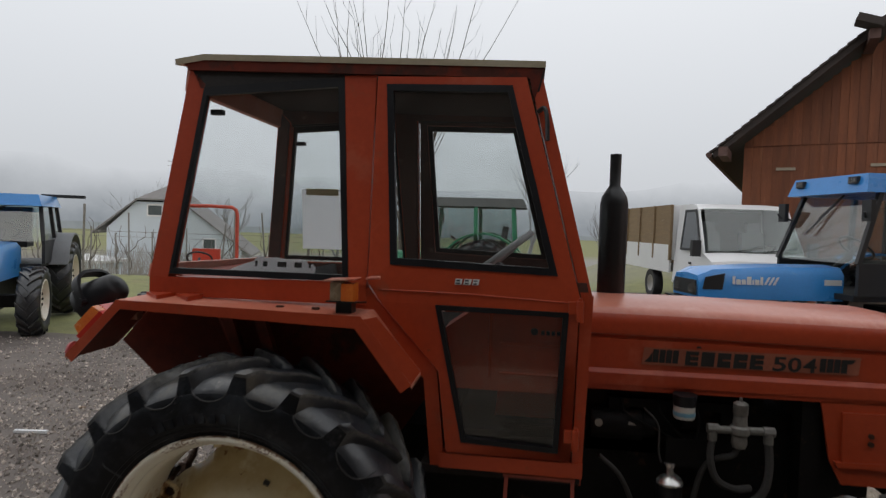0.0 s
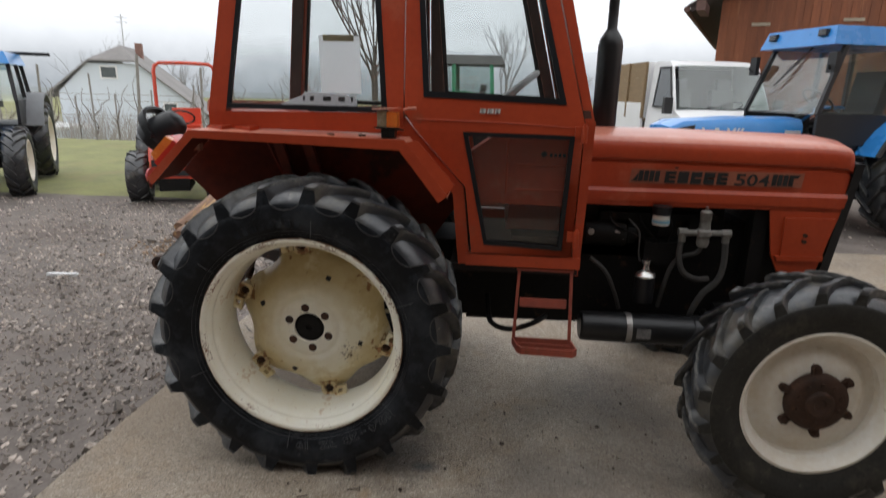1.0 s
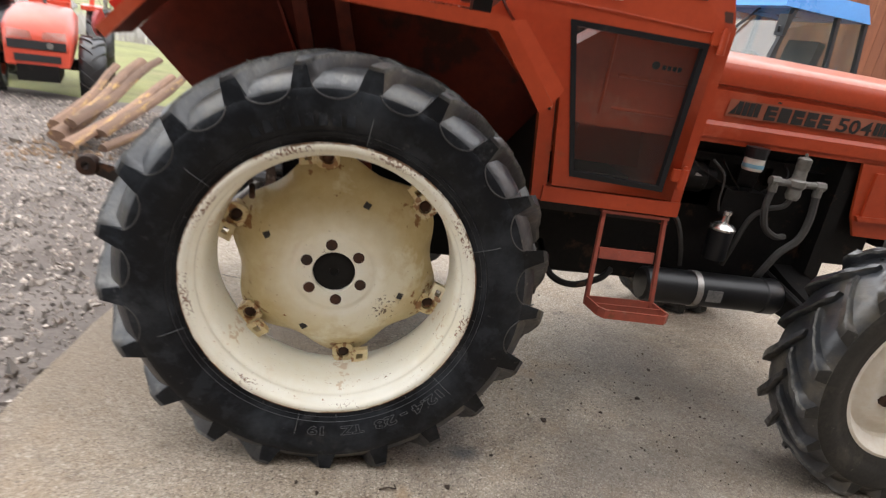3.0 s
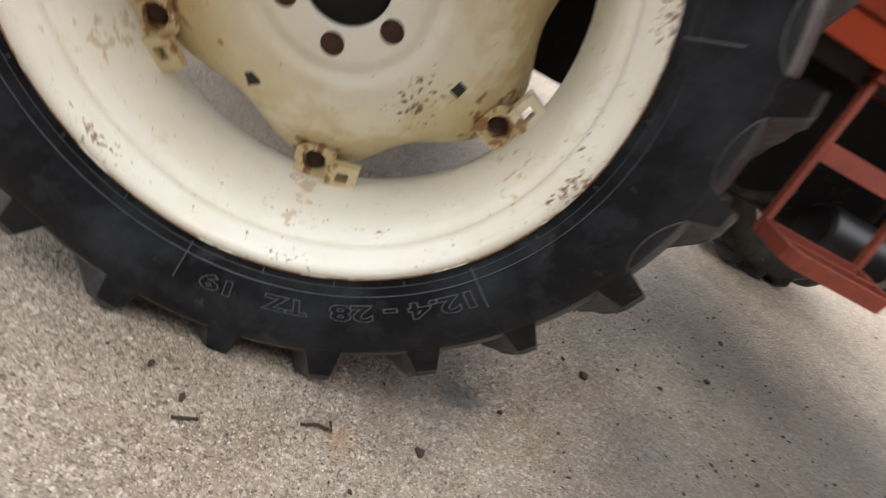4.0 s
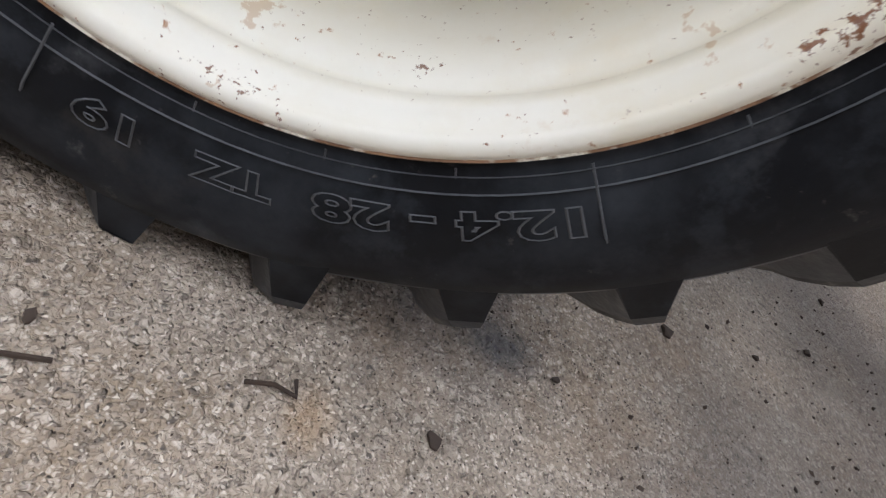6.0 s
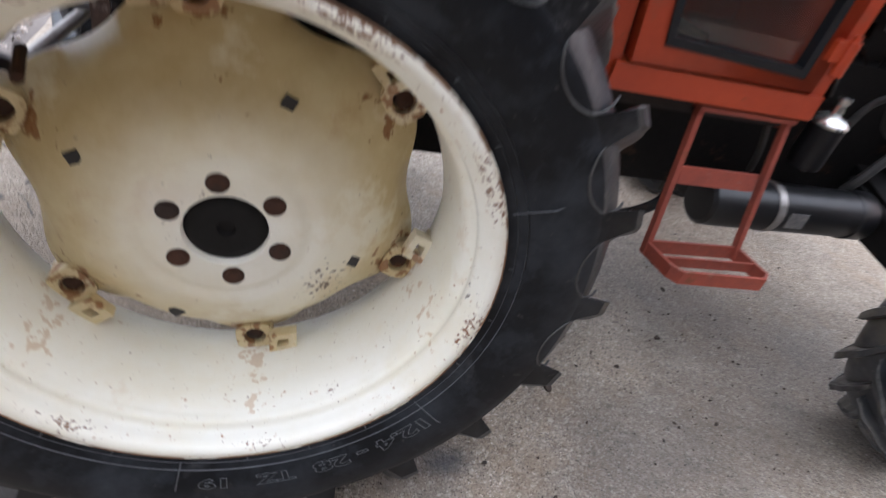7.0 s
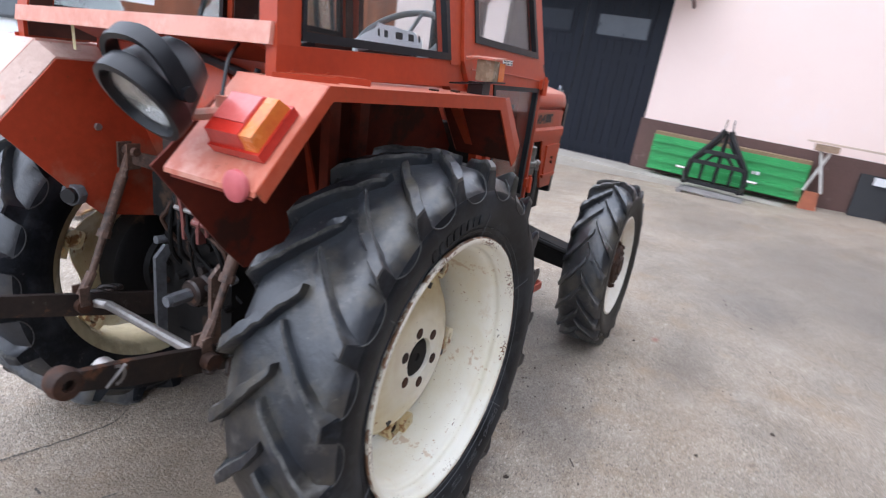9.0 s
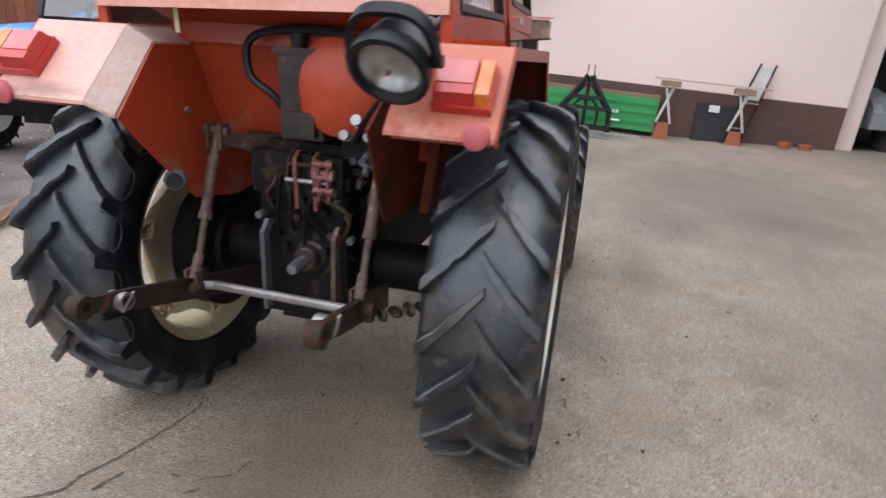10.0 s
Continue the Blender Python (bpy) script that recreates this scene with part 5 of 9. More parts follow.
DOOR = [(0.345, 2.105), (0.845, 2.10), (1.035, 1.395), (1.024, 0.872), (0.628, 0.872), (0.595, 1.135), (0.395, 1.352), (0.352, 1.415)]
for s in (-1, 1):
    th = (0, -s * 0.03, 0)
    # rear pillar, sill under the rear side window, top rail, centre and front pillars
    part("rear_pillar", bevel(slab(B(), side([(-0.430, 1.40), (-0.360, 1.40), (-0.284, 2.08), (-0.345, 2.14)], s), (0, -s * 0.05, 0)), 0.005), M["orange"], tractor)
    part("side_sill", bevel(slab(B(), side([(-0.430, 1.335), (0.345, 1.335), (0.345, 1.412), (-0.430, 1.400)], s), th), 0.004), M["orange"], tractor)
    # top rail coloured dark for the shadow of the roof's overhang
    part("top_rail", bevel(slab(B(), side([(-0.345, 2.146), (-0.30, 2.066), (0.225, 2.092), (0.88, 2.086), (0.868, 2.124)], s), (0, -s * 0.04, 0)), 0.004), M["lining"], tractor)
    part("centre_pillar", bevel(slab(B(), side([(0.284, 1.40), (0.346, 1.40), (0.339, 2.11), (0.226, 2.11)], s, 0.002), (0, -s * 0.045, 0)), 0.006), M["orange"], tractor)
    part("front_pillar", bevel(slab(B(), side([(1.040, 1.395), (1.075, 1.395), (0.893, 2.12), (0.85, 2.12)], s), (0, -s * 0.05, 0)), 0.005), M["orange"], tractor)
    part("lower_front_post", bevel(slab(B(), side([(1.030, 0.825), (1.062, 0.825), (1.078, 1.40), (1.040, 1.40)], s), (0, -s * 0.05, 0)), 0.005), M["orange"], tractor)
    part("door_sill", bevel(slab(B(), side([(0.605, 0.818), (1.064, 0.818), (1.064, 0.866), (0.605, 0.866)], s, 0.006), (0, -s * 0.06, 0)), 0.006), M["orange"], tractor, "chipped orange door sill")
    part("skirt_panel", bevel(slab(B(), side([(0.352, 1.40), (0.30, 1.335), (0.545, 1.105), (0.575, 0.82), (0.622, 0.82), (0.588, 1.135), (0.388, 1.352)], s, -0.004), (0, -s * 0.03, 0)), 0.004), M["orange"], tractor)
    # dark brown sheets added to darken the inner faces
    trim = B()
    for pts, d in (([(-0.425, 1.41), (-0.365, 1.41), (-0.290, 2.08), (-0.340, 2.13)], -0.052), ([(0.288, 1.41), (0.342, 1.41), (0.335, 2.10), (0.230, 2.10)], -0.047),
                   ([(1.042, 1.40), (1.072, 1.40), (0.890, 2.11), (0.853, 2.11)], -0.052), ([(-0.34, 2.140), (-0.30, 2.072), (0.225, 2.096), (0.875, 2.09), (0.865, 2.118)], -0.042),
                   ([(-0.42, 1.34), (0.345, 1.34), (0.345, 1.405), (-0.42, 1.395)], -0.032)):
        slab(trim, side(pts, s, d), (0, -s * 0.004, 0))
    q_ = lambda pts: side(pts, s, -0.024)
    for bnd in ([(0.35, 2.10), (0.84, 2.095), (0.800, 2.073), (0.378, 2.078)], [(0.84, 2.095), (1.03, 1.40), (0.965, 1.458), (0.800, 2.073)], [(0.35, 2.10), (0.378, 2.078), (0.424, 1.474), (0.357, 1.42)],
                [(0.357, 1.42), (0.424, 1.474), (0.965, 1.458), (1.03, 1.40), (1.003, 1.346), (0.578, 1.350), (0.40, 1.358)]):
        slab(trim, q_(bnd), (0, -s * 0.004, 0))
    part("inner_trim", trim, M["cab_inside"], tractor, "dark brown sheets added over the cab's inner faces, speckled with dirt", smooth=0)
    # rear side window: pane and rubber seal
    win = [(-0.357, 1.412), (0.284, 1.412), (0.226, 2.102), (-0.286, 2.07)]
    inn = [(-0.343, 1.432), (0.262, 1.432), (0.206, 2.070), (-0.274, 2.040)]
    gl = part("side_window", slab(B(), side([(-0.350, 1.418), (0.277, 1.418), (0.220, 2.096), (-0.280, 2.064)], s, -0.012), (0, -s * 0.004, 0)), M["clear"], tractor, "grubby side window glass", smooth=0)
    gl.visible_shadow = False
    part("window_seal", bevel(ring_plate(B(), side(win, s, 0.004), side(inn, s, 0.004), (0, -s * 0.02, 0)), 0.004), M["seal"], gl, "black rubber window seal")
    # door with two panes
    up = [(0.378, 2.078), (0.800, 2.073), (0.965, 1.458), (0.424, 1.474)]
    low = [(0.578, 1.350), (1.003, 1.346), (0.985, 0.895), (0.676, 0.908)]
    door = B()
    # frame of the door as bands round the two openings
    q = lambda pts: side(pts, s, 0.010)
    D0, D1, D2, D3, D4, D5, D6, D7 = DOOR
    bands = [[D0, D1, up[1], up[0]], [D1, (1.035, 1.395), up[2], up[1]], [D0, up[0], up[3], D7],
             [D7, up[3], up[2], D2, low[1], low[0], D6], [D2, D3, low[2], low[1]], [D3, D4, low[3], low[2]], [D4, D5, D6, low[0], low[3]]]
    for b in bands:
        slab(door, q(b), th)
    bmesh.ops.remove_doubles(door, verts=door.verts[:], dist=0.0005)
    dr = part("door", door, M["orange"], tractor, "orange cab door with two panes", smooth=20)
    for nm, w, k in (("upper_pane", up, 0.021), ("lower_pane", low, 0.020)):
        c = V(sum(p[0] for p in w) / 4, sum(p[1] for p in w) / 4)
        shr = [(p[0] + (c.x - p[0]) * 0.09, p[1] + (c.y - p[1]) * 0.075) for p in w]
        pane = part(nm, slab(B(), side(w, s, -0.002), (0, -s * 0.004, 0)), M["clear"], dr, smooth=0)
        pane.visible_shadow = False
        if s > 0 and nm == "lower_pane":
            # dark sheet added behind the far pane in place of an unlit inside
            part("door_lining", slab(B(), side([(0.56, 1.36), (1.01, 1.36), (0.99, 0.885), (0.665, 0.895)], s, -0.03), (0, -0.006, 0)), M["lining"], dr, "dark sheet added to close the view through the far pane")
        part("pane_seal", bevel(ring_plate(B(), side(w, s, 0.014), side(shr, s, 0.014), (0, -s * 0.022, 0)), 0.005), M["seal"], dr, "black rubber pane seal")
    for hz in (0.945, 1.352):
        b = B()
        cyl(b, (1.036, s * (cy(hz) + 0.022), hz - 0.032), (1.036, s * (cy(hz) + 0.022), hz + 0.032), 0.012, n=12)
        box(b, (1.024, s * (cy(hz) + 0.016), hz + 0.010), (0.045, 0.014, 0.038))
        cyl(b, (1.036, s * (cy(hz) + 0.022), hz + 0.032), (1.036, s * (cy(hz) + 0.022), hz + 0.042), 0.007, n=8)
        part("hinge", bevel(b, 0.003, 1), M["orange"], dr, "worn door hinge")
    b = B()
    tube(b, [V(0.352, s * 0.52, 1.425), V(0.368, s * 0.54, 1.43), V(0.40, s * 0.54, 1.432)], 0.006)
    part("door_catch", b, M["orange_dusty"], dr)
    # window stay brackets inside
    for x, zz in ((-0.30, 1.985), (-0.385, 1.71)):
        b = B()
        box(b, (x + 0.055 if zz > 1.9 else x, s * (cy(zz) - 0.03), zz), (0.045 if zz > 1.9 else 0.02, 0.02, 0.018))
        part("window_catch", bevel(b, 0.003), M["seal"], tractor)

# crease line pressed into the near door, badge under the window
for s in (-1,):
    b = B()
    tube(b, [V(0.40, s * 0.5165, 1.392), V(0.70, s * 0.5165, 1.389), V(1.02, s * 0.5165, 1.376)], 0.0022, 6)
    part("door_crease", b, M["orange"], tractor)
    badge = B()
    for k, (x, w) in enumerate(((0.650, 0.022), (0.679, 0.024), (0.706, 0.02))):
        slab(badge, side([(x - w / 2, 1.419), (x + w / 2, 1.419), (x + w / 2 + 0.003, 1.437), (x - w / 2 + 0.003, 1.437)], s, 0.0120), (0, 0.003, 0))
    part("badge", badge, M["plate"], tractor, "small pale badge, unreadable")
    bars = B()
    for k, (x, w) in enumerate(((0.650, 0.014), (0.679, 0.013), (0.706, 0.012))):
        slab(bars, side([(x - w / 2, 1.421), (x + w / 2, 1.421), (x + w / 2, 1.425), (x - w / 2, 1.425)], s, 0.0142), (0, 0.003, 0))
        slab(bars, side([(x - w / 2, 1.430), (x + w / 2, 1.430), (x + w / 2, 1.434), (x - w / 2, 1.434)], s, 0.0142), (0, 0.003, 0))
    part("badge_bars", bars, M["decal"], tractor)

# roof: a thin domed sheet with a pale lip, lining and a front visor
roof = B()
secs = []
for i in range(13):
    x = -0.392 + i / 12 * (0.905 + 0.392)
    zt = 2.192 - 0.036 * i / 12 - (0.020 if i == 0 else 0)
    ring = []
    for j in range(11):
        u = j / 10 * 2 - 1
        ring.append((x, u * 0.432, zt + 0.030 * (1 - u * u) - (0.006 if abs(u) == 1 else 0)))
    for j in range(10, -1, -1):
        u = j / 10 * 2 - 1
        ring.append((x, u * 0.428, zt - 0.020 + 0.026 * (1 - u * u) - (0.006 if abs(u) == 1 else 0)))
    secs.append(ring)
loft(roof, secs)
roof_ob = part("roof", roof, surf("cream_roof_sheet", (0.60, 0.54, 0.40), (0.48, 0.42, 0.30), rough=0.6, big=5, fine=40, spots=[((0.25, 0.15, 0.08), 12, 0.6, 0.6)]), tractor, "thin cream roof sheet with curled edge")
b = B()
slab(b, [V(-0.345, -0.412, 2.142), V(0.868, -0.412, 2.112), V(0.868, 0.412, 2.112), V(-0.345, 0.412, 2.142)], (0, 0, 0.014))
part("roof_lining", b, M["lining"], tractor, "dark roof lining")
# the roof sheet's front hangs over the windscreen, and a mirror stalk stands on the front pillar
b = B()
tube(b, curve_points([(0.885, -0.435, 1.985), (0.905, -0.445, 1.995), (0.915, -0.45, 1.96), (0.918, -0.455, 1.89)], 4), 0.008, 6)
part("mirror_stalk", b, M["black_paint"], tractor, "bent black mirror stalk")
for s in (-1, 1):
    b = B()
    slab(b, [V(-0.372, s * 0.424, 2.166), V(0.90, s * 0.424, 2.132), V(0.872, s * 0.424, 2.020), V(0.855, s * 0.424, 2.098), V(-0.345, s * 0.424, 2.130)], (0, -s * 0.012, 0))
    part("roof_side_flange", b, M["orange_dark"], roof_ob, "orange flange under the roof edge, darkened for shade")
b = B()
slab(b, [V(0.905, -0.42, 2.134), V(0.905, 0.42, 2.134), V(0.880, 0.42, 2.020), V(0.880, -0.42, 2.020)], (-0.012, 0, 0))
part("front_visor", b, M["lining"], roof_ob)

# front and rear frames of the cab
b = B()
for (z0, z1) in ((2.05, 2.134), (1.39, 1.44)):
    x0 = 1.065 - (z0 - 1.40) * 0.25
    x1 = 1.065 - (z1 - 1.40) * 0.25
    w = cy((z0 + z1) / 2)
    part("windscreen_rail", bevel(slab(B(), [V(x0, -w, z0), V(x0, w, z0), V(x1, w, z1), V(x1, -w, z1)], (-0.03, 0, 0)), 0.004), M["cab_inside"], tractor)
ws = part("windscreen", slab(B(), [V(1.055, -0.49, 1.43), V(1.055, 0.49, 1.43), V(0.905, 0.42, 2.06), V(0.905, -0.42, 2.06)], (-0.004, 0, 0)), M["clear"], tractor, smooth=0)
ws.visible_shadow = False
b = B()
for z0, z1 in ((2.06, 2.15), (1.400, 1.452)):
    x0, x1 = -0.43 + (z0 - 1.40) * 0.115, -0.43 + (z1 - 1.40) * 0.115
    w = cy(z0) - 0.01
    dl = 0.022 if z0 < 1.5 else 0.0  # the lower rail sags towards the left side
    part("rear_rail", bevel(slab(B(), [V(x0 - 0.012, -w, z0 - dl * 0.1), V(x0 - 0.012, w, z0 - dl), V(x1 - 0.012, w, z1 - dl * 1.5), V(x1 - 0.012, -w, z1 - dl * 0.4)], (0.03, 0, 0)), 0.005), M["guard_dust"], tractor, "dusty orange rail of the rear window")

# inside: floor, engine-side bulkhead, dash, seat, steering wheel
b = B()
box(b, (0.80, 0, 0.80), (0.52, 0.96, 0.03))
box(b, (0.30, 0, 1.18), (0.62, 0.74, 0.04))
box(b, (0.60, 0, 0.99), (0.03, 0.90, 0.40))
part("cab_floor", b, M["lining"], tractor, "dark rubber cab floor")
b = B()
box(b, (1.05, 0, 1.08), (0.03, 0.94, 0.60))
box(b, (0.90, 0, 1.12), (0.26, 0.42, 0.42), taper=(0.7, 0.8))
part("bulkhead", bevel(b, 0.02, 3), M["orange"], tractor, "orange bulkhead and instrument console")
b = B()
slab(b, [V(0.60, -0.425, 1.06), V(1.03, -0.425, 1.06), V(1.03, -0.425, 1.36), V(0.74, -0.425, 1.36), V(0.60, -0.425, 1.26)], (0, 0.16, 0))
tank = part("inner_tank", bevel(b, 0.015, 2), M["orange_grimy"], tractor, "orange sheet tank inside the cab")
for x0, z0, x1, z1 in ((0.755, 1.10, 0.755, 1.345), (0.79, 1.22, 1.02, 1.22), (0.79, 1.12, 1.0, 1.12)):
    b = B()
    tube(b, [V(x0, -0.426, z0), V(x1, -0.426, z1)], 0.006, 6)
    part("pressed_rib", b, M["orange"], tank)
b = B()
cyl(b, (0.90, -0.425, 1.265), (0.90, -0.430, 1.265), 0.012, n=16)
for k in range(4):
    box(b, (0.928 + 0.017 * k, -0.427, 1.262), (0.011, 0.004, 0.014))
part("tank_mark", b, M["decal"], tank)
b = B()
cyl(b, (0.92, 0.0, 1.30), (0.74, 0.0, 1.46), 0.022, n=12)
part("steering_column", b, M["black_paint"], tractor)
b = B()
wq = Matrix.Translation((0.73, 0, 1.47)) @ Euler((0, radians(-38), 0)).to_matrix().to_4x4()
tube(b, [wq @ V(0.19 * math.cos(2 * math.pi * k / 36), 0.19 * math.sin(2 * math.pi * k / 36), 0) for k in range(36)], 0.013, 8, closed=True)
for k in range(3):
    a = 2 * math.pi * k / 3
    tube(b, [wq @ V(0, 0, -0.02), wq @ V(0.19 * math.cos(a), 0.19 * math.sin(a), 0)], 0.009, 6)
part("steering_wheel", b, surf("grey_wheel_plastic", (0.42, 0.42, 0.42), (0.32, 0.32, 0.32), rough=0.4), tractor, "pale grey steering wheel")
b = B()
box(b, (0.18, 0, 1.27), (0.42, 0.44, 0.12))
bevel(b, 0.035, 3)
part("seat", b, M["seal"], tractor, "black driver's seat")
b = B()
box(b, (-0.03, 0, 1.345), (0.10, 0.42, 0.13), (0, -12, 0))
bevel(b, 0.03, 3)
part("seat_back", b, M["seal"], tractor)

# decal plate on the near rear window and a sheet of paper taped to the far one
b = B()
ov = [(-0.175, 1.420), (0.155, 1.418), (0.160, 1.450), (0.148, 1.462), (0.135, 1.456), (0.125, 1.472), (0.100, 1.476), (0.060, 1.474), (0.020, 1.480), (-0.020, 1.478), (-0.050, 1.482), (-0.062, 1.466), (-0.095, 1.455), (-0.13, 1.440)]
slab(b, side(ov, -1, -0.022), (0, 0.002, 0))
pl = part("window_sticker", b, M["sticker"], tractor, "torn white sticker inside the window")
b = B()
for x, w in ((-0.052, 0.004), (-0.020, 0.008), (0.040, 0.016), (0.098, 0.013), (0.140, 0.004)):
    slab(b, side([(x - w, 1.448), (x + w, 1.448), (x + w, 1.466), (x - w, 1.466)], -1, -0.0195), (0, 0.001, 0))
part("sticker_bars", b, M["decal"], pl)
b = B()
slab(b, [V(-0.25, 0.466, 1.470), V(-0.03, 0.466, 1.470), V(-0.03, 0.430, 1.765), V(-0.25, 0.430, 1.765)], (0, 0.002, 0))
pap = part("paper_sheet", b, M["paper"], tractor, "white paper sheet taped to the window")
for z in (1.752,):
    y = 0.466 - (z - 1.47) * 0.122
    b = B()
    slab(b, [V(-0.225, y - 0.004, z - 0.015), V(-0.06, y - 0.004, z - 0.015), V(-0.06, y - 0.006, z + 0.017), V(-0.225, y - 0.006, z + 0.017)], (0, 0.002, 0))
    part("tape", b, M["tape"], pap)

# ---- mudguards ----
for s in (-1, 1):
    o, i = 0.66 if s < 0 else 0.70, 0.405
    b = B()
    # top plate, sloping rear plate and front slope, one bent sheet with a folded lip
    line = [(-0.622, 1.135), (-0.440, 1.325), (0.372, 1.312), (0.535, 1.112)]
    t = 0.012
    for (x0, z0), (x1, z1) in zip(line, line[1:]):
        inn = i if x0 < -0.5 else 0.40
        slab(b, [V(x0, s * o, z0), V(x1, s * o, z1), V(x1, s * (0.42 if x1 > 0.5 else inn), z1), V(x0, s * (0.42 if x0 > 0.3 else inn), z0)], (0, 0, 0.010))
    if s > 0:
        # the left guard's inner edge is bent down in a wide bevelled flange
        fl = B()
        slab(fl, [V(-0.440, 0.408, 1.327), V(0.37, 0.408, 1.314), V(0.36, 0.350, 1.272), V(-0.415, 0.350, 1.285)], (0, 0, 0.009))
        slab(fl, [V(-0.622, 0.408, 1.137), V(-0.440, 0.408, 1.327), V(-0.415, 0.350, 1.285), V(-0.590, 0.344, 1.102)], (0, 0, 0.009))
        part("guard_flange", bevel(fl, 0.003, 1), M["guard_edge"], tractor, "scraped pale flange along the mudguard's inner edge")
    part("mudguard_top", bevel(b, 0.003, 1), M["guard_worn"] if s < 0 else M["guard_pale"], tractor, "dusty scratched orange mudguard, sky gloss painted in as pale pink")
    # thin sheet added below the guard; its dark colour stands for shade
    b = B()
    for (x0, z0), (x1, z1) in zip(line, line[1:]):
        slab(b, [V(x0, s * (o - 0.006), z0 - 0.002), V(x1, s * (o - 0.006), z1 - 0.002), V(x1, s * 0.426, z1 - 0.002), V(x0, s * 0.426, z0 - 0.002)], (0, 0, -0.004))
    part("guard_underside", b, M["orange_dark"], tractor, "sheet under the mudguard, shade and grime in its dark orange", smooth=0)
    b = B()
    low = []
    for k, (x0, z0) in enumerate(line):
        ds = [V(line[j + 1][0] - line[j][0], 0, line[j + 1][1] - line[j][1]).normalized() for j in (k - 1, k) if 0 <= j < len(line) - 1]
        d = sum(ds, V(0, 0, 0)).normalized()
        low.append(V(d.z, 0, -d.x) * (0.042 if x0 > 0.3 else 0.032))
    loft(b, [[V(x0, s * (o + 0.002), z0 + 0.010), V(x0, s * (o + 0.002), z0 + 0.010) + n_, V(x0, s * (o - 0.003), z0 + 0.010) + n_, V(x0, s * (o - 0.003), z0 + 0.010)] for (x0, z0), n_ in zip(line, low)])
    slab(b, [V(0.372, s * (o + 0.002), 1.312), V(0.535, s * (o + 0.002), 1.125), V(0.560, s * (o - 0.005), 1.165), V(0.42, s * (o - 0.005), 1.322)], (0, -s * 0.006, 0))
    part("mudguard_lip", b, M["orange"], tractor)
    # inner side panel, slanting in downwards
    b = B()
    yi = (lambda z: -(0.405 - (1.31 - z) * 0.20)) if s < 0 else (lambda z: 0.352 - (1.31 - z) * 0.07)
    pts = [(-0.441, 1.330), (-0.626, 1.140), (-0.405, 0.905), (-0.33, 0.835), (-0.12, 0.80), (0.44, 0.86), (0.60, 1.10), (0.37, 1.31)]
    if s > 0:
        pts = [(-0.416, 1.288), (-0.592, 1.104), (-0.405, 0.905), (-0.33, 0.835), (-0.12, 0.80), (0.44, 0.86), (0.56, 1.10), (0.36, 1.276)]
    slab(b, [V(x, yi(z), z) for x, z in pts], (0, -s * 0.006, 0))
    # the right panel takes the shade-darkened orange
    panel = part("mudguard_side", b, M["orange_grimy"] if s > 0 else M["orange_dark"], tractor, "stained dark orange inner mudguard panel" if s > 0 else "grimy inner mudguard panel, its orange darkened for shade")
    b = B()
    cyl(b, V(-0.321, s * (0.362 if s < 0 else 0.339), 1.101), V(-0.321, s * (0.344 if s < 0 else 0.322), 1.101), 0.011, n=6)
    part("panel_bolt", b, M["steel"], panel)
    if s > 0:
        b = B()
        lathe(b, [(0.0, 0), (0.030, 0.0), (0.034, 0.006), (0.035, 0.03), (0.0, 0.03)], 8, (0, 0, 0), "x")
        mapped(b, lambda p: Matrix.Translation((-0.42, 0.318, 0.905)) @ Matrix.Rotation(radians(28), 4, "Z") @ p)
        sock = part("trailer_socket", b, M["steel_grey"], tractor, "seven-pin trailer socket with a dull grey ring")
        b = B()
        lathe(b, [(0.0, -0.012), (0.022, -0.012), (0.025, -0.004), (0.025, 0.004), (0.0, 0.004)], 14, (0, 0, 0), "x")
        mapped(b, lambda p: Matrix.Translation((-0.42, 0.318, 0.905)) @ Matrix.Rotation(radians(28), 4, "Z") @ p)
        part("socket_cap", b, M["black_paint"], sock)
    # stiffener strips under the guard
    for x in (-0.20, -0.08):
        b = B()
        slab(b, [V(x, s * 0.43, 1.30), V(x + 0.04, s * 0.43, 1.30), V(x + 0.16, s * 0.335, 0.80), V(x + 0.12, s * 0.335, 0.80)], (0, s * 0.03, 0))
        part("guard_stay", b, M["stay"], tractor)
    # rear lamp cluster and round reflector on the sloping plate
    sl = Matrix.Translation((-0.538, -0.572, 1.232) if s < 0 else (-0.538, 0.645, 1.232)) @ Matrix.Rotation(radians(-46), 4, "Y")
    b = B()
    box(b, (0, 0, 0.014), (0.122, 0.136, 0.022))
    part("lamp_base", mapped(bevel(b, 0.005), lambda p: sl @ p), M["lamp_red"], tractor, "orange-red tail lamp base")
    for nm, yc, w, mt, lab in (("brake_lamp", -s * 0.0165, 0.095, "lamp_red", "deep red brake lamp lens"), ("turn_lamp", s * 0.0475, 0.032, "lamp_amber", "amber turn lamp lens")):
        b = B()
        box(b, (0.0, yc, 0.040), (0.112, w, 0.034), taper=(0.84, 0.93))
        part(nm, mapped(bevel(b, 0.010, 3), lambda p: sl @ p), M[mt], tractor, lab)
    b = B()
    box(b, (0.012, -s * 0.0165, 0.0565), (0.064, 0.082, 0.006))
    part("lens_window", mapped(bevel(b, 0.003), lambda p: sl @ p), M["lamp_pale_red"], tractor, "paler pink patch of the lens")
    b = B()
    lathe(b, [(0.0, -0.008), (0.024, -0.008), (0.030, -0.004), (0.031, 0.004), (0.0, 0.004)], 24, (-0.629, s * (0.618 if s < 0 else 0.65), 1.150), "x")
    part("reflector", b, M["lamp_faded"], tractor, "bleached red round reflector")
    # small marker lamp on a bracket at the cab's corner
    b = B()
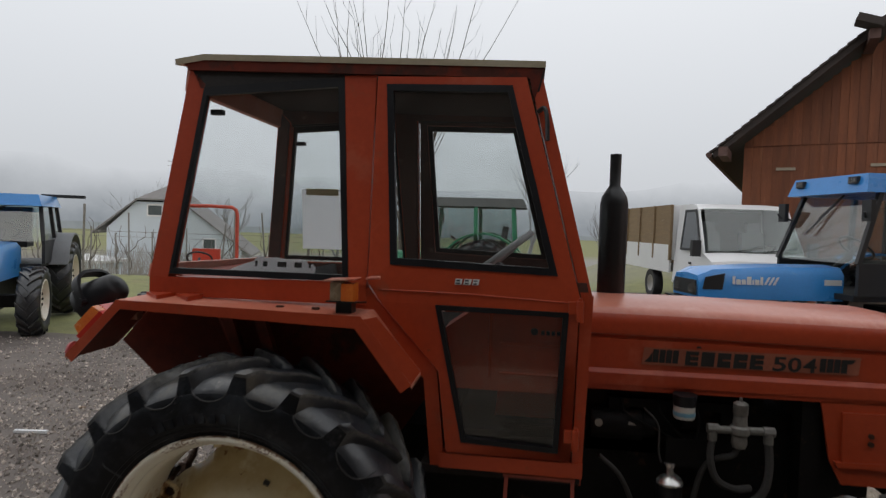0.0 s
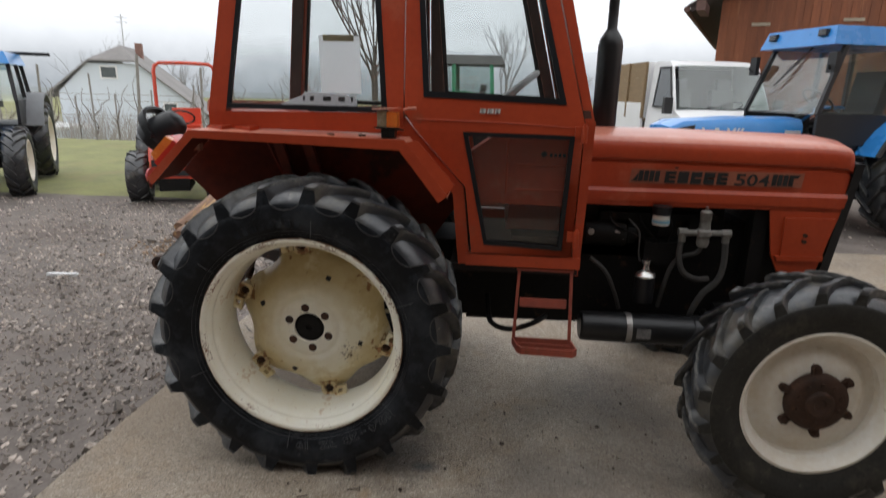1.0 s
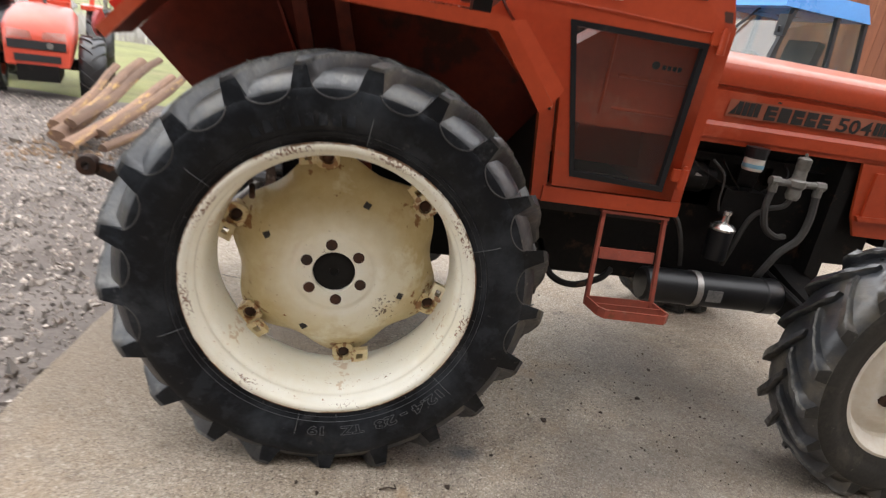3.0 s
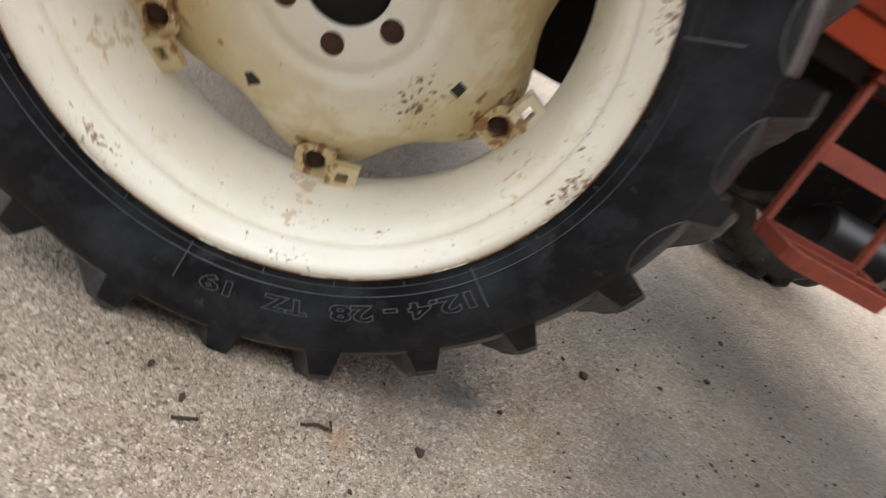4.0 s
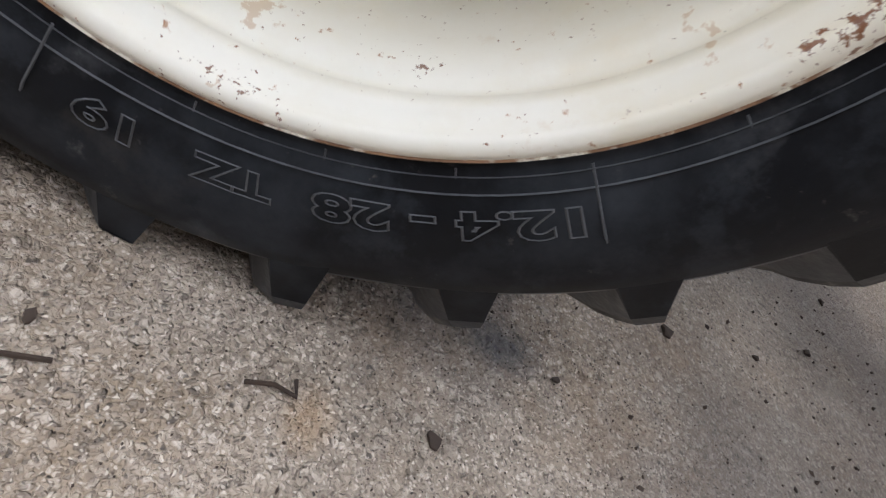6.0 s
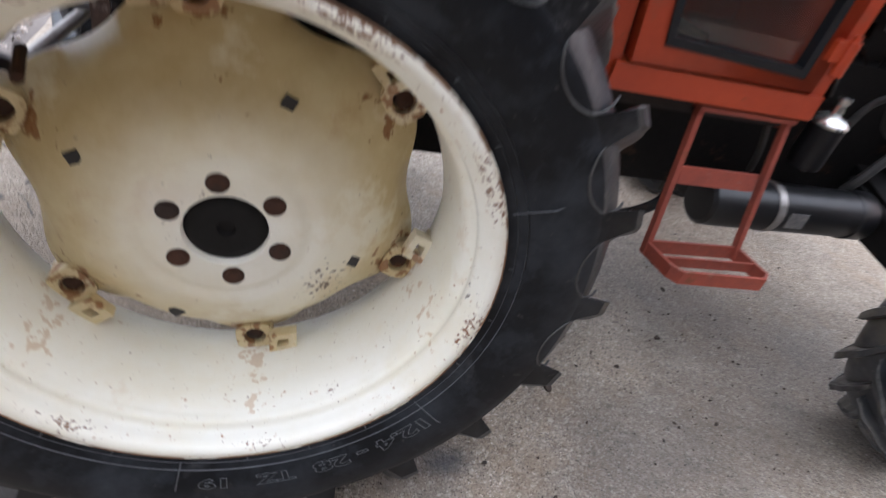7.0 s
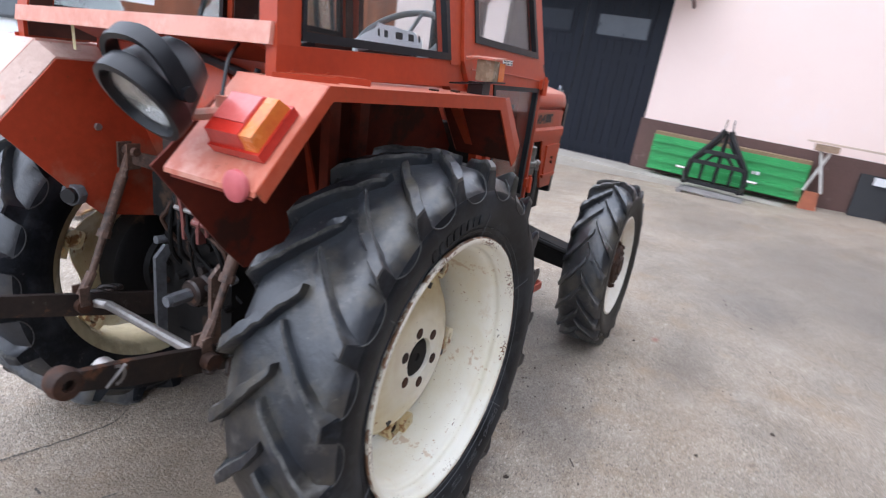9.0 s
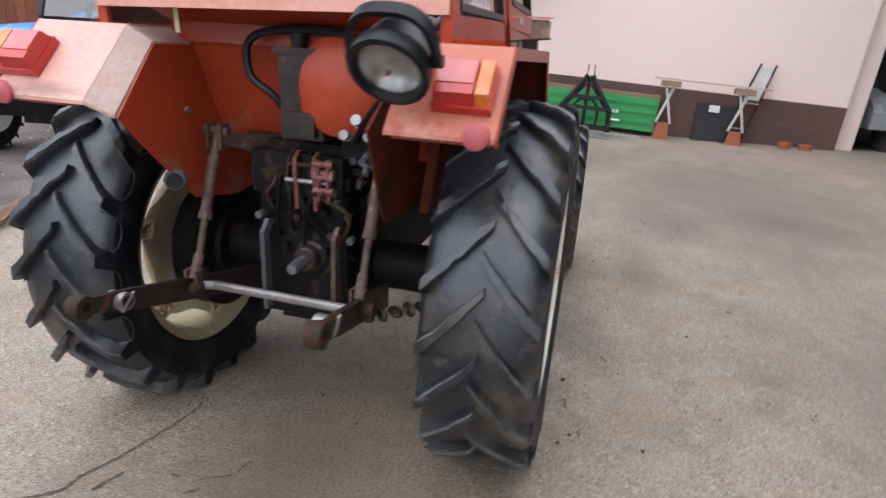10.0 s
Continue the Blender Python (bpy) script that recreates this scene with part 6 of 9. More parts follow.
    slab(b, [V(0.262, s * 0.665, 1.362), V(0.352, s * 0.665, 1.362), V(0.352, s * 0.52, 1.345), V(0.262, s * 0.52, 1.345)], (0, 0, 0.005))
    box(b, (0.307, s * 0.60, 1.342), (0.05, 0.05, 0.036))
    part("lamp_bracket", bevel(b, 0.003, 1), M["black_paint"], tractor)
    b = B()
    box(b, (0.290, s * 0.630, 1.394), (0.034, 0.058, 0.060))
    part("marker_front", bevel(b, 0.006), M["marker_glass"], tractor, "browned marker lens")
    b = B()
    box(b, (0.327, s * 0.630, 1.392), (0.038, 0.060, 0.056))
    part("marker_amber", bevel(b, 0.006), M["lamp_amber"], tractor, "amber marker lens")
    b = B()
    slab(b, [V(0.255, s * 0.668, 1.426), V(0.350, s * 0.668, 1.432), V(0.350, s * 0.585, 1.432), V(0.255, s * 0.585, 1.426)], (0, 0, 0.004))
    part("lamp_cap", b, M["orange_dusty"], tractor)
    # wedge brackets that carry the cab
    for x in (-0.44, -0.33):
        b = B()
        slab(b, [V(x, s * 0.505, 1.325), V(x + 0.07, s * 0.505, 1.325), V(x + 0.06, s * 0.505, 1.352)], (0, s * 0.006, 0))
        slab(b, [V(x, s * 0.505, 1.325), V(x + 0.10, s * 0.60, 1.327), V(x + 0.10, s * 0.505, 1.327)], (0, 0, 0.02))
        part("cab_bracket", b, M["orange"], tractor)
    for x in (-0.22, 0.08, 0.20):
        b = B()
        cyl(b, (x, s * 0.58, 1.321), (x, s * 0.58, 1.331), 0.014, n=6)
        part("guard_bolt", b, M["rusty"], tractor)

# rear wall between the guards
for nm, pts, th in (("rear_wall", [V(-0.12, -0.37, 0.98), V(-0.12, 0.37, 0.98), V(-0.256, 0.40, 1.30), V(-0.256, -0.40, 1.30)], (0.008, 0, 0)),
                    ("wall_strip", [V(-0.268, -0.40, 1.296), V(-0.268, 0.40, 1.296), V(-0.268, 0.40, 1.352), V(-0.268, -0.40, 1.352)], (0.008, 0, 0)),
                    ("wall_ledge", [V(-0.264, -0.40, 1.352), V(-0.264, 0.40, 1.352), V(-0.41, 0.40, 1.402), V(-0.41, -0.40, 1.402)], (0.006, 0, 0.006))):
    part(nm, slab(B(), pts, th), M["orange_grimy"], tractor, "stained orange sheet wall under the rear window" if nm == "rear_wall" else "")
b = B()
slab(b, [V(-0.402, 0.268, 1.32), V(-0.402, 0.282, 1.32), V(-0.404, 0.284, 1.395), V(-0.404, 0.270, 1.395)], (-0.001, 0, 0))
part("ribbon", b, M["tape"], tractor, "pale yellow strip of tape hanging down")
b = B()
lathe(b, [(0.0, -0.05), (0.09, -0.045), (0.135, -0.02), (0.14, 0.03), (0.0, 0.03)], 32, (0, 0, 0), "x")
mapped(b, lambda p: V(-0.30 + p.x, -0.16 + p.y * 0.95, 1.20 + p.z))
part("rear_tank_end", b, M["orange"], tractor, "rounded orange tank end")

# ---- bonnet ----
def bonnet_section(x, w, zt, zb, crown):
    pts = []
    for j in range(9):
        u = j / 8 * 2 - 1
        pts.append((x, u * (w - 0.045), zt + crown * (1 - abs(u) ** 2.5)))
    edge = [(w + 0.003, zb), (w + 0.002, zt - 0.112), (w - 0.007, zt - 0.106), (w - 0.007, zt - 0.098), (w + 0.008, zt - 0.094), (w + 0.010, zt - 0.082), (w + 0.008, zt - 0.050), (w - 0.001, zt - 0.022), (w - 0.020, zt - 0.006)]
    return [(x, -a, z) for a, z in edge] + pts + [(x, a, z) for a, z in edge[::-1]]


b = B()
secs = [bonnet_section(1.085, 0.232, 1.335, 1.095, 0.022), bonnet_section(1.5, 0.232, 1.333, 1.096, 0.026), bonnet_section(2.10, 0.231, 1.325, 1.100, 0.024),
        bonnet_section(2.165, 0.229, 1.320, 1.100, 0.018), bonnet_section(2.188, 0.222, 1.308, 1.100, 0.012), bonnet_section(2.198, 0.212, 1.288, 1.102, 0.006)]
loft(b, secs, cap=True)
b.normal_update()
bmesh.ops.recalc_face_normals(b, faces=b.faces[:])
# upward faces take the sheen-paled orange
for f in b.faces:
    f.material_index = 1 if f.normal.z > 0.62 and f.calc_center_median().z > 1.26 else 0
bonnet = part("bonnet", b, M["orange"], tractor, "orange bonnet, its top painted pinker for sky sheen", smooth=38)
bonnet.data.materials.append(M["bonnet_top"])
for s in (-1, 1):
    b = B()
    # pressed ridge and band above the engine bay
    slab(b, [V(1.085, s * 0.247, 1.102), V(2.180, s * 0.247, 1.106), V(2.182, s * 0.236, 1.120), V(1.085, s * 0.236, 1.116)], (0, -s * 0.02, 0))
    slab(b, [V(1.085, s * 0.247, 1.060), V(2.172, s * 0.247, 1.064), V(2.180, s * 0.247, 1.106), V(1.085, s * 0.247, 1.102)], (0, -s * 0.014, 0))
    part("bonnet_ridge", bevel(b, 0.003, 1), M["orange"], bonnet)
    b = B()
    slab(b, [V(1.085, s * 0.240, 1.040), V(2.165, s * 0.240, 1.046), V(2.170, s * 0.240, 1.064), V(1.085, s * 0.240, 1.060)], (0, -s * 0.012, 0))
    part("bonnet_side", bevel(b, 0.003, 1), M["orange"], bonnet)
    b = B()
    slab(b, [V(1.880, s * 0.240, 1.048), V(2.168, s * 0.240, 1.050), V(2.105, s * 0.240, 0.765), V(1.955, s * 0.240, 0.765), V(1.915, s * 0.240, 0.845)], (0, -s * 0.012, 0))
    slab(b, [V(1.945, s * 0.250, 1.015), V(2.150, s * 0.250, 1.018), V(2.120, s * 0.250, 0.850), V(1.950, s * 0.250, 0.842)], (0, -s * 0.012, 0))
    slab(b, [V(1.925, s * 0.256, 0.846), V(2.125, s * 0.256, 0.852), V(2.120, s * 0.256, 0.832), V(1.935, s * 0.256, 0.826)], (0, -s * 0.02, 0))
    part("front_side_panel", bevel(b, 0.005, 2), M["orange"], tractor, "orange pressed side panel of the nose")
    for z in (0.915, 0.942):
        b = B()
        cyl(b, (2.035, s * 0.248, z), (2.035, s * 0.258, z), 0.009, n=10)
        part("panel_screw", b, M["rusty"], tractor)
    # stripes and name
    b = B()
    slab(b, [V(1.282, s * 0.2405, 1.138), V(1.990, s * 0.2405, 1.142), V(1.998, s * 0.2375, 1.203), V(1.290, s * 0.2375, 1.198)], (0, s * 0.0, 0.0005))
    part("decal_ground", b, M["decal_bg"], bonnet, "darker band behind the lettering", smooth=0)
    for x0, sg in ((1.318, 1), (1.866, -1)):
        b = B()
        for k in range(4):
            xx = x0 + k * 0.0225
            slab(b, [V(xx, s * 0.2425, 1.148), V(xx + 0.0190, s * 0.2425, 1.148), V(xx + 0.0230, s * 0.2405, 1.194), V(xx + 0.004, s * 0.2405, 1.194)], (0, -s * 0.001, 0))
        if sg > 0:
            slab(b, [V(1.290, s * 0.2425, 1.148), V(1.316, s * 0.2425, 1.148), V(1.319, s * 0.2408, 1.185), V(1.306, s * 0.2420, 1.164)], (0, -s * 0.001, 0))
        else:
            slab(b, [V(1.955, s * 0.2412, 1.180), V(1.970, s * 0.2412, 1.181), V(1.982, s * 0.2405, 1.195), V(1.957, s * 0.2405, 1.194)], (0, -s * 0.001, 0))
        part("decal_stripes", b, M["decal"], bonnet, smooth=0)
    def on_side(p):
        if s < 0:
            return (1.428 + p.x + p.y * 0.08, -(0.2420 - p.y * 0.03) - p.z, 1.144 + p.y * 0.93)
        return (1.853 - p.x - p.y * 0.08, (0.2420 - p.y * 0.03) + p.z, 1.147 + p.y * 0.93)

    # the maker's name as five plain slotted blocks, then the number
    for k, slots in enumerate((2, 0, 1, 1, 2)):
        b, x0 = B(), k * 0.0535
        h = (0.0535 - 0.006 * slots) / (slots + 1)
        for j in range(slots + 1):
            z0 = j * (h + 0.006)
            box(b, (x0 + 0.0215, z0 + h / 2, 0.0), (0.043, h, 0.0016))
            if j < slots:
                box(b, (x0 + 0.008, z0 + h + 0.003, 0.0), (0.016, 0.006, 0.0016))
        part("name_block", mapped(b, on_side), M["decal"], bonnet, smooth=0)
    for k, digit in enumerate("504"):
        bm = words(digit, 0.074, 0.0008, 0.0012)
        wmax, xmin = max(v.co.x for v in bm.verts), min(v.co.x for v in bm.verts)
        mapped(bm, lambda p: ((p.x - xmin) * 0.043 / (wmax - xmin) + 0.288 + k * 0.0485, p.y, p.z))
        part("number_lettering", mapped(bm, on_side), M["decal"], bonnet, "black model number digit", smooth=0)
    b = B()
    slab(b, [V(1.4655, s * 0.2396, 1.205), V(1.483, s * 0.2396, 1.205), V(1.481, s * 0.2396, 1.212), V(1.4675, s * 0.2396, 1.212)], (0, -s * 0.001, 0))
    part("letter_mark", b, M["decal"], bonnet, smooth=0)
# grille at the nose
b = B()
slab(b, [V(2.196, -0.235, 1.25), V(2.196, 0.235, 1.25), V(2.12, 0.235, 0.72), V(2.12, -0.235, 0.72)], (0.035, 0, 0))
part("nose_grille", bevel(b, 0.008), M["black_paint"], tractor, "black nose grille")

# ---- exhaust ----
b = B()
lathe(b, [(0.0, 1.330), (0.052, 1.330), (0.055, 1.345), (0.056, 1.715), (0.050, 1.745), (0.034, 1.772), (0.022, 1.79), (0.0225, 1.918), (0.018, 1.918), (0.018, 1.78), (0.0, 1.78)], 28, (1.213, 0.10, 0), "z")
part("exhaust", b, M["black_paint"], tractor, "black upright exhaust silencer")

# ---- engine, gearbox, axles ----
# radiator and its cowl are added filler blocks that keep the bay dark
for nm, c, sz, lab in (("gearbox", (0.35, 0, 0.66), (0.95, 0.36, 0.36), "oily black gearbox"), ("rear_axle_case", (-0.10, 0, 0.66), (0.26, 0.30, 0.44), ""), ("bell_housing", (1.15, 0, 0.66), (0.70, 0.30, 0.40), ""),
                       ("engine_block", (1.62, 0, 0.72), (0.42, 0.28, 0.50), "oily black engine block"), ("cylinder_head", (1.42, 0.0, 0.92), (0.62, 0.30, 0.26), ""), ("radiator_cowl", (1.86, 0.0, 0.84), (0.06, 0.44, 0.52), ""),
                       ("radiator", (1.95, 0.0, 0.86), (0.22, 0.40, 0.46), "black block added to fill the dark space behind the nose panels"), ("fuel_pump", (1.46, -0.19, 0.83), (0.16, 0.09, 0.10), ""), ("injector_rail", (1.44, -0.165, 0.985), (0.5, 0.05, 0.03), "")):
    part(nm, bevel(box(B(), c, sz), 0.025, 2), M["black_iron"], tractor, lab)
b = B()
cyl(b, (0, -0.58, HUB_Z), (0, 0.58, HUB_Z), 0.085, n=20)
part("rear_axle_tube", b, M["black_iron"], tractor)
for s_ in (-1, 1):
    b = B()
    dr = 0.15 if s_ < 0 else 0.245
    lathe(b, [(0.0, 0.385), (dr * 0.55, 0.385), (dr * 0.6, 0.40), (dr * 0.94, 0.405), (dr, 0.415), (dr, 0.50), (0.11, 0.52), (0.10, 0.58), (0.0, 0.58)], 40, (0, 0, HUB_Z), "y")
    mapped(b, lambda p: V(p.x, s_ * p.y, p.z))
    part("hub_drum", b, M["black_iron"], tractor)
for k in range(4):
    part("injector", bevel(box(B(), (1.22 + k * 0.13, -0.15, 0.95), (0.07, 0.07, 0.10)), 0.012, 2), M["black_iron"], tractor)
    b = B()
    tube(b, curve_points([(1.22 + k * 0.13, -0.18, 1.0), (1.25 + k * 0.12, -0.225, 0.95), (1.40 + k * 0.04, -0.23, 0.88)]), 0.004, 6)
    part("fuel_line", b, M["black_iron"], tractor)
b = B()
lathe(b, [(0.0, 1.12), (0.052, 1.121), (0.056, 1.13), (0.056, 1.30), (0.044, 1.31), (0.042, 1.345), (0.0, 1.346)], 22, (0, -0.175, 0.90), "x")
part("starter_motor", b, M["black_iron"], tractor)
b = B()
cyl(b, (1.145, -0.226, 0.915), (1.145, -0.231, 0.915), 0.014, n=12)
box(b, (1.27, -0.226, 0.905), (0.05, 0.006, 0.022), (0, 25, 0))
part("starter_motor_plate", b, M["steel"], tractor)
# filters and the brake valve with its hoses
b = B()
lathe(b, [(0.0, 0.968), (0.034, 0.968), (0.036, 0.972), (0.036, 1.012), (0.0, 1.012)], 24, (1.425, -0.275, 0), "z")
part("filter_body", b, M["light_clear"], tractor, "white oil filter canister")
b = B()
lathe(b, [(0.0365, 0.978), (0.0368, 0.978), (0.0368, 0.992), (0.0365, 0.992)], 24, (1.425, -0.275, 0), "z", close=True)
part("filter_band", b, surf("blue_label", (0.2, 0.42, 0.55), rough=0.4), tractor)
b = B()
part("filter_head", lathe(B(), [(0.0, 1.012), (0.038, 1.012), (0.040, 1.05), (0.0, 1.05)], 24, (1.425, -0.275, 0), "z"), M["seal"], tractor)
lathe(b, [(0.0, 0.62), (0.040, 0.622), (0.043, 0.632), (0.043, 0.735), (0.0, 0.735)], 24, (1.385, -0.28, 0), "z")
part("filter_black", b, M["seal"], tractor)
b = B()
lathe(b, [(0.0, 0.735), (0.046, 0.737), (0.048, 0.745), (0.040, 0.757), (0.016, 0.768), (0.012, 0.79), (0.017, 0.795), (0.017, 0.808), (0.0, 0.812)], 24, (1.385, -0.28, 0), "z")
part("breather_cup", b, M["chrome"], tractor, "bright metal breather cup")
b = B()
lathe(b, [(0.0, 0.885), (0.020, 0.885), (0.026, 0.90), (0.024, 0.925), (0.032, 0.935), (0.032, 0.955), (0.024, 0.962), (0.021, 0.995), (0.024, 1.0), (0.024, 1.035), (0.018, 1.04), (0.006, 1.043), (0.005, 1.056), (0.0, 1.056)], 20, (1.602, -0.295, 0), "z")
cyl(b, (1.52, -0.295, 0.942), (1.685, -0.295, 0.945), 0.013, n=10)
for x in (1.515, 1.695):
    cyl(b, (x, -0.295, 0.948), (x, -0.295, 0.905), 0.016, n=10)
    cyl(b, (x - 0.018, -0.295, 0.945), (x + 0.018, -0.295, 0.945), 0.017, n=8)
part("brake_valve", b, surf("dull_cast_alloy", (0.25, 0.24, 0.22), (0.13, 0.125, 0.11), rough=0.5, metal=0.4, big=12, fine=60), tractor, "dull grey trailer brake valve")
hose_mat = surf("perished_grey_hose", (0.055, 0.052, 0.048), (0.03, 0.029, 0.028), rough=0.65, big=15, fine=80)
for pts, r in (([(1.515, -0.295, 0.91), (1.510, -0.30, 0.84), (1.535, -0.30, 0.77), (1.60, -0.28, 0.735), (1.66, -0.25, 0.73)], 0.0125),
               ([(1.695, -0.295, 0.91), (1.70, -0.30, 0.82), (1.685, -0.30, 0.74), (1.635, -0.29, 0.675), (1.605, -0.28, 0.60), (1.60, -0.26, 0.55)], 0.014),
               ([(1.602, -0.295, 0.89), (1.585, -0.29, 0.855), (1.535, -0.27, 0.83), (1.50, -0.25, 0.78), (1.475, -0.24, 0.66), (1.47, -0.22, 0.58)], 0.010),
               ([(1.30, -0.23, 0.98), (1.345, -0.255, 0.93), (1.35, -0.26, 0.84), (1.36, -0.26, 0.80)], 0.004),
               ([(1.15, -0.24, 0.80), (1.22, -0.25, 0.74), (1.27, -0.24, 0.64), (1.30, -0.22, 0.56)], 0.009)):
    part("hose", tube(B(), curve_points(pts), r, 8), hose_mat, tractor)
# air tank along the side with its clamps
b = B()
lathe(b, [(0.0, 1.115), (0.055, 1.116), (0.064, 1.125), (0.066, 1.15), (0.066, 1.60), (0.070, 1.605), (0.070, 1.66), (0.060, 1.675), (0.0, 1.678)], 32, (0, -0.30, 0.50), "x")
part("air_tank", b, M["black_paint"], tractor, "black air tank lying along the side")
for x in (1.325, 1.625):
    b = B()
    lathe(b, [(0.0665, x - 0.012), (0.069, x - 0.012), (0.069, x + 0.012), (0.0665, x + 0.012)], 32, (0, -0.30, 0.50), "x", close=True)
    part("tank_strap", b, M["steel"], tractor)
b = B()
box(b, (1.385, -0.366, 0.50), (0.06, 0.003, 0.045))
part("tank_label", b, surf("worn_grey_label", (0.2, 0.19, 0.18), (0.08, 0.08, 0.08), rough=0.6, big=30, fine=90), tractor)
# front axle, drive shaft, steering bar
b = B()
for s in (-1, 1):
    loft(b, [[(1.80 + dx * 0.06, s * y, z0 + dz * h) for dx, dz in ((-1, -1), (1, -1), (1, 1), (-1, 1))] for y, z0, h in ((0.08, 0.50, 0.10), (0.30, 0.48, 0.065), (0.56, 0.44, 0.055), (0.64, 0.44, 0.08))])
    cyl(b, (1.86, s * 0.60, 0.33), (1.86, s * 0.60, 0.55), 0.055, n=14)
    cyl(b, (1.86, s * 0.58, 0.438), (1.886, s * 0.75, 0.438), 0.08, n=18)
box(b, (1.82, 0, 0.50), (0.30, 0.26, 0.24))
bevel(b, 0.008, 1)
part("front_axle", b, M["black_iron"], tractor, "black cast front drive axle")
b = B()
tube(b, [(1.68, -0.20, 0.56), (1.70, -0.57, 0.49)], 0.016, 8)
tube(b, [(1.68, 0.20, 0.56), (1.70, 0.57, 0.49)], 0.016, 8)
cyl(b, (0.6, 0.0, 0.44), (1.7, 0.0, 0.46), 0.045, n=14)
box(b, (1.42, -0.05, 0.435), (0.34, 0.26, 0.09), taper=(1.1, 1.1))
part("steering_bar", b, M["black_iron"], tractor)
b = B()
tube(b, curve_points([(0.70, -0.30, 0.62), (0.72, -0.42, 0.545), (0.80, -0.44, 0.52), (0.90, -0.42, 0.545), (0.96, -0.36, 0.56)]), 0.012, 8)
part("lever_rod", b, M["black_iron"], tractor)

# ---- access step ----
step = B()
for x, x1 in ((0.815, 0.806), (1.020, 1.022)):
    slab(step, [V(x + (0.006 if x < 0.9 else 0.010), -0.478, 0.82), V(x + (0.018 if x < 0.9 else 0.022), -0.478, 0.82), V(x1 + (0.014 if x < 0.9 else 0.024), -0.548, 0.505), V(x1 + (0.002 if x < 0.9 else 0.012), -0.548, 0.505)], (0, -0.016, 0))
slab(step, [V(0.815, -0.476, 0.812), V(1.044, -0.476, 0.812), V(1.044, -0.476, 0.802), V(0.815, -0.476, 0.802)], (0, -0.03, 0))
stp = part("access_step", step, M["step_red"], tractor, "rusty red two-tread access step", smooth=0)
b = B()
slab(b, [V(0.833, -0.510, 0.690), V(1.022, -0.510, 0.690), V(1.022, -0.518, 0.655), V(0.833, -0.518, 0.655)], (0, -0.006, 0))
part("upper_tread", bevel(b, 0.002, 1), M["step_red"], stp)
b = B()
ring_plate(b, [(0.842, -0.652, 0.532), (1.040, -0.660, 0.532), (1.060, -0.640, 0.532), (1.046, -0.548, 0.532), (0.808, -0.548, 0.532), (0.825, -0.632, 0.532)],
           [(0.847, -0.646, 0.532), (1.037, -0.654, 0.532), (1.054, -0.637, 0.532), (1.040, -0.554, 0.532), (0.814, -0.554, 0.532), (0.831, -0.629, 0.532)], (0, 0, -0.030))
slab(b, [V(0.823, -0.600, 0.531), V(1.046, -0.604, 0.531), V(1.046, -0.609, 0.531), V(0.823, -0.605, 0.531)], (0, 0, -0.022))
part("lower_tread", b, M["step_red"], stp, smooth=0)

# ---- three-point linkage and hitch ----
def bar(name, pts, r, mat="rusty", n=10, label=""):
    return part(name, tube(B(), [V(*p) for p in pts], r, n), M[mat], tractor, label)


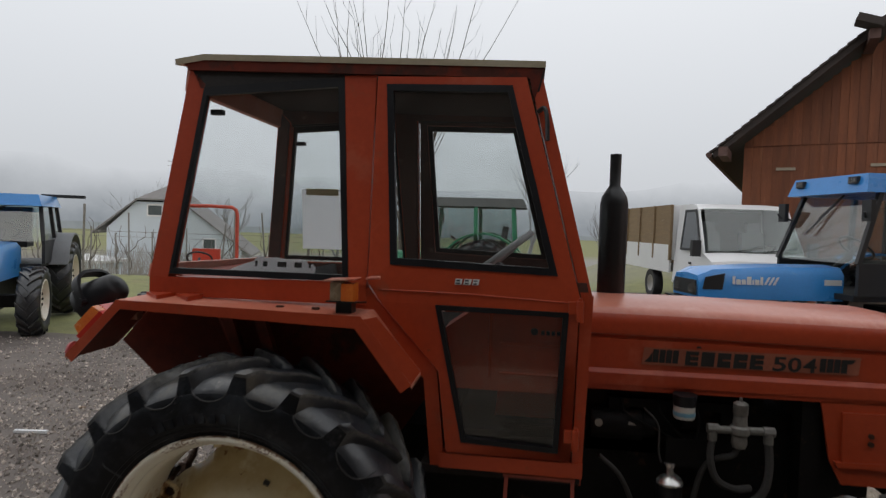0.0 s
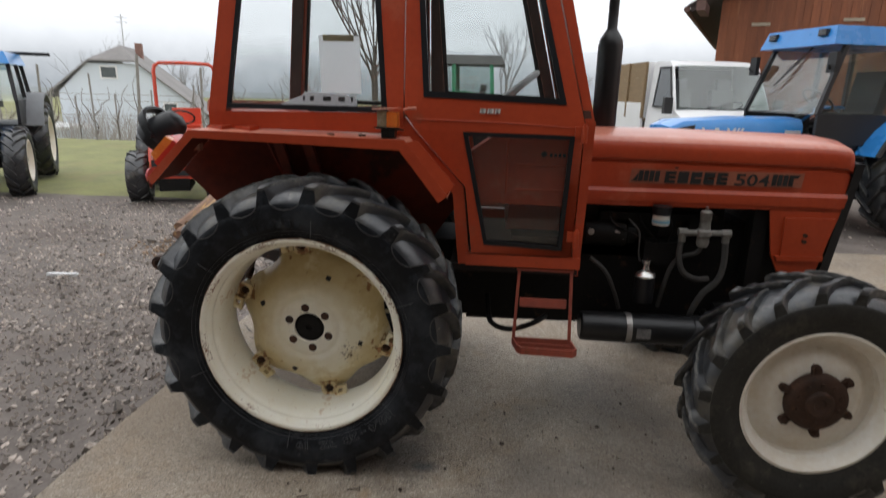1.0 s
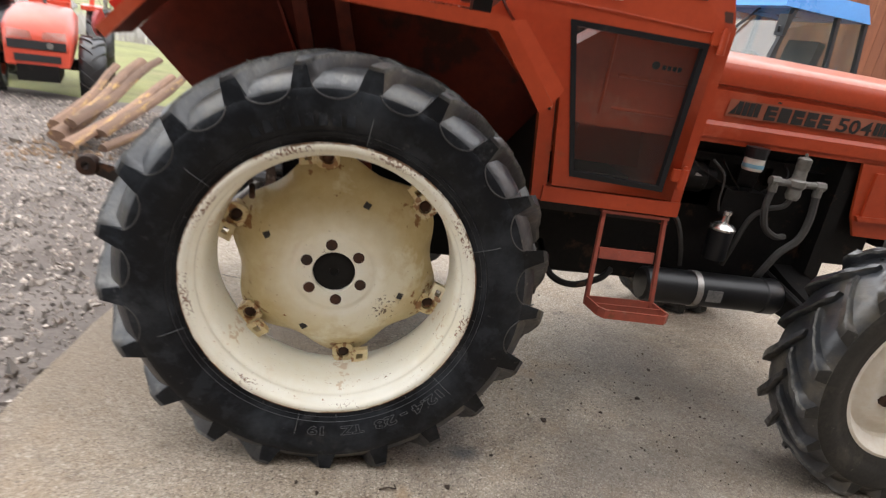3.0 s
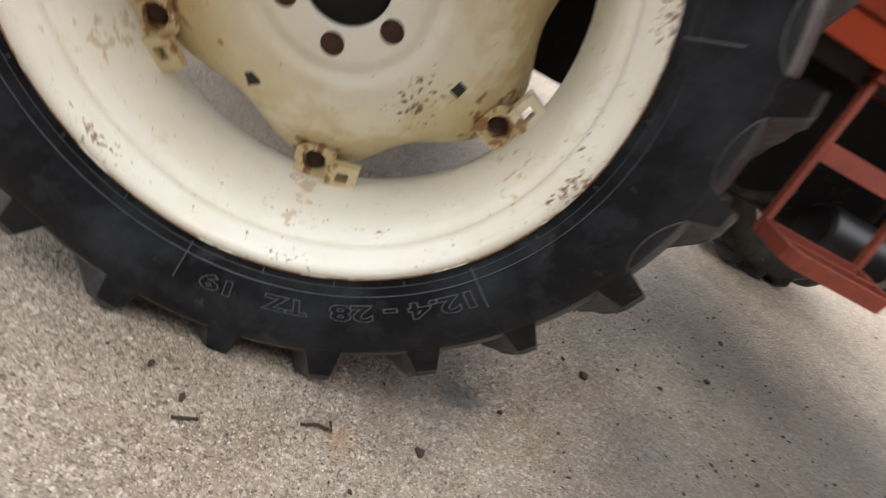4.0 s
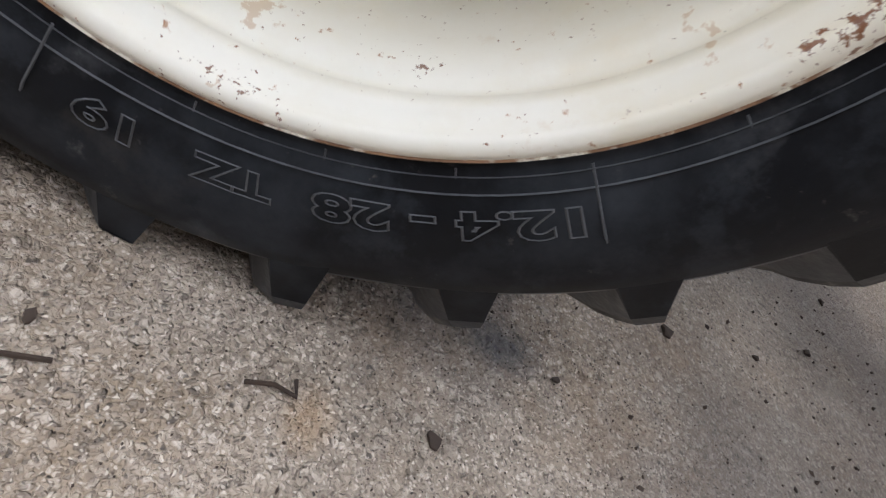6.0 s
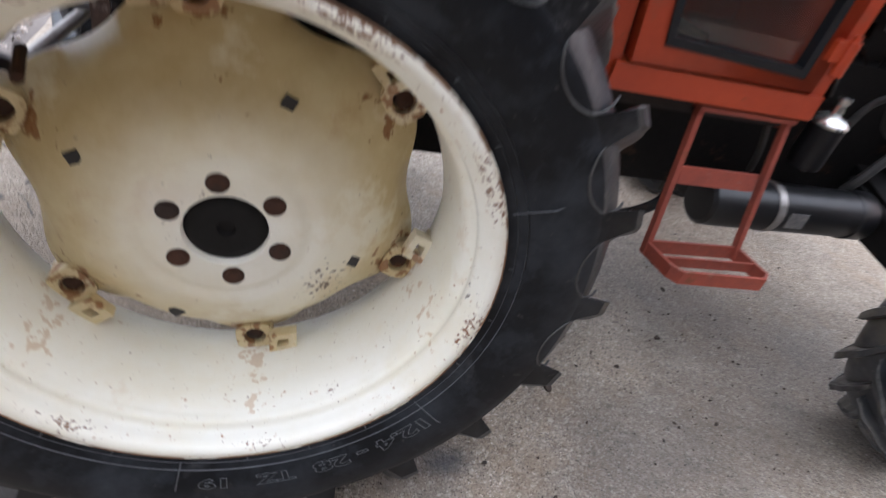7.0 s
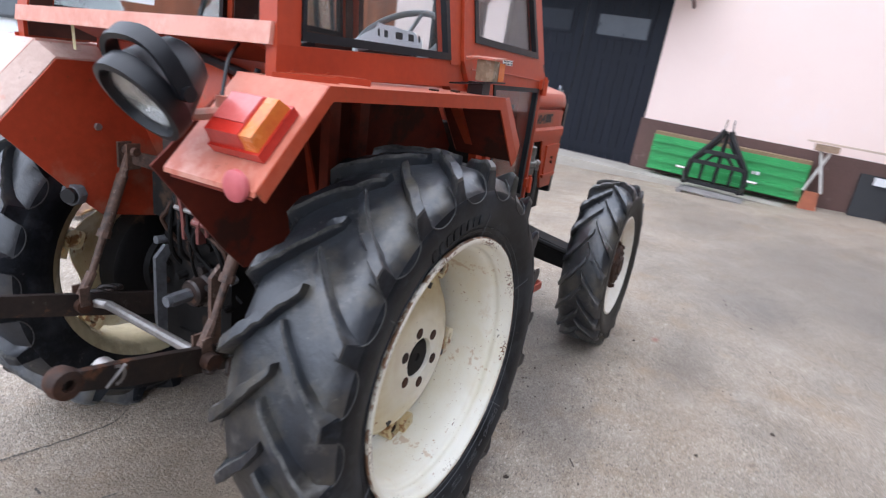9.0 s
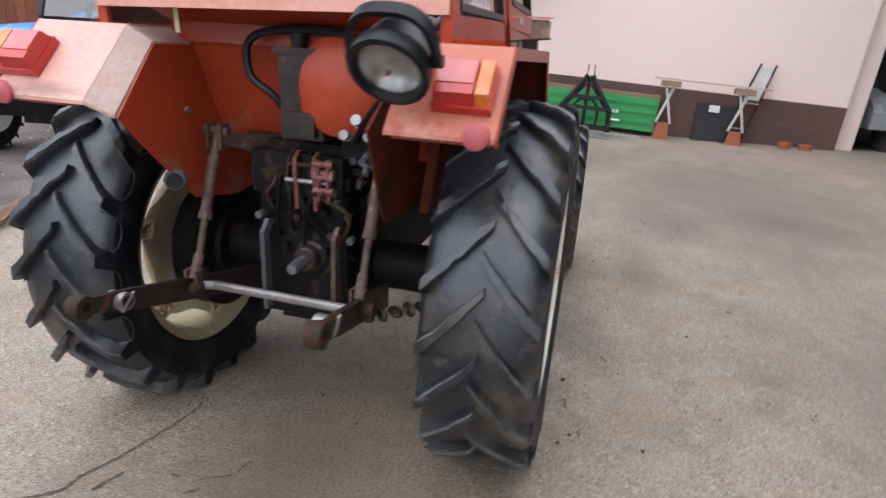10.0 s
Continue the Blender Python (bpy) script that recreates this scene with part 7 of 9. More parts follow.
def flat_link(s):
    p0, p1 = V(-0.10, s * 0.23, 0.50), V(-0.80, s * 0.315, 0.705 if s < 0 else 0.66)
    d = (p1 - p0).normalized()
    up = V(0, 0, 1)
    b = B()
    slab(b, [p0 - up * 0.045, p0 + d * 0.20 - up * 0.040, p1 - d * 0.16 - up * 0.034, p1 - up * 0.020, p1 + up * 0.020, p1 - d * 0.16 + up * 0.030, p0 + d * 0.20 + up * 0.036, p0 + up * 0.04], (0, s * 0.018, 0))
    lk = part("lower_link", bevel(b, 0.003, 1), M["link_black"], tractor, "greasy black-brown flat lower link arm")
    b = B()
    lathe(b, [(0.014, -0.022), (0.031, -0.020), (0.035, 0.0), (0.031, 0.020), (0.014, 0.022)], 24, (0, 0, 0), "y", close=True)
    mapped(b, lambda p: p + p1 + V(0, s * 0.009, 0))
    part("link_ball", b, M["rusty"], lk, "rust-brown ball end")
    b = B()
    q = p1 - d * 0.115
    lathe(b, [(0.018, -0.018), (0.026, -0.018), (0.026, 0.034), (0.018, 0.034)], 18, (0, 0, 0), "y", close=True)
    tube(b, [V(-0.024, -0.02, -0.02), V(0.024, -0.02, 0.02)], 0.004, 6)
    mapped(b, lambda p: p + q)
    part("link_pin", b, M["steel"], lk)
    q = p0 + d * 0.345
    b = B()
    cyl(b, q + V(0, -s * 0.02, 0), q + V(0, s * 0.05, 0), 0.024, n=14)
    part("lift_pin", b, M["rusty"], lk)
    top = V(-0.263, s * 0.273, 1.021)
    b = B()
    tube(b, [top, top + (q - top) * 0.30], 0.013, 10)
    tube(b, [top + (q - top) * 0.13, top + (q - top) * 0.52], 0.0170, 12)
    tube(b, [top + (q - top) * 0.50, top + (q - top) * 0.55], 0.021, 8)
    tube(b, [top + (q - top) * 0.55, top + (q - top) * 0.78], 0.0110, 10)
    tube(b, [top + (q - top) * 0.78, q + V(0, 0, 0.03)], 0.0155, 10)
    for dy in (-0.018, 0.018):
        box(b, top + V(0, dy * 1.2, 0.0), (0.044, 0.010, 0.078))
        box(b, q + V(0, dy, 0.03), (0.03, 0.008, 0.06))
    cyl(b, top + V(0, -0.042, 0.016), top + V(0, 0.042, 0.016), 0.013, n=10)
    part("lift_rod", b, M["link_rust"], tractor, "rusty threaded lift rod")
    b = B()
    loft(b, [[(x, s * y + dy * w, z + dz * h) for dy, dz in ((-1, -1), (1, -1), (1, 1), (-1, 1))] for x, y, z, w, h in ((-0.08, 0.17, 1.01, 0.03, 0.030), (-0.16, 0.20, 0.985, 0.018, 0.027), (-0.275, 0.262, 1.022, 0.012, 0.020))])
    part("lift_arm", bevel(b, 0.004, 1), M["link_rust"], tractor)
    # check chain from link to axle
    for k in range(7):
        c0 = V(-0.44, s * 0.28, 0.575).lerp(V(-0.20 if s < 0 else -0.265, s * (0.50 if s < 0 else 0.375), 0.56), (k + 0.5) / 7)
        b = B()
        rot = Matrix.Translation(c0) @ Euler((radians(90 * (k % 2)), 0, radians(-s * 43 + 180))).to_matrix().to_4x4()
        tube(b, [rot @ V(0.026 * math.cos(t) * 1.0, 0.014 * math.sin(t), 0) for t in [2 * math.pi * i / 14 for i in range(14)]], 0.0085, 6, closed=True)
        part("chain_link", b, M["link_black"], lk)


for s in (-1, 1):
    flat_link(s)
bar("stabiliser_bar", [(-0.41, 0.29, 0.575), (-0.37, 0.24, 0.565), (-0.40, -0.20, 0.575), (-0.42, -0.25, 0.585)], 0.015, "steel", 10, "bare steel stabiliser bar")
for s, x in ((1, -0.262), (-1, -0.255)):
    b = B()
    y = 0.105 if s > 0 else -0.135
    slab(b, [V(x - 0.03, y, 0.47), V(x, y, 0.47), V(x + 0.0, y, 0.55), V(x, y, 0.72), V(x + 0.03, y, 0.765), V(x, y, 0.775), V(x - 0.035, y, 0.74), V(x - 0.035, y, 0.55)], (0, 0.014, 0))
    part("pickup_hook", bevel(b, 0.003, 1), M["steel_grey"] if s > 0 else M["link_rust"], tractor, "bent steel pick-up hook")
# hydraulic block, top bracket, power take-off
b = B()
box(b, (-0.17, 0.0, 0.93), (0.20, 0.30, 0.13))
bevel(b, 0.008, 1)
part("lift_housing", b, M["black_iron"], tractor, "greasy black lift housing")
part("housing_lid", bevel(box(B(), (-0.15, -0.02, 1.01), (0.18, 0.26, 0.03)), 0.006, 1), M["black_iron"], tractor)
part("rock_shaft", cyl(B(), (-0.16, -0.22, 1.0), (-0.16, 0.22, 1.0), 0.03, n=14), M["rusty"], tractor)
b = B()
box(b, (-0.235, 0.10, 0.908), (0.05, 0.115, 0.062))
part("lift_block", bevel(b, 0.004, 1), M["steel_grey"], tractor, "scuffed grey steel block")
b = B()
box(b, (-0.262, -0.042, 1.165), (0.095, 0.130, 0.24), taper=(1.0, 1.06))
box(b, (-0.318, -0.042, 1.215), (0.02, 0.062, 0.13))
box(b, (-0.322, -0.042, 1.09), (0.022, 0.10, 0.07))
box(b, (-0.272, -0.042, 1.290), (0.118, 0.150, 0.018))
bevel(b, 0.006, 1)
part("top_link_post", b, M["post_rust"], tractor, "dark rusty top link post")
b = B()
lathe(b, [(0.0, -0.06), (0.018, -0.055), (0.022, -0.03), (0.026, 0.0), (0.0, 0.0)], 16, (-0.29, -0.030, 1.34), "z")
part("post_knob", b, M["black_paint"], tractor)
for y in (0.0, -0.062):
    b = B()
    line = [(-0.24, 0.985), (-0.262, 0.992), (-0.280, 0.980), (-0.284, 0.945), (-0.276, 0.90), (-0.272, 0.83)]
    for (x0, z0), (x1, z1) in zip(line, line[1:]):
        d = V(x1 - x0, 0, z1 - z0).normalized() * 0.004
        slab(b, [V(x0 - d.x + d.z * 3, y, z0 - d.z - d.x * 3), V(x1 + d.x + d.z * 3, y, z1 + d.z - d.x * 3), V(x1 + d.x - d.z * 3, y, z1 + d.z + d.x * 3), V(x0 - d.x - d.z * 3, y, z0 - d.z + d.x * 3)], (0, -0.012, 0))
    part("control_lever", b, M["lever"], tractor, "reddish curved control lever")
for y0, y1, z, r, mt in ((0.03, -0.12, 0.915, 0.007, "steel"), (0.02, -0.10, 0.965, 0.006, "rusty"), (-0.06, -0.13, 0.945, 0.016, "lever"), (-0.06, -0.14, 0.885, 0.014, "rusty")):
    b = B()
    cyl(b, (-0.282, y0, z), (-0.282, y1, z), r, n=10)
    part("lever_pin", b, M[mt], tractor)
rg = random.Random(21)
for k in range(52):
    b = B()
    yv, zv, xv = rg.uniform(-0.20, 0.16), rg.uniform(0.60, 1.03), rg.uniform(-0.24, -0.215)
    if k % 3 == 0:
        box(b, (xv, yv, zv), (0.03, rg.uniform(0.02, 0.05), rg.uniform(0.02, 0.045)))
        bevel(b, 0.004, 1)
    else:
        r = rg.uniform(0.007, 0.014)
        cyl(b, (xv, yv, zv), (xv - rg.uniform(0.015, 0.04), yv, zv + rg.uniform(-0.004, 0.004)), r, n=6 if k % 2 else 12)
    part("housing_bolt" if k % 3 else "housing_lug", b, M["black_iron" if k % 3 == 0 else rg.choice(("black_iron", "post_rust", "hub_rust", "steel_grey"))], tractor)
for k in range(9):
    y0 = rg.uniform(-0.2, 0.12)
    pts = [(-0.22, y0, rg.uniform(0.95, 1.04)), (-0.27, y0 + rg.uniform(-0.05, 0.05), rg.uniform(0.88, 0.98)), (-0.27, y0 + rg.uniform(-0.08, 0.08), rg.uniform(0.76, 0.86)), (-0.20, y0 + rg.uniform(-0.08, 0.08), rg.uniform(0.62, 0.74))]
    part("hydraulic_hose", tube(B(), curve_points(pts), rg.choice((0.005, 0.007, 0.009)), 7), M["black_iron"] if k % 4 else M["hub_rust"], tractor)
part("valve_bank", bevel(box(B(), (-0.235, -0.225, 1.04), (0.09, 0.14, 0.075)), 0.008, 1), M["black_iron"], tractor, "greasy hydraulic valve bank")
for y, z, r, lean in ((-0.190, 1.062, 0.018, 0.012), (-0.226, 1.088, 0.020, 0.025), (-0.262, 1.072, 0.018, 0.005), (-0.284, 1.035, 0.016, -0.01), (-0.245, 1.026, 0.014, -0.015)):
    b = B()
    cyl(b, (-0.26, y, z), (-0.325, y, z + lean), r, n=6)
    cyl(b, (-0.325, y, z + lean), (-0.352, y, z + lean * 1.4), r * 0.78, n=12)
    part("quick_coupling", b, M["steel" if r > 0.017 else "steel_grey"], tractor, "bright hydraulic coupling")
for y, z in ((-0.235, 0.990), (-0.270, 0.955), (-0.215, 0.945), (-0.250, 0.905)):
    b = B()
    cyl(b, (-0.24, y, z), (-0.285, y, z - 0.012), 0.015, n=6)
    cyl(b, (-0.285, y, z - 0.012), (-0.30, y, z - 0.03), 0.010, n=8)
    part("hose_fitting", b, M["steel_grey" if z > 0.95 else "post_rust"], tractor, "dull hose fitting")
for y, x in ((-0.115, -0.292), (-0.085, -0.296)):
    b = B()
    for z in (0.975, 0.935, 0.895):
        cyl(b, (x, y - 0.016, z), (x, y + 0.016, z), 0.011, n=8)
    tube(b, [V(x, y, 0.99), V(x - 0.004, y, 0.94), V(x + 0.004, y, 0.86)], 0.006, 6)
    part("lever_linkage", b, M["lever"], tractor, "dull red lever linkage")
b = B()
cyl(b, (-0.22, -0.02, 0.655), (-0.355, -0.02, 0.652), 0.0165, n=12)
cyl(b, (-0.22, -0.02, 0.655), (-0.34, -0.02, 0.652), 0.020, n=6)
part("power_take_off", b, M["steel_grey"], tractor, "splined power take-off shaft")
b = B()
lathe(b, [(0.0, -0.275), (0.036, -0.275), (0.042, -0.268), (0.042, -0.235), (0.058, -0.228), (0.058, -0.16), (0.0, -0.16)], 20, (0, -0.02, 0.655), "x")
part("shaft_collar", b, M["post_rust"], tractor)
b = B()
box(b, (-0.20, -0.02, 0.465), (0.08, 0.20, 0.07))
part("drawbar_frame", bevel(b, 0.008, 1), M["black_iron"], tractor)
# cables at the back
for pts, r in (([(-0.36, -0.36, 1.32), (-0.33, -0.247, 1.331), (-0.315, -0.136, 1.345), (-0.31, -0.024, 1.347), (-0.31, 0.078, 1.331), (-0.31, 0.122, 1.295), (-0.31, 0.114, 1.214), (-0.31, 0.042, 1.162), (-0.27, 0.01, 1.09)], 0.012),
               ([(-0.40, -0.36, 1.39), (-0.46, -0.40, 1.36), (-0.50, -0.43, 1.30), (-0.52, -0.45, 1.26)], 0.004),
               ([(-0.30, -0.20, 1.05), (-0.36, -0.26, 1.13), (-0.38, -0.33, 1.22), (-0.36, -0.38, 1.34)], 0.007)):
    part("cable", tube(B(), curve_points(pts), r, 8), M["seal"], tractor)

# ---- work lamp at the back ----
lamp_n = V(-0.753, 0.04, -0.656).normalized()
lampm = Matrix.Translation((-0.682, -0.440, 1.282)) @ lamp_n.to_track_quat("Z", "Y").to_matrix().to_4x4()
b = B()
lathe(b, [(0.0, -0.125), (0.034, -0.122), (0.050, -0.110), (0.070, -0.060), (0.080, -0.026), (0.086, -0.020), (0.089, 0.0), (0.088, 0.018), (0.076, 0.020), (0.070, 0.004), (0.066, -0.012), (0.050, -0.034), (0.028, -0.046), (0.0, -0.050)], 40, (0, 0, 0), "z")
wl_ob = part("work_lamp", mapped(b, lambda p: lampm @ p), M["seal"], tractor, "round black rear work lamp with handle")
b = B()
lathe(b, [(0.069, 0.001), (0.064, -0.011), (0.048, -0.032), (0.026, -0.044), (0.0, -0.048), (0.0, -0.044), (0.025, -0.040), (0.046, -0.029), (0.061, -0.009), (0.066, 0.001)], 40, (0, 0, 0), "z")
part("lamp_reflector", mapped(b, lambda p: lampm @ p), M["reflector"], wl_ob, "bright lamp reflector bowl")
b = B()
lathe(b, [(0.0, -0.044), (0.010, -0.044), (0.010, -0.022), (0.006, -0.016), (0.0, -0.015)], 14, (0, 0, 0), "z")
part("lamp_bulb", mapped(b, lambda p: lampm @ p), M["chrome"], wl_ob)
b = B()
lathe(b, [(0.0, 0.012), (0.04, 0.011), (0.070, 0.006), (0.070, 0.002), (0.0, 0.002)], 40, (0, 0, 0), "z")
part("lamp_lens", mapped(b, lambda p: lampm @ p), M["lens"], wl_ob, "ribbed clear lamp glass").visible_shadow = False
b = B()
c0 = V(-0.682, -0.440, 1.282)
lamp_u = (V(0, 0, 1) - lamp_n * lamp_n.z).normalized()
lamp_r = lamp_n.cross(lamp_u)
secs = []
for k in range(17):
    a = math.pi * k / 16
    sq = abs(math.sin(a)) ** 0.7
    p = c0 - lamp_n * (0.028 + 0.022 * sq) + lamp_r * 0.094 * math.copysign(abs(math.cos(a)) ** 0.7, math.cos(a)) + lamp_u * 0.104 * sq
    out_ = (lamp_r * math.cos(a) + lamp_u * math.sin(a)).normalized()
    secs.append([p + out_ * 0.006 - lamp_n * 0.016, p + out_ * 0.006 + lamp_n * 0.016, p - out_ * 0.006 + lamp_n * 0.016, p - out_ * 0.006 - lamp_n * 0.016])
loft(b, secs)
bevel(b, 0.003, 1)
for sg in (-1, 1):
    q_ = c0 - lamp_n * 0.028 + lamp_r * 0.092 * sg
    cyl(b, q_ - lamp_r * 0.012 * sg, q_ + lamp_r * 0.014 * sg, 0.014, n=10)
part("lamp_handle", b, M["seal"], wl_ob)
b = B()
tube(b, [c0 + V(0.05, 0.03, -0.01), c0 + V(0.10, -0.01, -0.03), V(-0.50, -0.47, 1.26)], 0.012, 8)
box(b, (-0.515, -0.47, 1.265), (0.05, 0.03, 0.05))
part("lamp_bracket", b, M["orange_dusty"], wl_ob)


# ---- other vehicles round the yard ----
M["blue"] = surf("glossy_blue_paint", (0.04, 0.27, 0.68), (0.03, 0.21, 0.56), rough=0.3, big=2, fine=40, bump=0.05, spots=[((0.2, 0.3, 0.42), 4, 0.62, 0.3)], coat=0.4)
M["green"] = surf("bright_green_paint", (0.06, 0.33, 0.17), (0.045, 0.26, 0.13), rough=0.4, big=2, fine=40, bump=0.1, spots=[((0.12, 0.3, 0.15), 4, 0.62, 0.4)], coat=0.2)
M["red"] = surf("bright_red_paint", (0.64, 0.085, 0.045), (0.54, 0.06, 0.03), rough=0.35, big=2, fine=40, bump=0.05, coat=0.3)
M["white_paint"] = surf("white_vehicle_paint", (0.80, 0.80, 0.80), (0.74, 0.74, 0.74), rough=0.32, big=2, fine=30, bump=0.04, spots=[((0.55, 0.53, 0.5), 3, 0.66, 0.3)], coat=0.3)
M["plastic"] = surf("matt_black_plastic", (0.022, 0.022, 0.024), (0.015, 0.015, 0.016), rough=0.55, big=4, fine=60)
M["grey_roof"] = surf("grey_cab_roof", (0.16, 0.16, 0.15), (0.11, 0.11, 0.105), rough=0.7, big=3, fine=30)
M["plywood"] = surf("brown_plywood", (0.27, 0.185, 0.10), (0.20, 0.135, 0.075), rough=0.8, big=2, fine=25, stretch=(1, 1, 6), spots=[((0.36, 0.28, 0.18), 3, 0.6, 0.5)])
M["bluegrey"] = surf("grey_mudguard_plastic", (0.20, 0.21, 0.22), (0.15, 0.15, 0.16), rough=0.6)


def simple_wheel(root, x, y, R, half, rim_r, s, rim_mat, seg=48, lugs=18):
    """A tractor wheel at (x, y); the rim shows on the side s."""
    rim = B()
    o = half * 0.9
    lathe(rim, [(rim_r, s * o), (rim_r - 0.02, s * (o + 0.005)), (rim_r - 0.05, s * (o - 0.05)), (rim_r - 0.06, s * (o - 0.12)), (rim_r * 0.5, s * (o - 0.08)), (rim_r * 0.45, s * (o - 0.06)), (0.0, s * (o - 0.055)),
                (0.0, s * (o - 0.10)), (rim_r - 0.03, s * (o - 0.2)), (rim_r, s * (-o))], 40, (x, y, R), "y")
    w = part("wheel", rim, rim_mat, root)
    fit_tyre(w, *tread_tyre(R, half, rim_r, lugs, R * 0.07, 0.34, R * 0.075, V(x, y, R - 0.012), seg=seg))
    for k in range(8):
        a = 2 * math.pi * k / 8
        b = B()
        cyl(b, (x + rim_r * 0.36 * math.cos(a), y + s * (o - 0.058), R + rim_r * 0.36 * math.sin(a)), (x + rim_r * 0.36 * math.cos(a), y + s * (o - 0.04), R + rim_r * 0.36 * math.sin(a)), 0.02, n=6)
        part("wheel_nut", b, M["black_iron"], w)
    return w


def cab_tractor(name, m, label, paint, roof_mat, P):
    """A modern tractor: x forward, y left, origin under the rear axle. P holds its measures."""
    t = thing(name, m, label, "tractor")
    wb, R, r, tw, fw = P["wb"], P["R"], P["r"], P["track"] / 2, P["ftrack"] / 2
    rim_mat = P["rim"]
    for s in (-1, 1):
        simple_wheel(t, 0, s * tw, R, P["tyre"] / 2, R * 0.62, s, rim_mat)
        simple_wheel(t, wb, s * fw, r, P["tyre"] * 0.38, r * 0.60, s, rim_mat)
    # bonnet
    bz0, bz1, bw, x0, x1 = P["bz0"], P["bz1"], P["bw"] / 2, P["bx0"], P["bx1"]
    b = B()
    secs = []
    for x, zt, w in ((x0, bz1, bw), (x0 + (x1 - x0) * 0.5, bz1 - 0.01, bw * 0.98), (x0 + (x1 - x0) * 0.9, bz1 - 0.05, bw * 0.94), (x1, bz1 - 0.12, bw * 0.86)):
        secs.append([(x, -w, bz0), (x, -w, zt - 0.08), (x, -w * 0.82, zt), (x, 0, zt + 0.02), (x, w * 0.82, zt), (x, w, zt - 0.08), (x, w, bz0)])
    loft(b, secs)
    bon = part("bonnet", bevel(b, 0.015, 2), paint, t, smooth=40)
    b = B()
    slab(b, [V(x1 + 0.004, -bw * 0.74, bz0 + 0.03), V(x1 + 0.004, bw * 0.74, bz0 + 0.03), V(x1 + 0.004, bw * 0.70, bz1 - 0.17), V(x1 + 0.004, -bw * 0.70, bz1 - 0.17)], (0.014, 0, 0))
    gr = part("grille", b, M["plastic"], bon)
    for k in range(7):
        z = bz0 + 0.06 + k * (bz1 - bz0 - 0.26) / 6
        b = B()
        box(b, (x1 + 0.022, 0, z), (0.012, bw * 1.36, 0.012))
        part("grille_bar", b, M["plastic"], gr)
    for s in (-1, 1):
        b = B()
        box(b, (x1 + 0.014, s * bw * 0.55, bz0 + 0.10), (0.03, bw * 0.42, 0.10))
        part("headlight", bevel(b, 0.01), M["lens"], bon)
        # side grille and the maker's mark as plain bars
        b = B()
        slab(b, [V(x1 - 0.03, s * (bw * 0.90 + 0.006), bz0 + 0.10), V(x1 - 0.24, s * (bw * 0.95 + 0.006), bz0 + 0.10), V(x1 - 0.26, s * (bw * 0.97 + 0.006), bz1 - 0.085), V(x1 - 0.05, s * (bw * 0.92 + 0.006), bz1 - 0.13)], (0, -s * 0.008, 0))
        part("side_grille", b, M["plastic"], bon)
        if P.get("marks"):
            xx = x1 - 0.34
            for k, w in enumerate((0.03, 0.05, 0.045, 0.05, 0.02, 0.045, 0.03)):
                h = 0.085 if k in (0, 3, 6) else 0.055
                b = B()
                slab(b, [V(xx, s * (bw + 0.003), bz1 - 0.20), V(xx - w, s * (bw + 0.003), bz1 - 0.20), V(xx - w, s * (bw + 0.003), bz1 - 0.20 + h), V(xx, s * (bw + 0.003), bz1 - 0.20 + h)], (0, -s * 0.004, 0))
                part("side_mark", b, M["white_paint"], bon, "white plain mark on the bonnet side", smooth=0)
                xx -= w + 0.012
            for k in range(3):
                b = B()
                slab(b, [V(xx - k * 0.05, s * (bw + 0.003), bz1 - 0.20), V(xx - k * 0.05 - 0.025, s * (bw + 0.003), bz1 - 0.20), V(xx - k * 0.05 - 0.07, s * (bw + 0.003), bz1 - 0.115), V(xx - k * 0.05 - 0.045, s * (bw + 0.003), bz1 - 0.115)], (0, -s * 0.004, 0))
                part("side_stripe", b, M["white_paint"], bon, smooth=0)
            b = B()
            slab(b, [V(x0 + 0.22, s * (bw + 0.003), bz1 - 0.19), V(x0 + 0.02, s * (bw + 0.003), bz1 - 0.19), V(x0 + 0.02, s * (bw + 0.003), bz1 - 0.13), V(x0 + 0.22, s * (bw + 0.003), bz1 - 0.13)], (0, -s * 0.004, 0))
            part("number_mark", b, M["white_paint"], bon, "white plain mark", smooth=0)
    # chassis
    b = B()
    box(b, (wb * 0.45, 0, R * 0.82), (wb * 1.25, P["bw"] * 0.55, 0.42))
    box(b, (wb, 0, r), (0.2, fw * 1.8, 0.16))
    box(b, (0, 0, R), (0.35, tw * 1.6, 0.3))
    box(b, (x1 - 0.08, 0, bz0 - 0.14), (0.34, P["bw"] * 0.9, 0.26))
    part("chassis", bevel(b, 0.03, 1), M["black_iron"], t)
    # cab: posts, panes, roof
    cx0, cx1, cw, cz0, cz1 = P["cx0"], P["cx1"], P["cw"] / 2, P["cz0"], P["cz1"]
    tin, frake = 0.90, P.get("rake", 0.18)
    fb, rb = V(cx1, 0, cz0), V(cx0, 0, cz0)
    ft, rt = V(cx1 - frake, 0, cz1), V(cx0 + 0.06, 0, cz1)
    mid = cx0 + (cx1 - cx0) * P.get("mid", 0.35)
    post = P.get("post", M["plastic"])
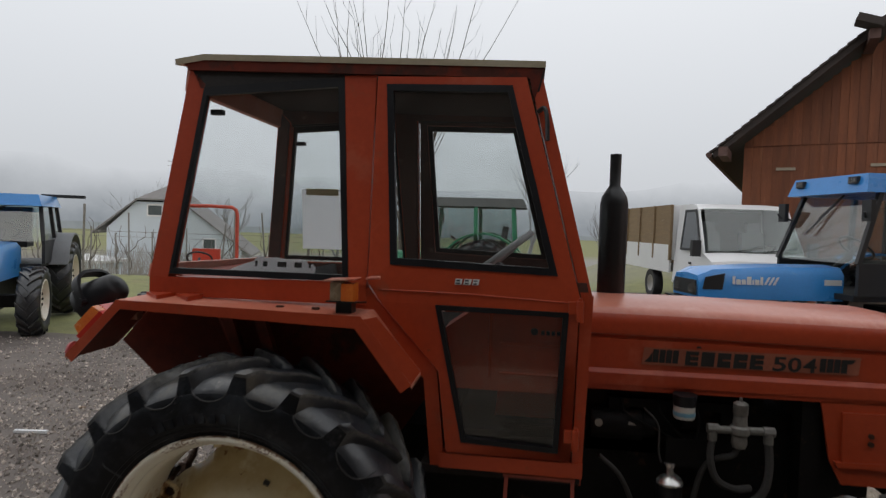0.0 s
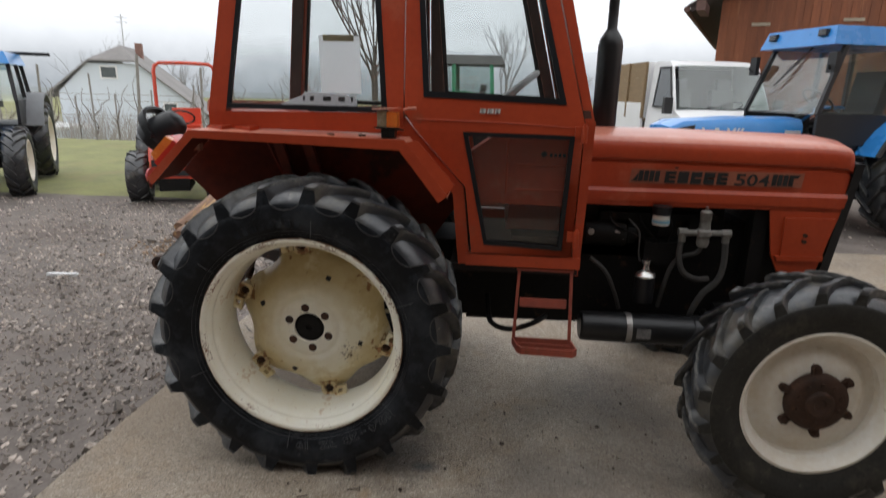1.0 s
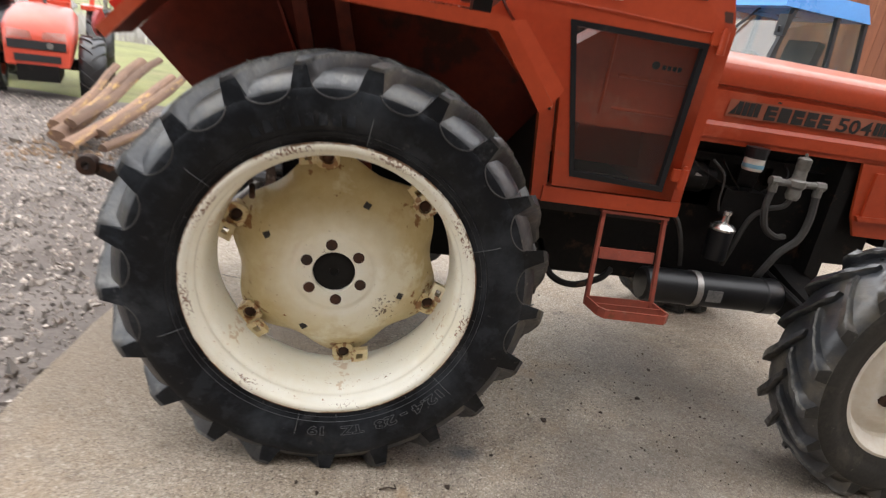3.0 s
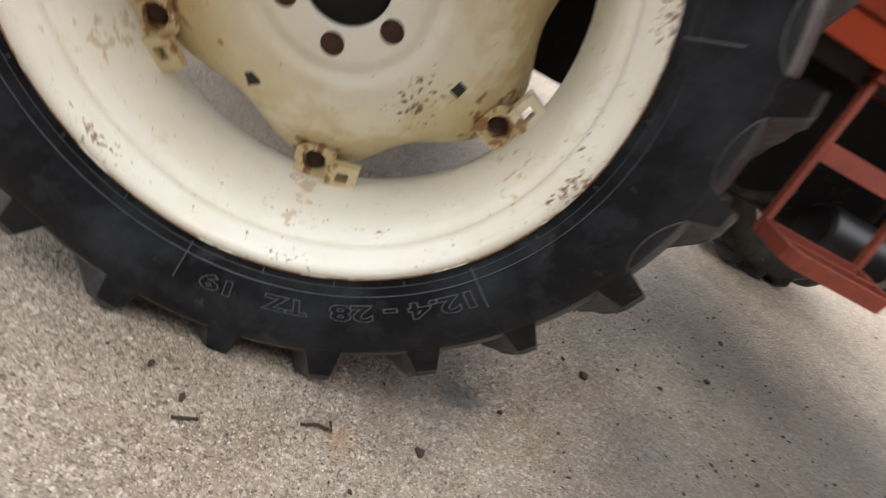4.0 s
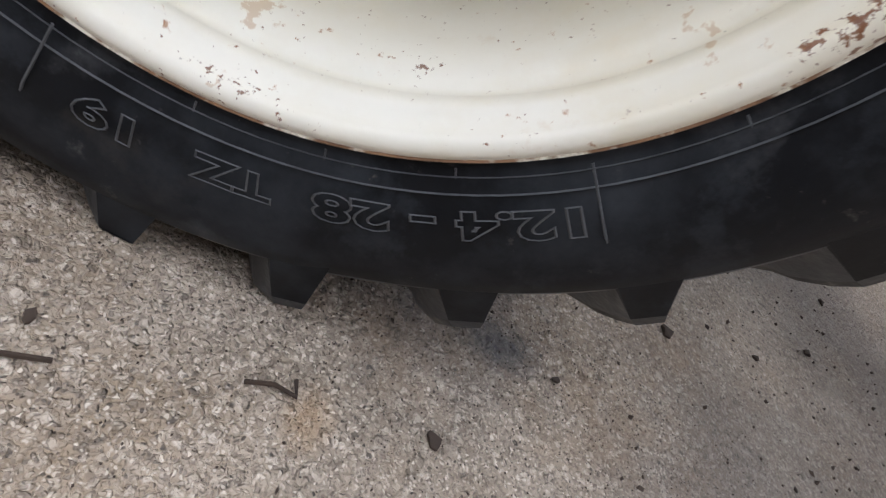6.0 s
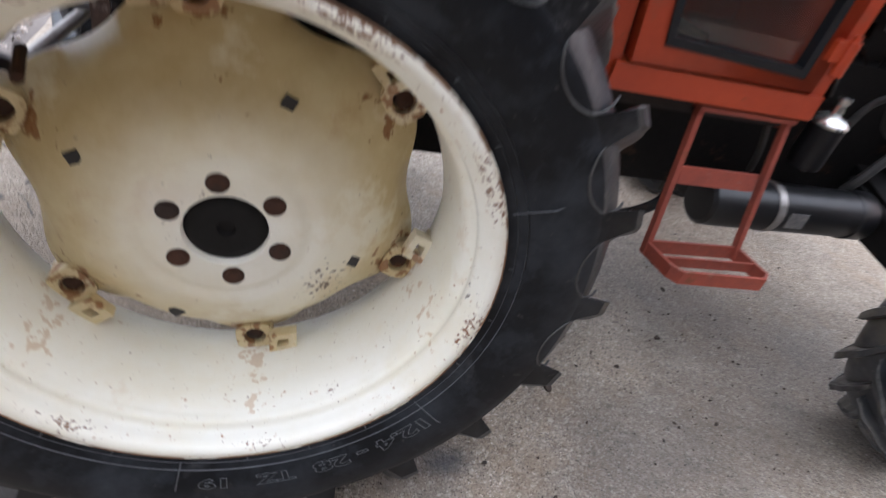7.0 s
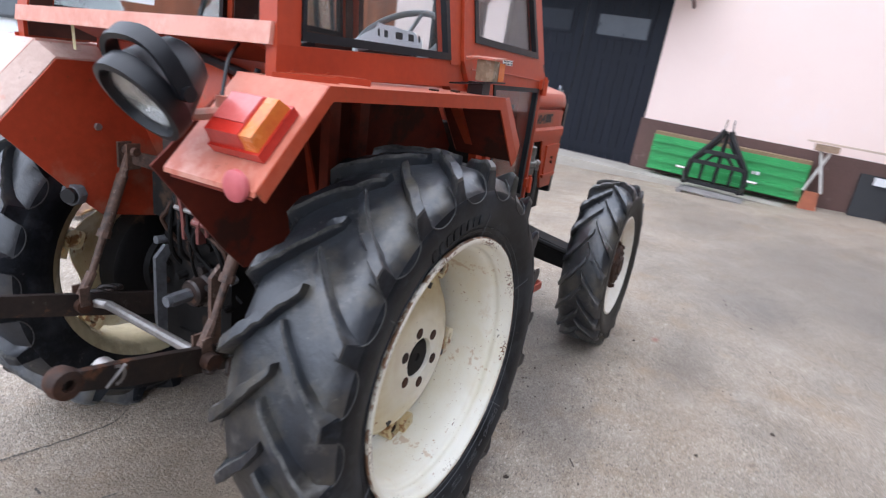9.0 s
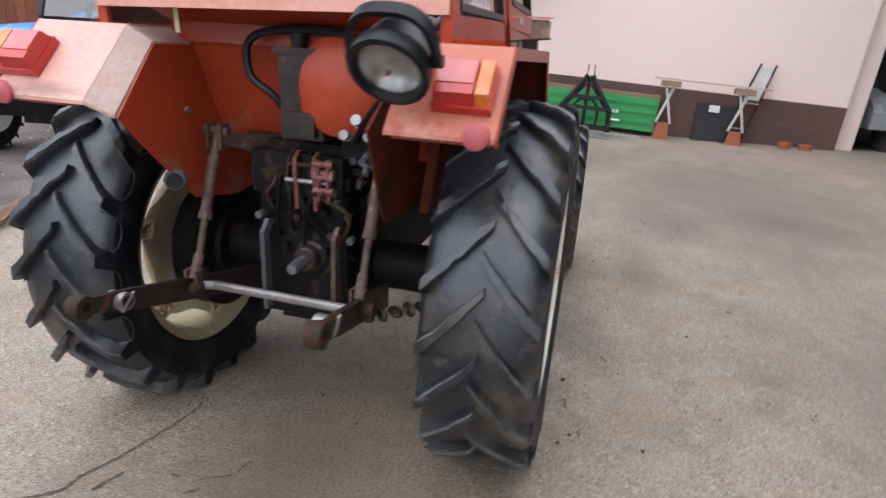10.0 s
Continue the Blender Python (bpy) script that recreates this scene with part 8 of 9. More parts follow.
    for s in (-1, 1):
        for nm, p, q in (("front_post", fb, ft), ("rear_post", rb, rt), ("door_post", V(mid, 0, cz0), V(mid + 0.02, 0, cz1))):
            b = B()
            tube(b, [p + V(0, s * cw, 0), q + V(0, s * cw * tin, 0)], P.get("pw", 0.035), 4)
            part(nm, b, post, t, smooth=0)
        for nm, xa, xb, ya, yb in (("door_pane", mid, cx1, mid + 0.02, cx1 - frake), ("rear_side_pane", cx0, mid, cx0 + 0.06, mid + 0.02)):
            g = part(nm, slab(B(), [V(xa, s * cw, cz0), V(xb, s * cw, cz0), V(yb, s * cw * tin, cz1), V(ya, s * cw * tin, cz1)], (0, -s * 0.005, 0)), M["clear_far"], t, smooth=0)
        b = B()
        box(b, ((mid + cx1) / 2, s * cw, cz0 - 0.16), (cx1 - mid, 0.04, 0.34))
        part("door_bottom", bevel(b, 0.01), P.get("lower", M["plastic"]), t)
        # mudguard arc over the rear wheel
        b = B()
        sec = []
        for k in range(13):
            a = radians(20 + 140 * k / 12)
            rr = R + 0.10
            c, sn = math.cos(a), math.sin(a)
            sec.append([(rr * c, s * (tw - P["tyre"] * 0.45), R + rr * sn), (rr * c, s * (tw + P["tyre"] * 0.45), R + rr * sn), ((rr + 0.03) * c, s * (tw + P["tyre"] * 0.45), R + (rr + 0.03) * sn), ((rr + 0.03) * c, s * (tw - P["tyre"] * 0.45), R + (rr + 0.03) * sn)])
        loft(b, sec)
        part("mudguard", b, P.get("guard", paint), t)
        if P.get("guard_edge"):
            b = B()
            tube(b, [V((R + 0.125) * math.cos(radians(20 + 140 * k / 12)), s * (tw + P["tyre"] * 0.46), R + (R + 0.125) * math.sin(radians(20 + 140 * k / 12))) for k in range(13)], 0.03, 6)
            part("mudguard_edge", b, M["plastic"], t)
        # mirror on an arm
        if P.get("no_mirror"):
            continue
        b, mo = B(), P.get("mirror_out", 0.24)
        tube(b, [V(cx1 - frake * 0.5, s * cw * 0.95, cz0 + (cz1 - cz0) * 0.62), V(cx1 - 0.02, s * (cw + mo - 0.02), cz0 + (cz1 - cz0) * 0.66), V(cx1, s * (cw + mo), cz0 + (cz1 - cz0) * 0.72)], 0.013, 6)
        mr_ = part("mirror_arm", b, M["plastic"], t)
        b = B()
        box(b, (cx1 - 0.06, s * (cw + mo - 0.02), cz0 + (cz1 - cz0) * 0.74), (0.05, 0.12, 0.22))
        part("mirror", bevel(b, 0.02), M["plastic"], t)
    for nm, p, q, gm in (("windscreen", fb, ft, "windscreen_far"), ("rear_pane", rb, rt, "clear_far")):
        part(nm, slab(B(), [p + V(0, -cw, 0), p + V(0, cw, 0), q + V(0, cw * tin, 0), q + V(0, -cw * tin, 0)], (0.005, 0, 0)), M[gm], t, smooth=0)
    b = B()
    box(b, ((cx0 + cx1) / 2 - 0.02, 0, cz1 + P["rh"] / 2), (cx1 - cx0 + P.get("over", 0.1), P["cw"] * 0.98, P["rh"]), taper=(0.92, 0.90))
    bevel(b, 0.065, 4)
    rf = part("cab_roof", b, roof_mat, t)
    rx_ = (cx0 + cx1) / 2 - 0.02 + (cx1 - cx0 + P.get("over", 0.1)) * 0.465
    for s in (-1, 1):
        for y in (0.52,):
            if not P.get("lamps"):
                continue
            b = B()
            box(b, (rx_ + 0.01, s * cw * y * 1.25, cz1 + P["rh"] * 0.66), (0.08, 0.12, 0.075))
            lb = part("roof_lamp", bevel(b, 0.012), M["plastic"], rf)
            b = B()
            box(b, (rx_ + 0.052, s * cw * y * 1.25, cz1 + P["rh"] * 0.66), (0.01, 0.10, 0.055))
            part("roof_lamp_lens", b, M["lens"], rf)
    b = B()
    tube(b, [V(cx1 - frake + 0.02, 0.1, cz1), V(cx1 - frake * 0.45, -0.12, (cz0 + cz1) / 2 + 0.1)], 0.012, 4)
    tube(b, [V(cx1 - frake * 0.8 + 0.02, 0.02, cz1 - 0.12), V(cx1 - frake * 0.25 + 0.02, -0.22, (cz0 + cz1) / 2 - 0.06)], 0.01, 4)
    part("wiper", b, M["plastic"], t)
    # inside: seat and wheel
    b = B()
    box(b, (cx0 + 0.42, 0, cz0 - 0.05), (0.45, 0.48, 0.14))
    bevel(b, 0.04, 2)
    part("seat", b, M["plastic"], t)
    b = B()
    box(b, (cx0 + 0.24, 0, cz0 + 0.25), (0.12, 0.46, 0.5), (0, -10, 0))
    bevel(b, 0.04, 2)
    part("seat_back", b, M["plastic"], t)
    b = B()
    sw = Matrix.Translation((cx1 - 0.5, 0, cz0 + 0.16)) @ Euler((0, radians(-40), 0)).to_matrix().to_4x4()
    tube(b, [sw @ V(0.19 * math.cos(k * 0.2618), 0.19 * math.sin(k * 0.2618), 0) for k in range(24)], 0.014, 6, closed=True)
    tube(b, [sw @ V(0, 0, 0), sw @ V(0.05, 0, -0.35)], 0.03, 8)
    part("steering_wheel", b, M["plastic"], t)
    b = B()
    box(b, ((cx0 + cx1) / 2, 0, cz0 - 0.36), (cx1 - cx0, P["cw"] * 0.95, 0.06))
    part("cab_floor", b, M["plastic"], t)
    return t


BLUE_R = dict(wb=2.30, R=0.66, r=0.46, track=1.52, ftrack=1.45, tyre=0.36, rim=M["white_rim"], bz0=0.94, bz1=1.30, bw=0.66, bx0=1.22, bx1=2.82,
              cx0=-0.10, cx1=1.32, cw=1.26, cz0=1.36, cz1=2.11, rh=0.20, over=-0.10, rake=0.26, mid=0.34, mirror_out=0.05, lamps=True, marks=True, guard_edge=True)
cab_tractor("tractor", pose(5.39, 5.13, -0.02, 0, 0, 193), "blue four-wheel-drive cab tractor parked on gravel", M["blue"], M["blue"], BLUE_R)
BLUE_L = dict(wb=2.05, R=0.60, r=0.47, track=1.35, ftrack=1.32, tyre=0.36, rim=M["white_rim"], bz0=0.72, bz1=1.20, bw=0.60, bx0=1.05, bx1=2.45,
              cx0=-0.25, cx1=1.12, cw=1.18, cz0=1.22, cz1=1.74, rh=0.17, over=0.12, rake=0.14, mid=0.4, guard=M["bluegrey"], no_mirror=True)
hx, hy = 0.52, -0.854
bl = cab_tractor("tractor", pose(-7.27, 6.13, -0.03, 0, 0, math.degrees(math.atan2(hy, hx))), "blue cab tractor at the edge of the lawn", M["blue"], M["blue"], BLUE_L)
b = B()
box(b, (-0.30, 0.62, 1.93), (0.16, 0.62, 0.05))
tube(b, [V(-0.25, 0.42, 1.74), V(-0.28, 0.5, 1.92)], 0.02, 6)
part("rear_wing", b, M["plastic"], bl)
GREEN = dict(wb=2.2, R=0.70, r=0.48, track=1.5, ftrack=1.45, tyre=0.36, rim=surf("yellow_rim", (0.5, 0.36, 0.03), rough=0.5), bz0=0.72, bz1=1.10, bw=0.62, bx0=1.2, bx1=2.85,
             cx0=-0.62, cx1=1.05, cw=1.32, cz0=1.16, cz1=2.02, rh=0.17, over=0.36, rake=0.08, mid=0.45, post=M["green"], lower=M["green"], pw=0.05)
cab_tractor("tractor", pose(0.05, 9.6, -0.03, 0, 0, 180), "green cab tractor with a dark grey roof", M["green"], M["grey_roof"], GREEN)


def compact_tractor(m):
    t = thing("compact_tractor", m, "small red tractor with a folding roll bar", "tractor")
    for s in (-1, 1):
        simple_wheel(t, 0, s * 0.52, 0.46, 0.15, 0.27, s, M["red"], lugs=16)
        simple_wheel(t, 1.30, s * 0.47, 0.34, 0.13, 0.18, s, M["red"], lugs=14)
    b = B()
    secs = []
    for x, zt, w, zb in ((0.55, 0.90, 0.30, 0.55), (1.1, 0.885, 0.31, 0.5), (1.55, 0.80, 0.30, 0.42), (1.70, 0.70, 0.28, 0.36), (1.73, 0.60, 0.27, 0.34)):
        secs.append([(x, -w, zb), (x, -w * 1.02, zt - 0.10), (x, -w * 0.8, zt - 0.02), (x, 0, zt + 0.01), (x, w * 0.8, zt - 0.02), (x, w * 1.02, zt - 0.10), (x, w, zb)])
    loft(b, secs)
    bon = part("bonnet", bevel(b, 0.02, 2), M["red"], t, smooth=50)
    for s in (-1, 1):
        b = B()
        slab(b, [V(1.735, s * 0.04, 0.60), V(1.735, s * 0.25, 0.60), V(1.705, s * 0.25, 0.685), V(1.715, s * 0.06, 0.675)], (0.012, 0, 0))
        part("headlight", bevel(b, 0.008), M["lens"], bon)
        b = B()
        tube(b, [V(-0.25, s * 0.43, 0.55), V(-0.25, s * 0.43, 1.70), V(-0.25, s * 0.41, 1.77), V(-0.25, s * 0.35, 1.81), V(-0.25, 0, 1.82)], 0.028, 8)
        part("roll_bar", b, M["red"], t, "tall red roll bar")
        b = B()
        box(b, (0.0, s * 0.44, 0.90), (0.70, 0.22, 0.05))
        part("mudguard", bevel(b, 0.02), M["red"], t)
    b = B()
    slab(b, [V(1.738, -0.25, 0.50), V(1.738, 0.25, 0.50), V(1.738, 0.25, 0.585), V(1.738, -0.25, 0.585)], (0.006, 0, 0))
    slab(b, [V(1.735, -0.20, 0.38), V(1.735, 0.20, 0.38), V(1.735, 0.20, 0.45), V(1.735, -0.20, 0.45)], (0.008, 0, 0))
    part("grille", b, M["plastic"], bon)
    b = B()
    cyl(b, (1.75, 0.11, 0.545), (1.755, 0.11, 0.545), 0.03, n=20)
    part("badge", b, M["steel"], bon)
    b = B()
    box(b, (1.45, 0, 0.27), (0.62, 0.36, 0.16))
    box(b, (1.30, 0, 0.34), (0.14, 0.86, 0.11))
    box(b, (0.55, 0, 0.5), (1.3, 0.3, 0.22))
    part("chassis", bevel(b, 0.02, 1), M["black_iron"], t)
    b = B()
    sw = Matrix.Translation((0.50, 0, 1.05)) @ Euler((0, radians(-35), 0)).to_matrix().to_4x4()
    tube(b, [sw @ V(0.17 * math.cos(k * 0.2618), 0.17 * math.sin(k * 0.2618), 0) for k in range(24)], 0.014, 6, closed=True)
    tube(b, [sw @ V(0, 0, 0), sw @ V(0.1, 0, -0.25)], 0.02, 8)
    part("steering_wheel", b, M["plastic"], t)
    b = B()
    box(b, (-0.02, 0, 0.86), (0.36, 0.42, 0.12))
    box(b, (-0.17, 0, 1.02), (0.10, 0.40, 0.28))
    part("seat", bevel(b, 0.03, 2), M["red"], t)
    return t


ca = math.degrees(math.atan2(-0.93, 0.36))
compact_tractor(pose(-3.94, 6.02, -0.02, 0, 0, ca))


def truck(m):
    """A small white tipper: x forward, y left, origin on the ground under the front axle."""
    t = thing("tipper_truck", m, "small white tipper truck with plywood side boards", "truck")
    hw = 0.96
    prof = [(0.62, 0.50), (0.68, 0.78), (0.60, 1.02), (0.20, 1.16), (-0.28, 1.98), (-0.48, 2.08), (-1.10, 2.10), (-1.20, 2.02), (-1.22, 0.50)]
    b = B()
    # cab shell as a loft across the width, narrowing to the roof
    secs = []
    for u in (-1, -0.96, -0.6, 0, 0.6, 0.96, 1):
        secs.append([(x - (0.05 if abs(u) == 1 else 0) * (1 if x > 0 else 0), u * (hw - max(0, z - 1.05) * 0.10), z + (0.0 if abs(u) < 0.9 else -0.02)) for x, z in prof])
    loft(b, secs)
    b.normal_update()
    glazed = [f for f in b.faces if 1.2 < f.calc_center_median().z < 1.9 and -0.2 < f.calc_center_median().x < 0.15 and abs(f.calc_center_median().y) < hw * 0.85]
    bmesh.ops.delete(b, geom=glazed, context="FACES")
    cab = part("cab", b, M["white_paint"], t, smooth=30)
    part("cab_lining", slab(B(), [V(-1.12, -0.84, 0.9), V(-1.12, 0.84, 0.9), V(-1.12, 0.76, 1.95), V(-1.12, -0.76, 1.95)], (0.02, 0, 0)), M["plastic"], cab)
    part("dashboard", bevel(box(B(), (-0.10, 0, 1.05), (0.5, 1.7, 0.20)), 0.04, 2), M["plastic"], cab)
    for y in (-0.45, 0.45):
        b = B()
        box(b, (-0.80, y, 1.22), (0.16, 0.46, 0.62), (0, -8, 0))
        box(b, (-0.82, y, 1.64), (0.10, 0.26, 0.20))
        part("seat", bevel(b, 0.05, 3), M["bluegrey"], cab)
    b = B()
    wq_ = Matrix.Translation((-0.36, 0.45, 1.22)) @ Euler((0, radians(-25), 0)).to_matrix().to_4x4()
    tube(b, [wq_ @ V(0.2 * math.cos(k * 0.2618), 0.2 * math.sin(k * 0.2618), 0) for k in range(24)], 0.015, 6, closed=True)
    part("steering_wheel", b, M["plastic"], cab)
    b = B()
    slab(b, [V(0.212, -0.86, 1.18), V(0.212, 0.86, 1.18), V(-0.262, 0.78, 1.97), V(-0.262, -0.78, 1.97)], (0.02, 0, 0.012))
    part("windscreen", b, M["windscreen_far"], cab, "windscreen reflecting a pale sky", smooth=0).visible_shadow = False
    for s in (-1, 1):
        b = B()
        slab(b, [V(0.06, s * (hw - 0.010), 1.20), V(-0.80, s * (hw - 0.010), 1.20), V(-0.80, s * (hw - 0.085), 1.92), V(-0.34, s * (hw - 0.085), 1.92)], (0, s * 0.012, 0))
        dw = part("door_window", b, surf("dark_door_glass", (0.05, 0.06, 0.065), rough=0.08, bump=0.0), cab, smooth=0)
        b = B()
        ring_plate(b, [V(0.12, s * (hw - 0.004), 1.16), V(-0.84, s * (hw - 0.004), 1.16), V(-0.84, s * (hw - 0.085), 1.96), V(-0.33, s * (hw - 0.085), 1.96)],
                   [V(0.05, s * (hw - 0.008), 1.205), V(-0.79, s * (hw - 0.008), 1.205), V(-0.79, s * (hw - 0.082), 1.915), V(-0.35, s * (hw - 0.082), 1.915)], (0, s * 0.018, 0))
        part("window_frame", b, M["plastic"], dw)
        b = B()
        box(b, (0.70, s * 0.86, 0.84), (0.06, 0.10, 0.12))
        part("turn_light", bevel(b, 0.02), M["lamp_amber"], cab)
        b = B()
        box(b, (0.16, s * (hw + 0.12), 1.22), (0.10, 0.16, 0.30))
        part("mirror", bevel(b, 0.03), M["plastic"], cab)
        b = B()
        box(b, (0.66, s * 0.66, 0.84), (0.08, 0.36, 0.15))
        part("headlight", bevel(b, 0.03), M["lens"], cab)
        b = B()
        box(b, (-0.35, s * (hw + 0.004), 0.92), (0.10, 0.02, 0.04))
        part("door_handle", b, M["plastic"], cab)
        for x in (0.0, -2.55):
            w = B()
            lathe(w, [(0.19, s * (hw - 0.02)), (0.31, s * (hw - 0.01)), (0.335, s * (hw - 0.05)), (0.335, s * (hw - 0.20)), (0.2, s * (hw - 0.22))], 32, (x, 0, 0.335), "y")
            wo = part("wheel", w, M["plastic"], t)
            w = B()
            lathe(w, [(0.0, s * (hw - 0.05)), (0.12, s * (hw - 0.045)), (0.19, s * (hw - 0.02)), (0.19, s * (hw - 0.1)), (0.0, s * (hw - 0.1))], 24, (x, 0, 0.335), "y")
            part("rim", w, M["steel"], wo)
        # load bed sides: white drop side and tall plywood boards with posts
        b = B()
        box(b, (-2.75, s * 0.98, 0.95), (2.9, 0.05, 0.58))
        part("drop_side", bevel(b, 0.01), M["white_paint"], t)
        for k in range(3):
            b = B()
            box(b, (-1.78 - k * 0.97, s * 0.965, 1.66), (0.955, 0.03, 0.84))
            part("side_board", b, M["plywood"], t)
        for x in (-1.30, -2.27, -3.24, -4.19):
            b = B()
            box(b, (x, s * 0.995, 1.50), (0.06, 0.05, 1.16))
            part("side_post", b, M["plywood"], t)
    b = B()
    box(b, (-0.1, 0, 0.62), (1.45, 1.8, 0.24))
    box(b, (-2.6, 0, 0.68), (3.2, 0.8, 0.18))
    part("chassis", b, M["plastic"], t)
    b = B()
    box(b, (-2.75, 0, 0.90), (2.9, 1.96, 0.08))
    part("bed_floor", b, M["plywood"], t)
    b = B()
    box(b, (-1.31, 0, 1.5), (0.04, 1.9, 1.15))
    part("bed_front", b, M["white_paint"], t)
    b = B()
    box(b, (0.685, 0, 0.86), (0.03, 0.86, 0.16))
    box(b, (0.66, 0, 0.58), (0.10, 1.8, 0.20))
    part("bumper", bevel(b, 0.02), M["plastic"], cab)
    b = B()
    for y in (-0.35, 0.25):
        tube(b, [V(0.235, y, 1.19), V(0.16, y + 0.55, 1.27)], 0.012, 4)
    part("wiper", b, M["plastic"], cab)
    return t


truck(pose(5.4, 10.5, -0.02, 0, 0, -82) @ Matrix.Scale(1.09, 4))


# ---- wooden barn ----
M["barn_board"] = surf("reddish_brown_barn_boards", (0.25, 0.085, 0.037), (0.15, 0.05, 0.024), rough=0.75, big=1.3, fine=18, bump=0.3, stretch=(5, 5, 0.5), spots=[((0.33, 0.14, 0.07), 1.4, 0.58, 0.5)], per_piece=0.22)
M["roof_tile"] = surf("dark_roof_tiles", (0.06, 0.045, 0.04), (0.03, 0.024, 0.022), rough=0.85, big=2, fine=20)
barn_m = pose(5.66, 14.0, 0, 0, 0, -22) @ pose(-5.66, 0, 0)
barn = thing("barn", barn_m, "large reddish-brown board barn with dark tiled roof", "barn")
EX, EZ, SL = 5.66, 3.66, 0.845   # eave point and roof slope


def roof_z(x):
    return EZ + (x - EX) * SL if x < 13.2 else EZ + (13.2 - EX) * SL - (x - 13.2) * SL


b = B()
slab(b, [V(6.34, 0.16, -0.1), V(20.0, 0.16, -0.1), V(20.0, 0.16, 4.0), V(13.2, 0.16, 9.6), V(6.34, 0.16, 3.95)], (0, 0.1, 0))
slab(b, [V(6.34, 0.16, -0.1), V(6.34, 12, -0.1), V(6.34, 12, 3.9), V(6.34, 0.16, 3.9)], (0.1, 0, 0))
part("wall", b, M["barn_board"], barn)
x = 6.33
rb = random.Random(5)
while x < 15.5:
    w = rb.uniform(0.17, 0.23)
    top = roof_z(x + w / 2) - 0.30
    for z0, z1 in ((-0.1, 3.84), (3.87, top)):
        if z1 - z0 < 0.15:
            continue
        pb = B()
        zt0 = min(z1, roof_z(x) - 0.28) if z1 == top else z1
        slab(pb, [V(x + 0.004, 0.13 + rb.uniform(0, 0.012), z0), V(x + w - 0.004, 0.13, z0), V(x + w - 0.004, 0.13, z1), V(x + 0.004, 0.13, zt0)], (0, 0.025, 0))
        part("board", pb, M["barn_board"], barn, smooth=0)
    x += w
for vx, vz in ((7.28, 3.28), (9.22, 3.34)):
    b = B()
    box(b, (vx, 0.11, vz), (0.42, 0.03, 0.07))
    part("vent_slot", b, surf("pale_vent_board", (0.42, 0.36, 0.27), rough=0.8), barn)
b = B()
slab(b, [V(5.66, -0.75, EZ), V(13.2, -0.75, roof_z(13.2)), V(13.2, 12.5, roof_z(13.2)), V(5.66, 12.5, EZ)], (0.06, 0, -0.16))
slab(b, [V(20.8, -0.75, roof_z(20.8)), V(13.2, -0.75, roof_z(13.2)), V(13.2, 12.5, roof_z(13.2)), V(20.8, 12.5, roof_z(20.8))], (-0.06, 0, -0.16))
rf = part("roof", b, M["roof_tile"], barn)
for k in range(44):
    xx = 5.62 + k * 0.172
    b = B()
    box(b, (xx + 0.09, -0.72, roof_z(xx) + 0.075), (0.21, 0.20, 0.045), (0, -math.degrees(math.atan(SL)) + 7, rb.uniform(-3, 3)))
    part("verge_tile", b, M["roof_tile"], rf)
for xx in (5.95, 8.83, 11.4):
    b = B()
    box(b, (xx, -0.55, roof_z(xx) - 0.30), (0.20, 1.3, 0.22))
    part("purlin", b, M["skirt"], barn)
b = B()
box(b, (8.72, -1.15, roof_z(8.72) + 0.05), (0.52, 0.5, 0.16), (0, 22, 0))
part("purlin_end", b, M["roof_tile"], barn)
b = B()
tube(b, [V(5.60, y, EZ - 0.08) for y in (-0.75, 12.5)], 0.075, 8)
part("gutter", b, M["skirt"], barn)

# ---- pale blue-white house in the mist ----
M["house_wall"] = surf("pale_blue_grey_render", (0.66, 0.71, 0.76), (0.60, 0.65, 0.70), rough=0.9, big=0.5, fine=12)
# tiles greyed and lightened; the haze over them is in the colour
M["house_roof"] = surf("haze_greyed_tiles", (0.27, 0.255, 0.245), (0.20, 0.19, 0.185), rough=0.9, big=0.6, fine=6)
house = thing("house", pose(-19.0, 28.0, 0, 0, 0, 20) @ Matrix.Diagonal((0.93, 0.93, 1, 1)) @ pose(19.0, 0, 0), "pale grey-blue gabled house with a half-hipped roof", "house")
HX0, HX1 = -22.0, -14.5
b = B()
gable = [(HX0, -2.0), (HX1, -2.0), (HX1, -0.10), (-17.95, 2.42), (-20.45, 2.42), (HX0, 0.95)]
slab(b, [V(x, 0, z) for x, z in gable], (0, 5.8, 0))
part("wall", b, M["house_wall"], house)
b = B()
ap0, ap1 = V(-18.95, 1.1, 3.30), V(-18.95, 6.0, 3.30)
slab(b, [V(-22.75, -0.25, 0.62), V(-20.35, -0.25, 2.50), ap0, ap1, V(-22.75, 6.0, 0.62)], (0, 0, 0.09))
slab(b, [V(-13.9, -0.25, -0.50), V(-13.9, 6.0, -0.50), ap1, ap0, V(-18.0, -0.25, 2.50)], (0, 0, 0.09))
slab(b, [V(-20.35, -0.25, 2.50), V(-18.0, -0.25, 2.50), ap0], (0, 0, 0.09))
part("roof", b, M["house_roof"], house)
b = B()
box(b, (-18.3, 3.0, 3.05), (0.38, 0.38, 1.1))
part("chimney", bevel(b, 0.03, 1), surf("brick_red_chimney", (0.28, 0.16, 0.13), rough=0.9), house)
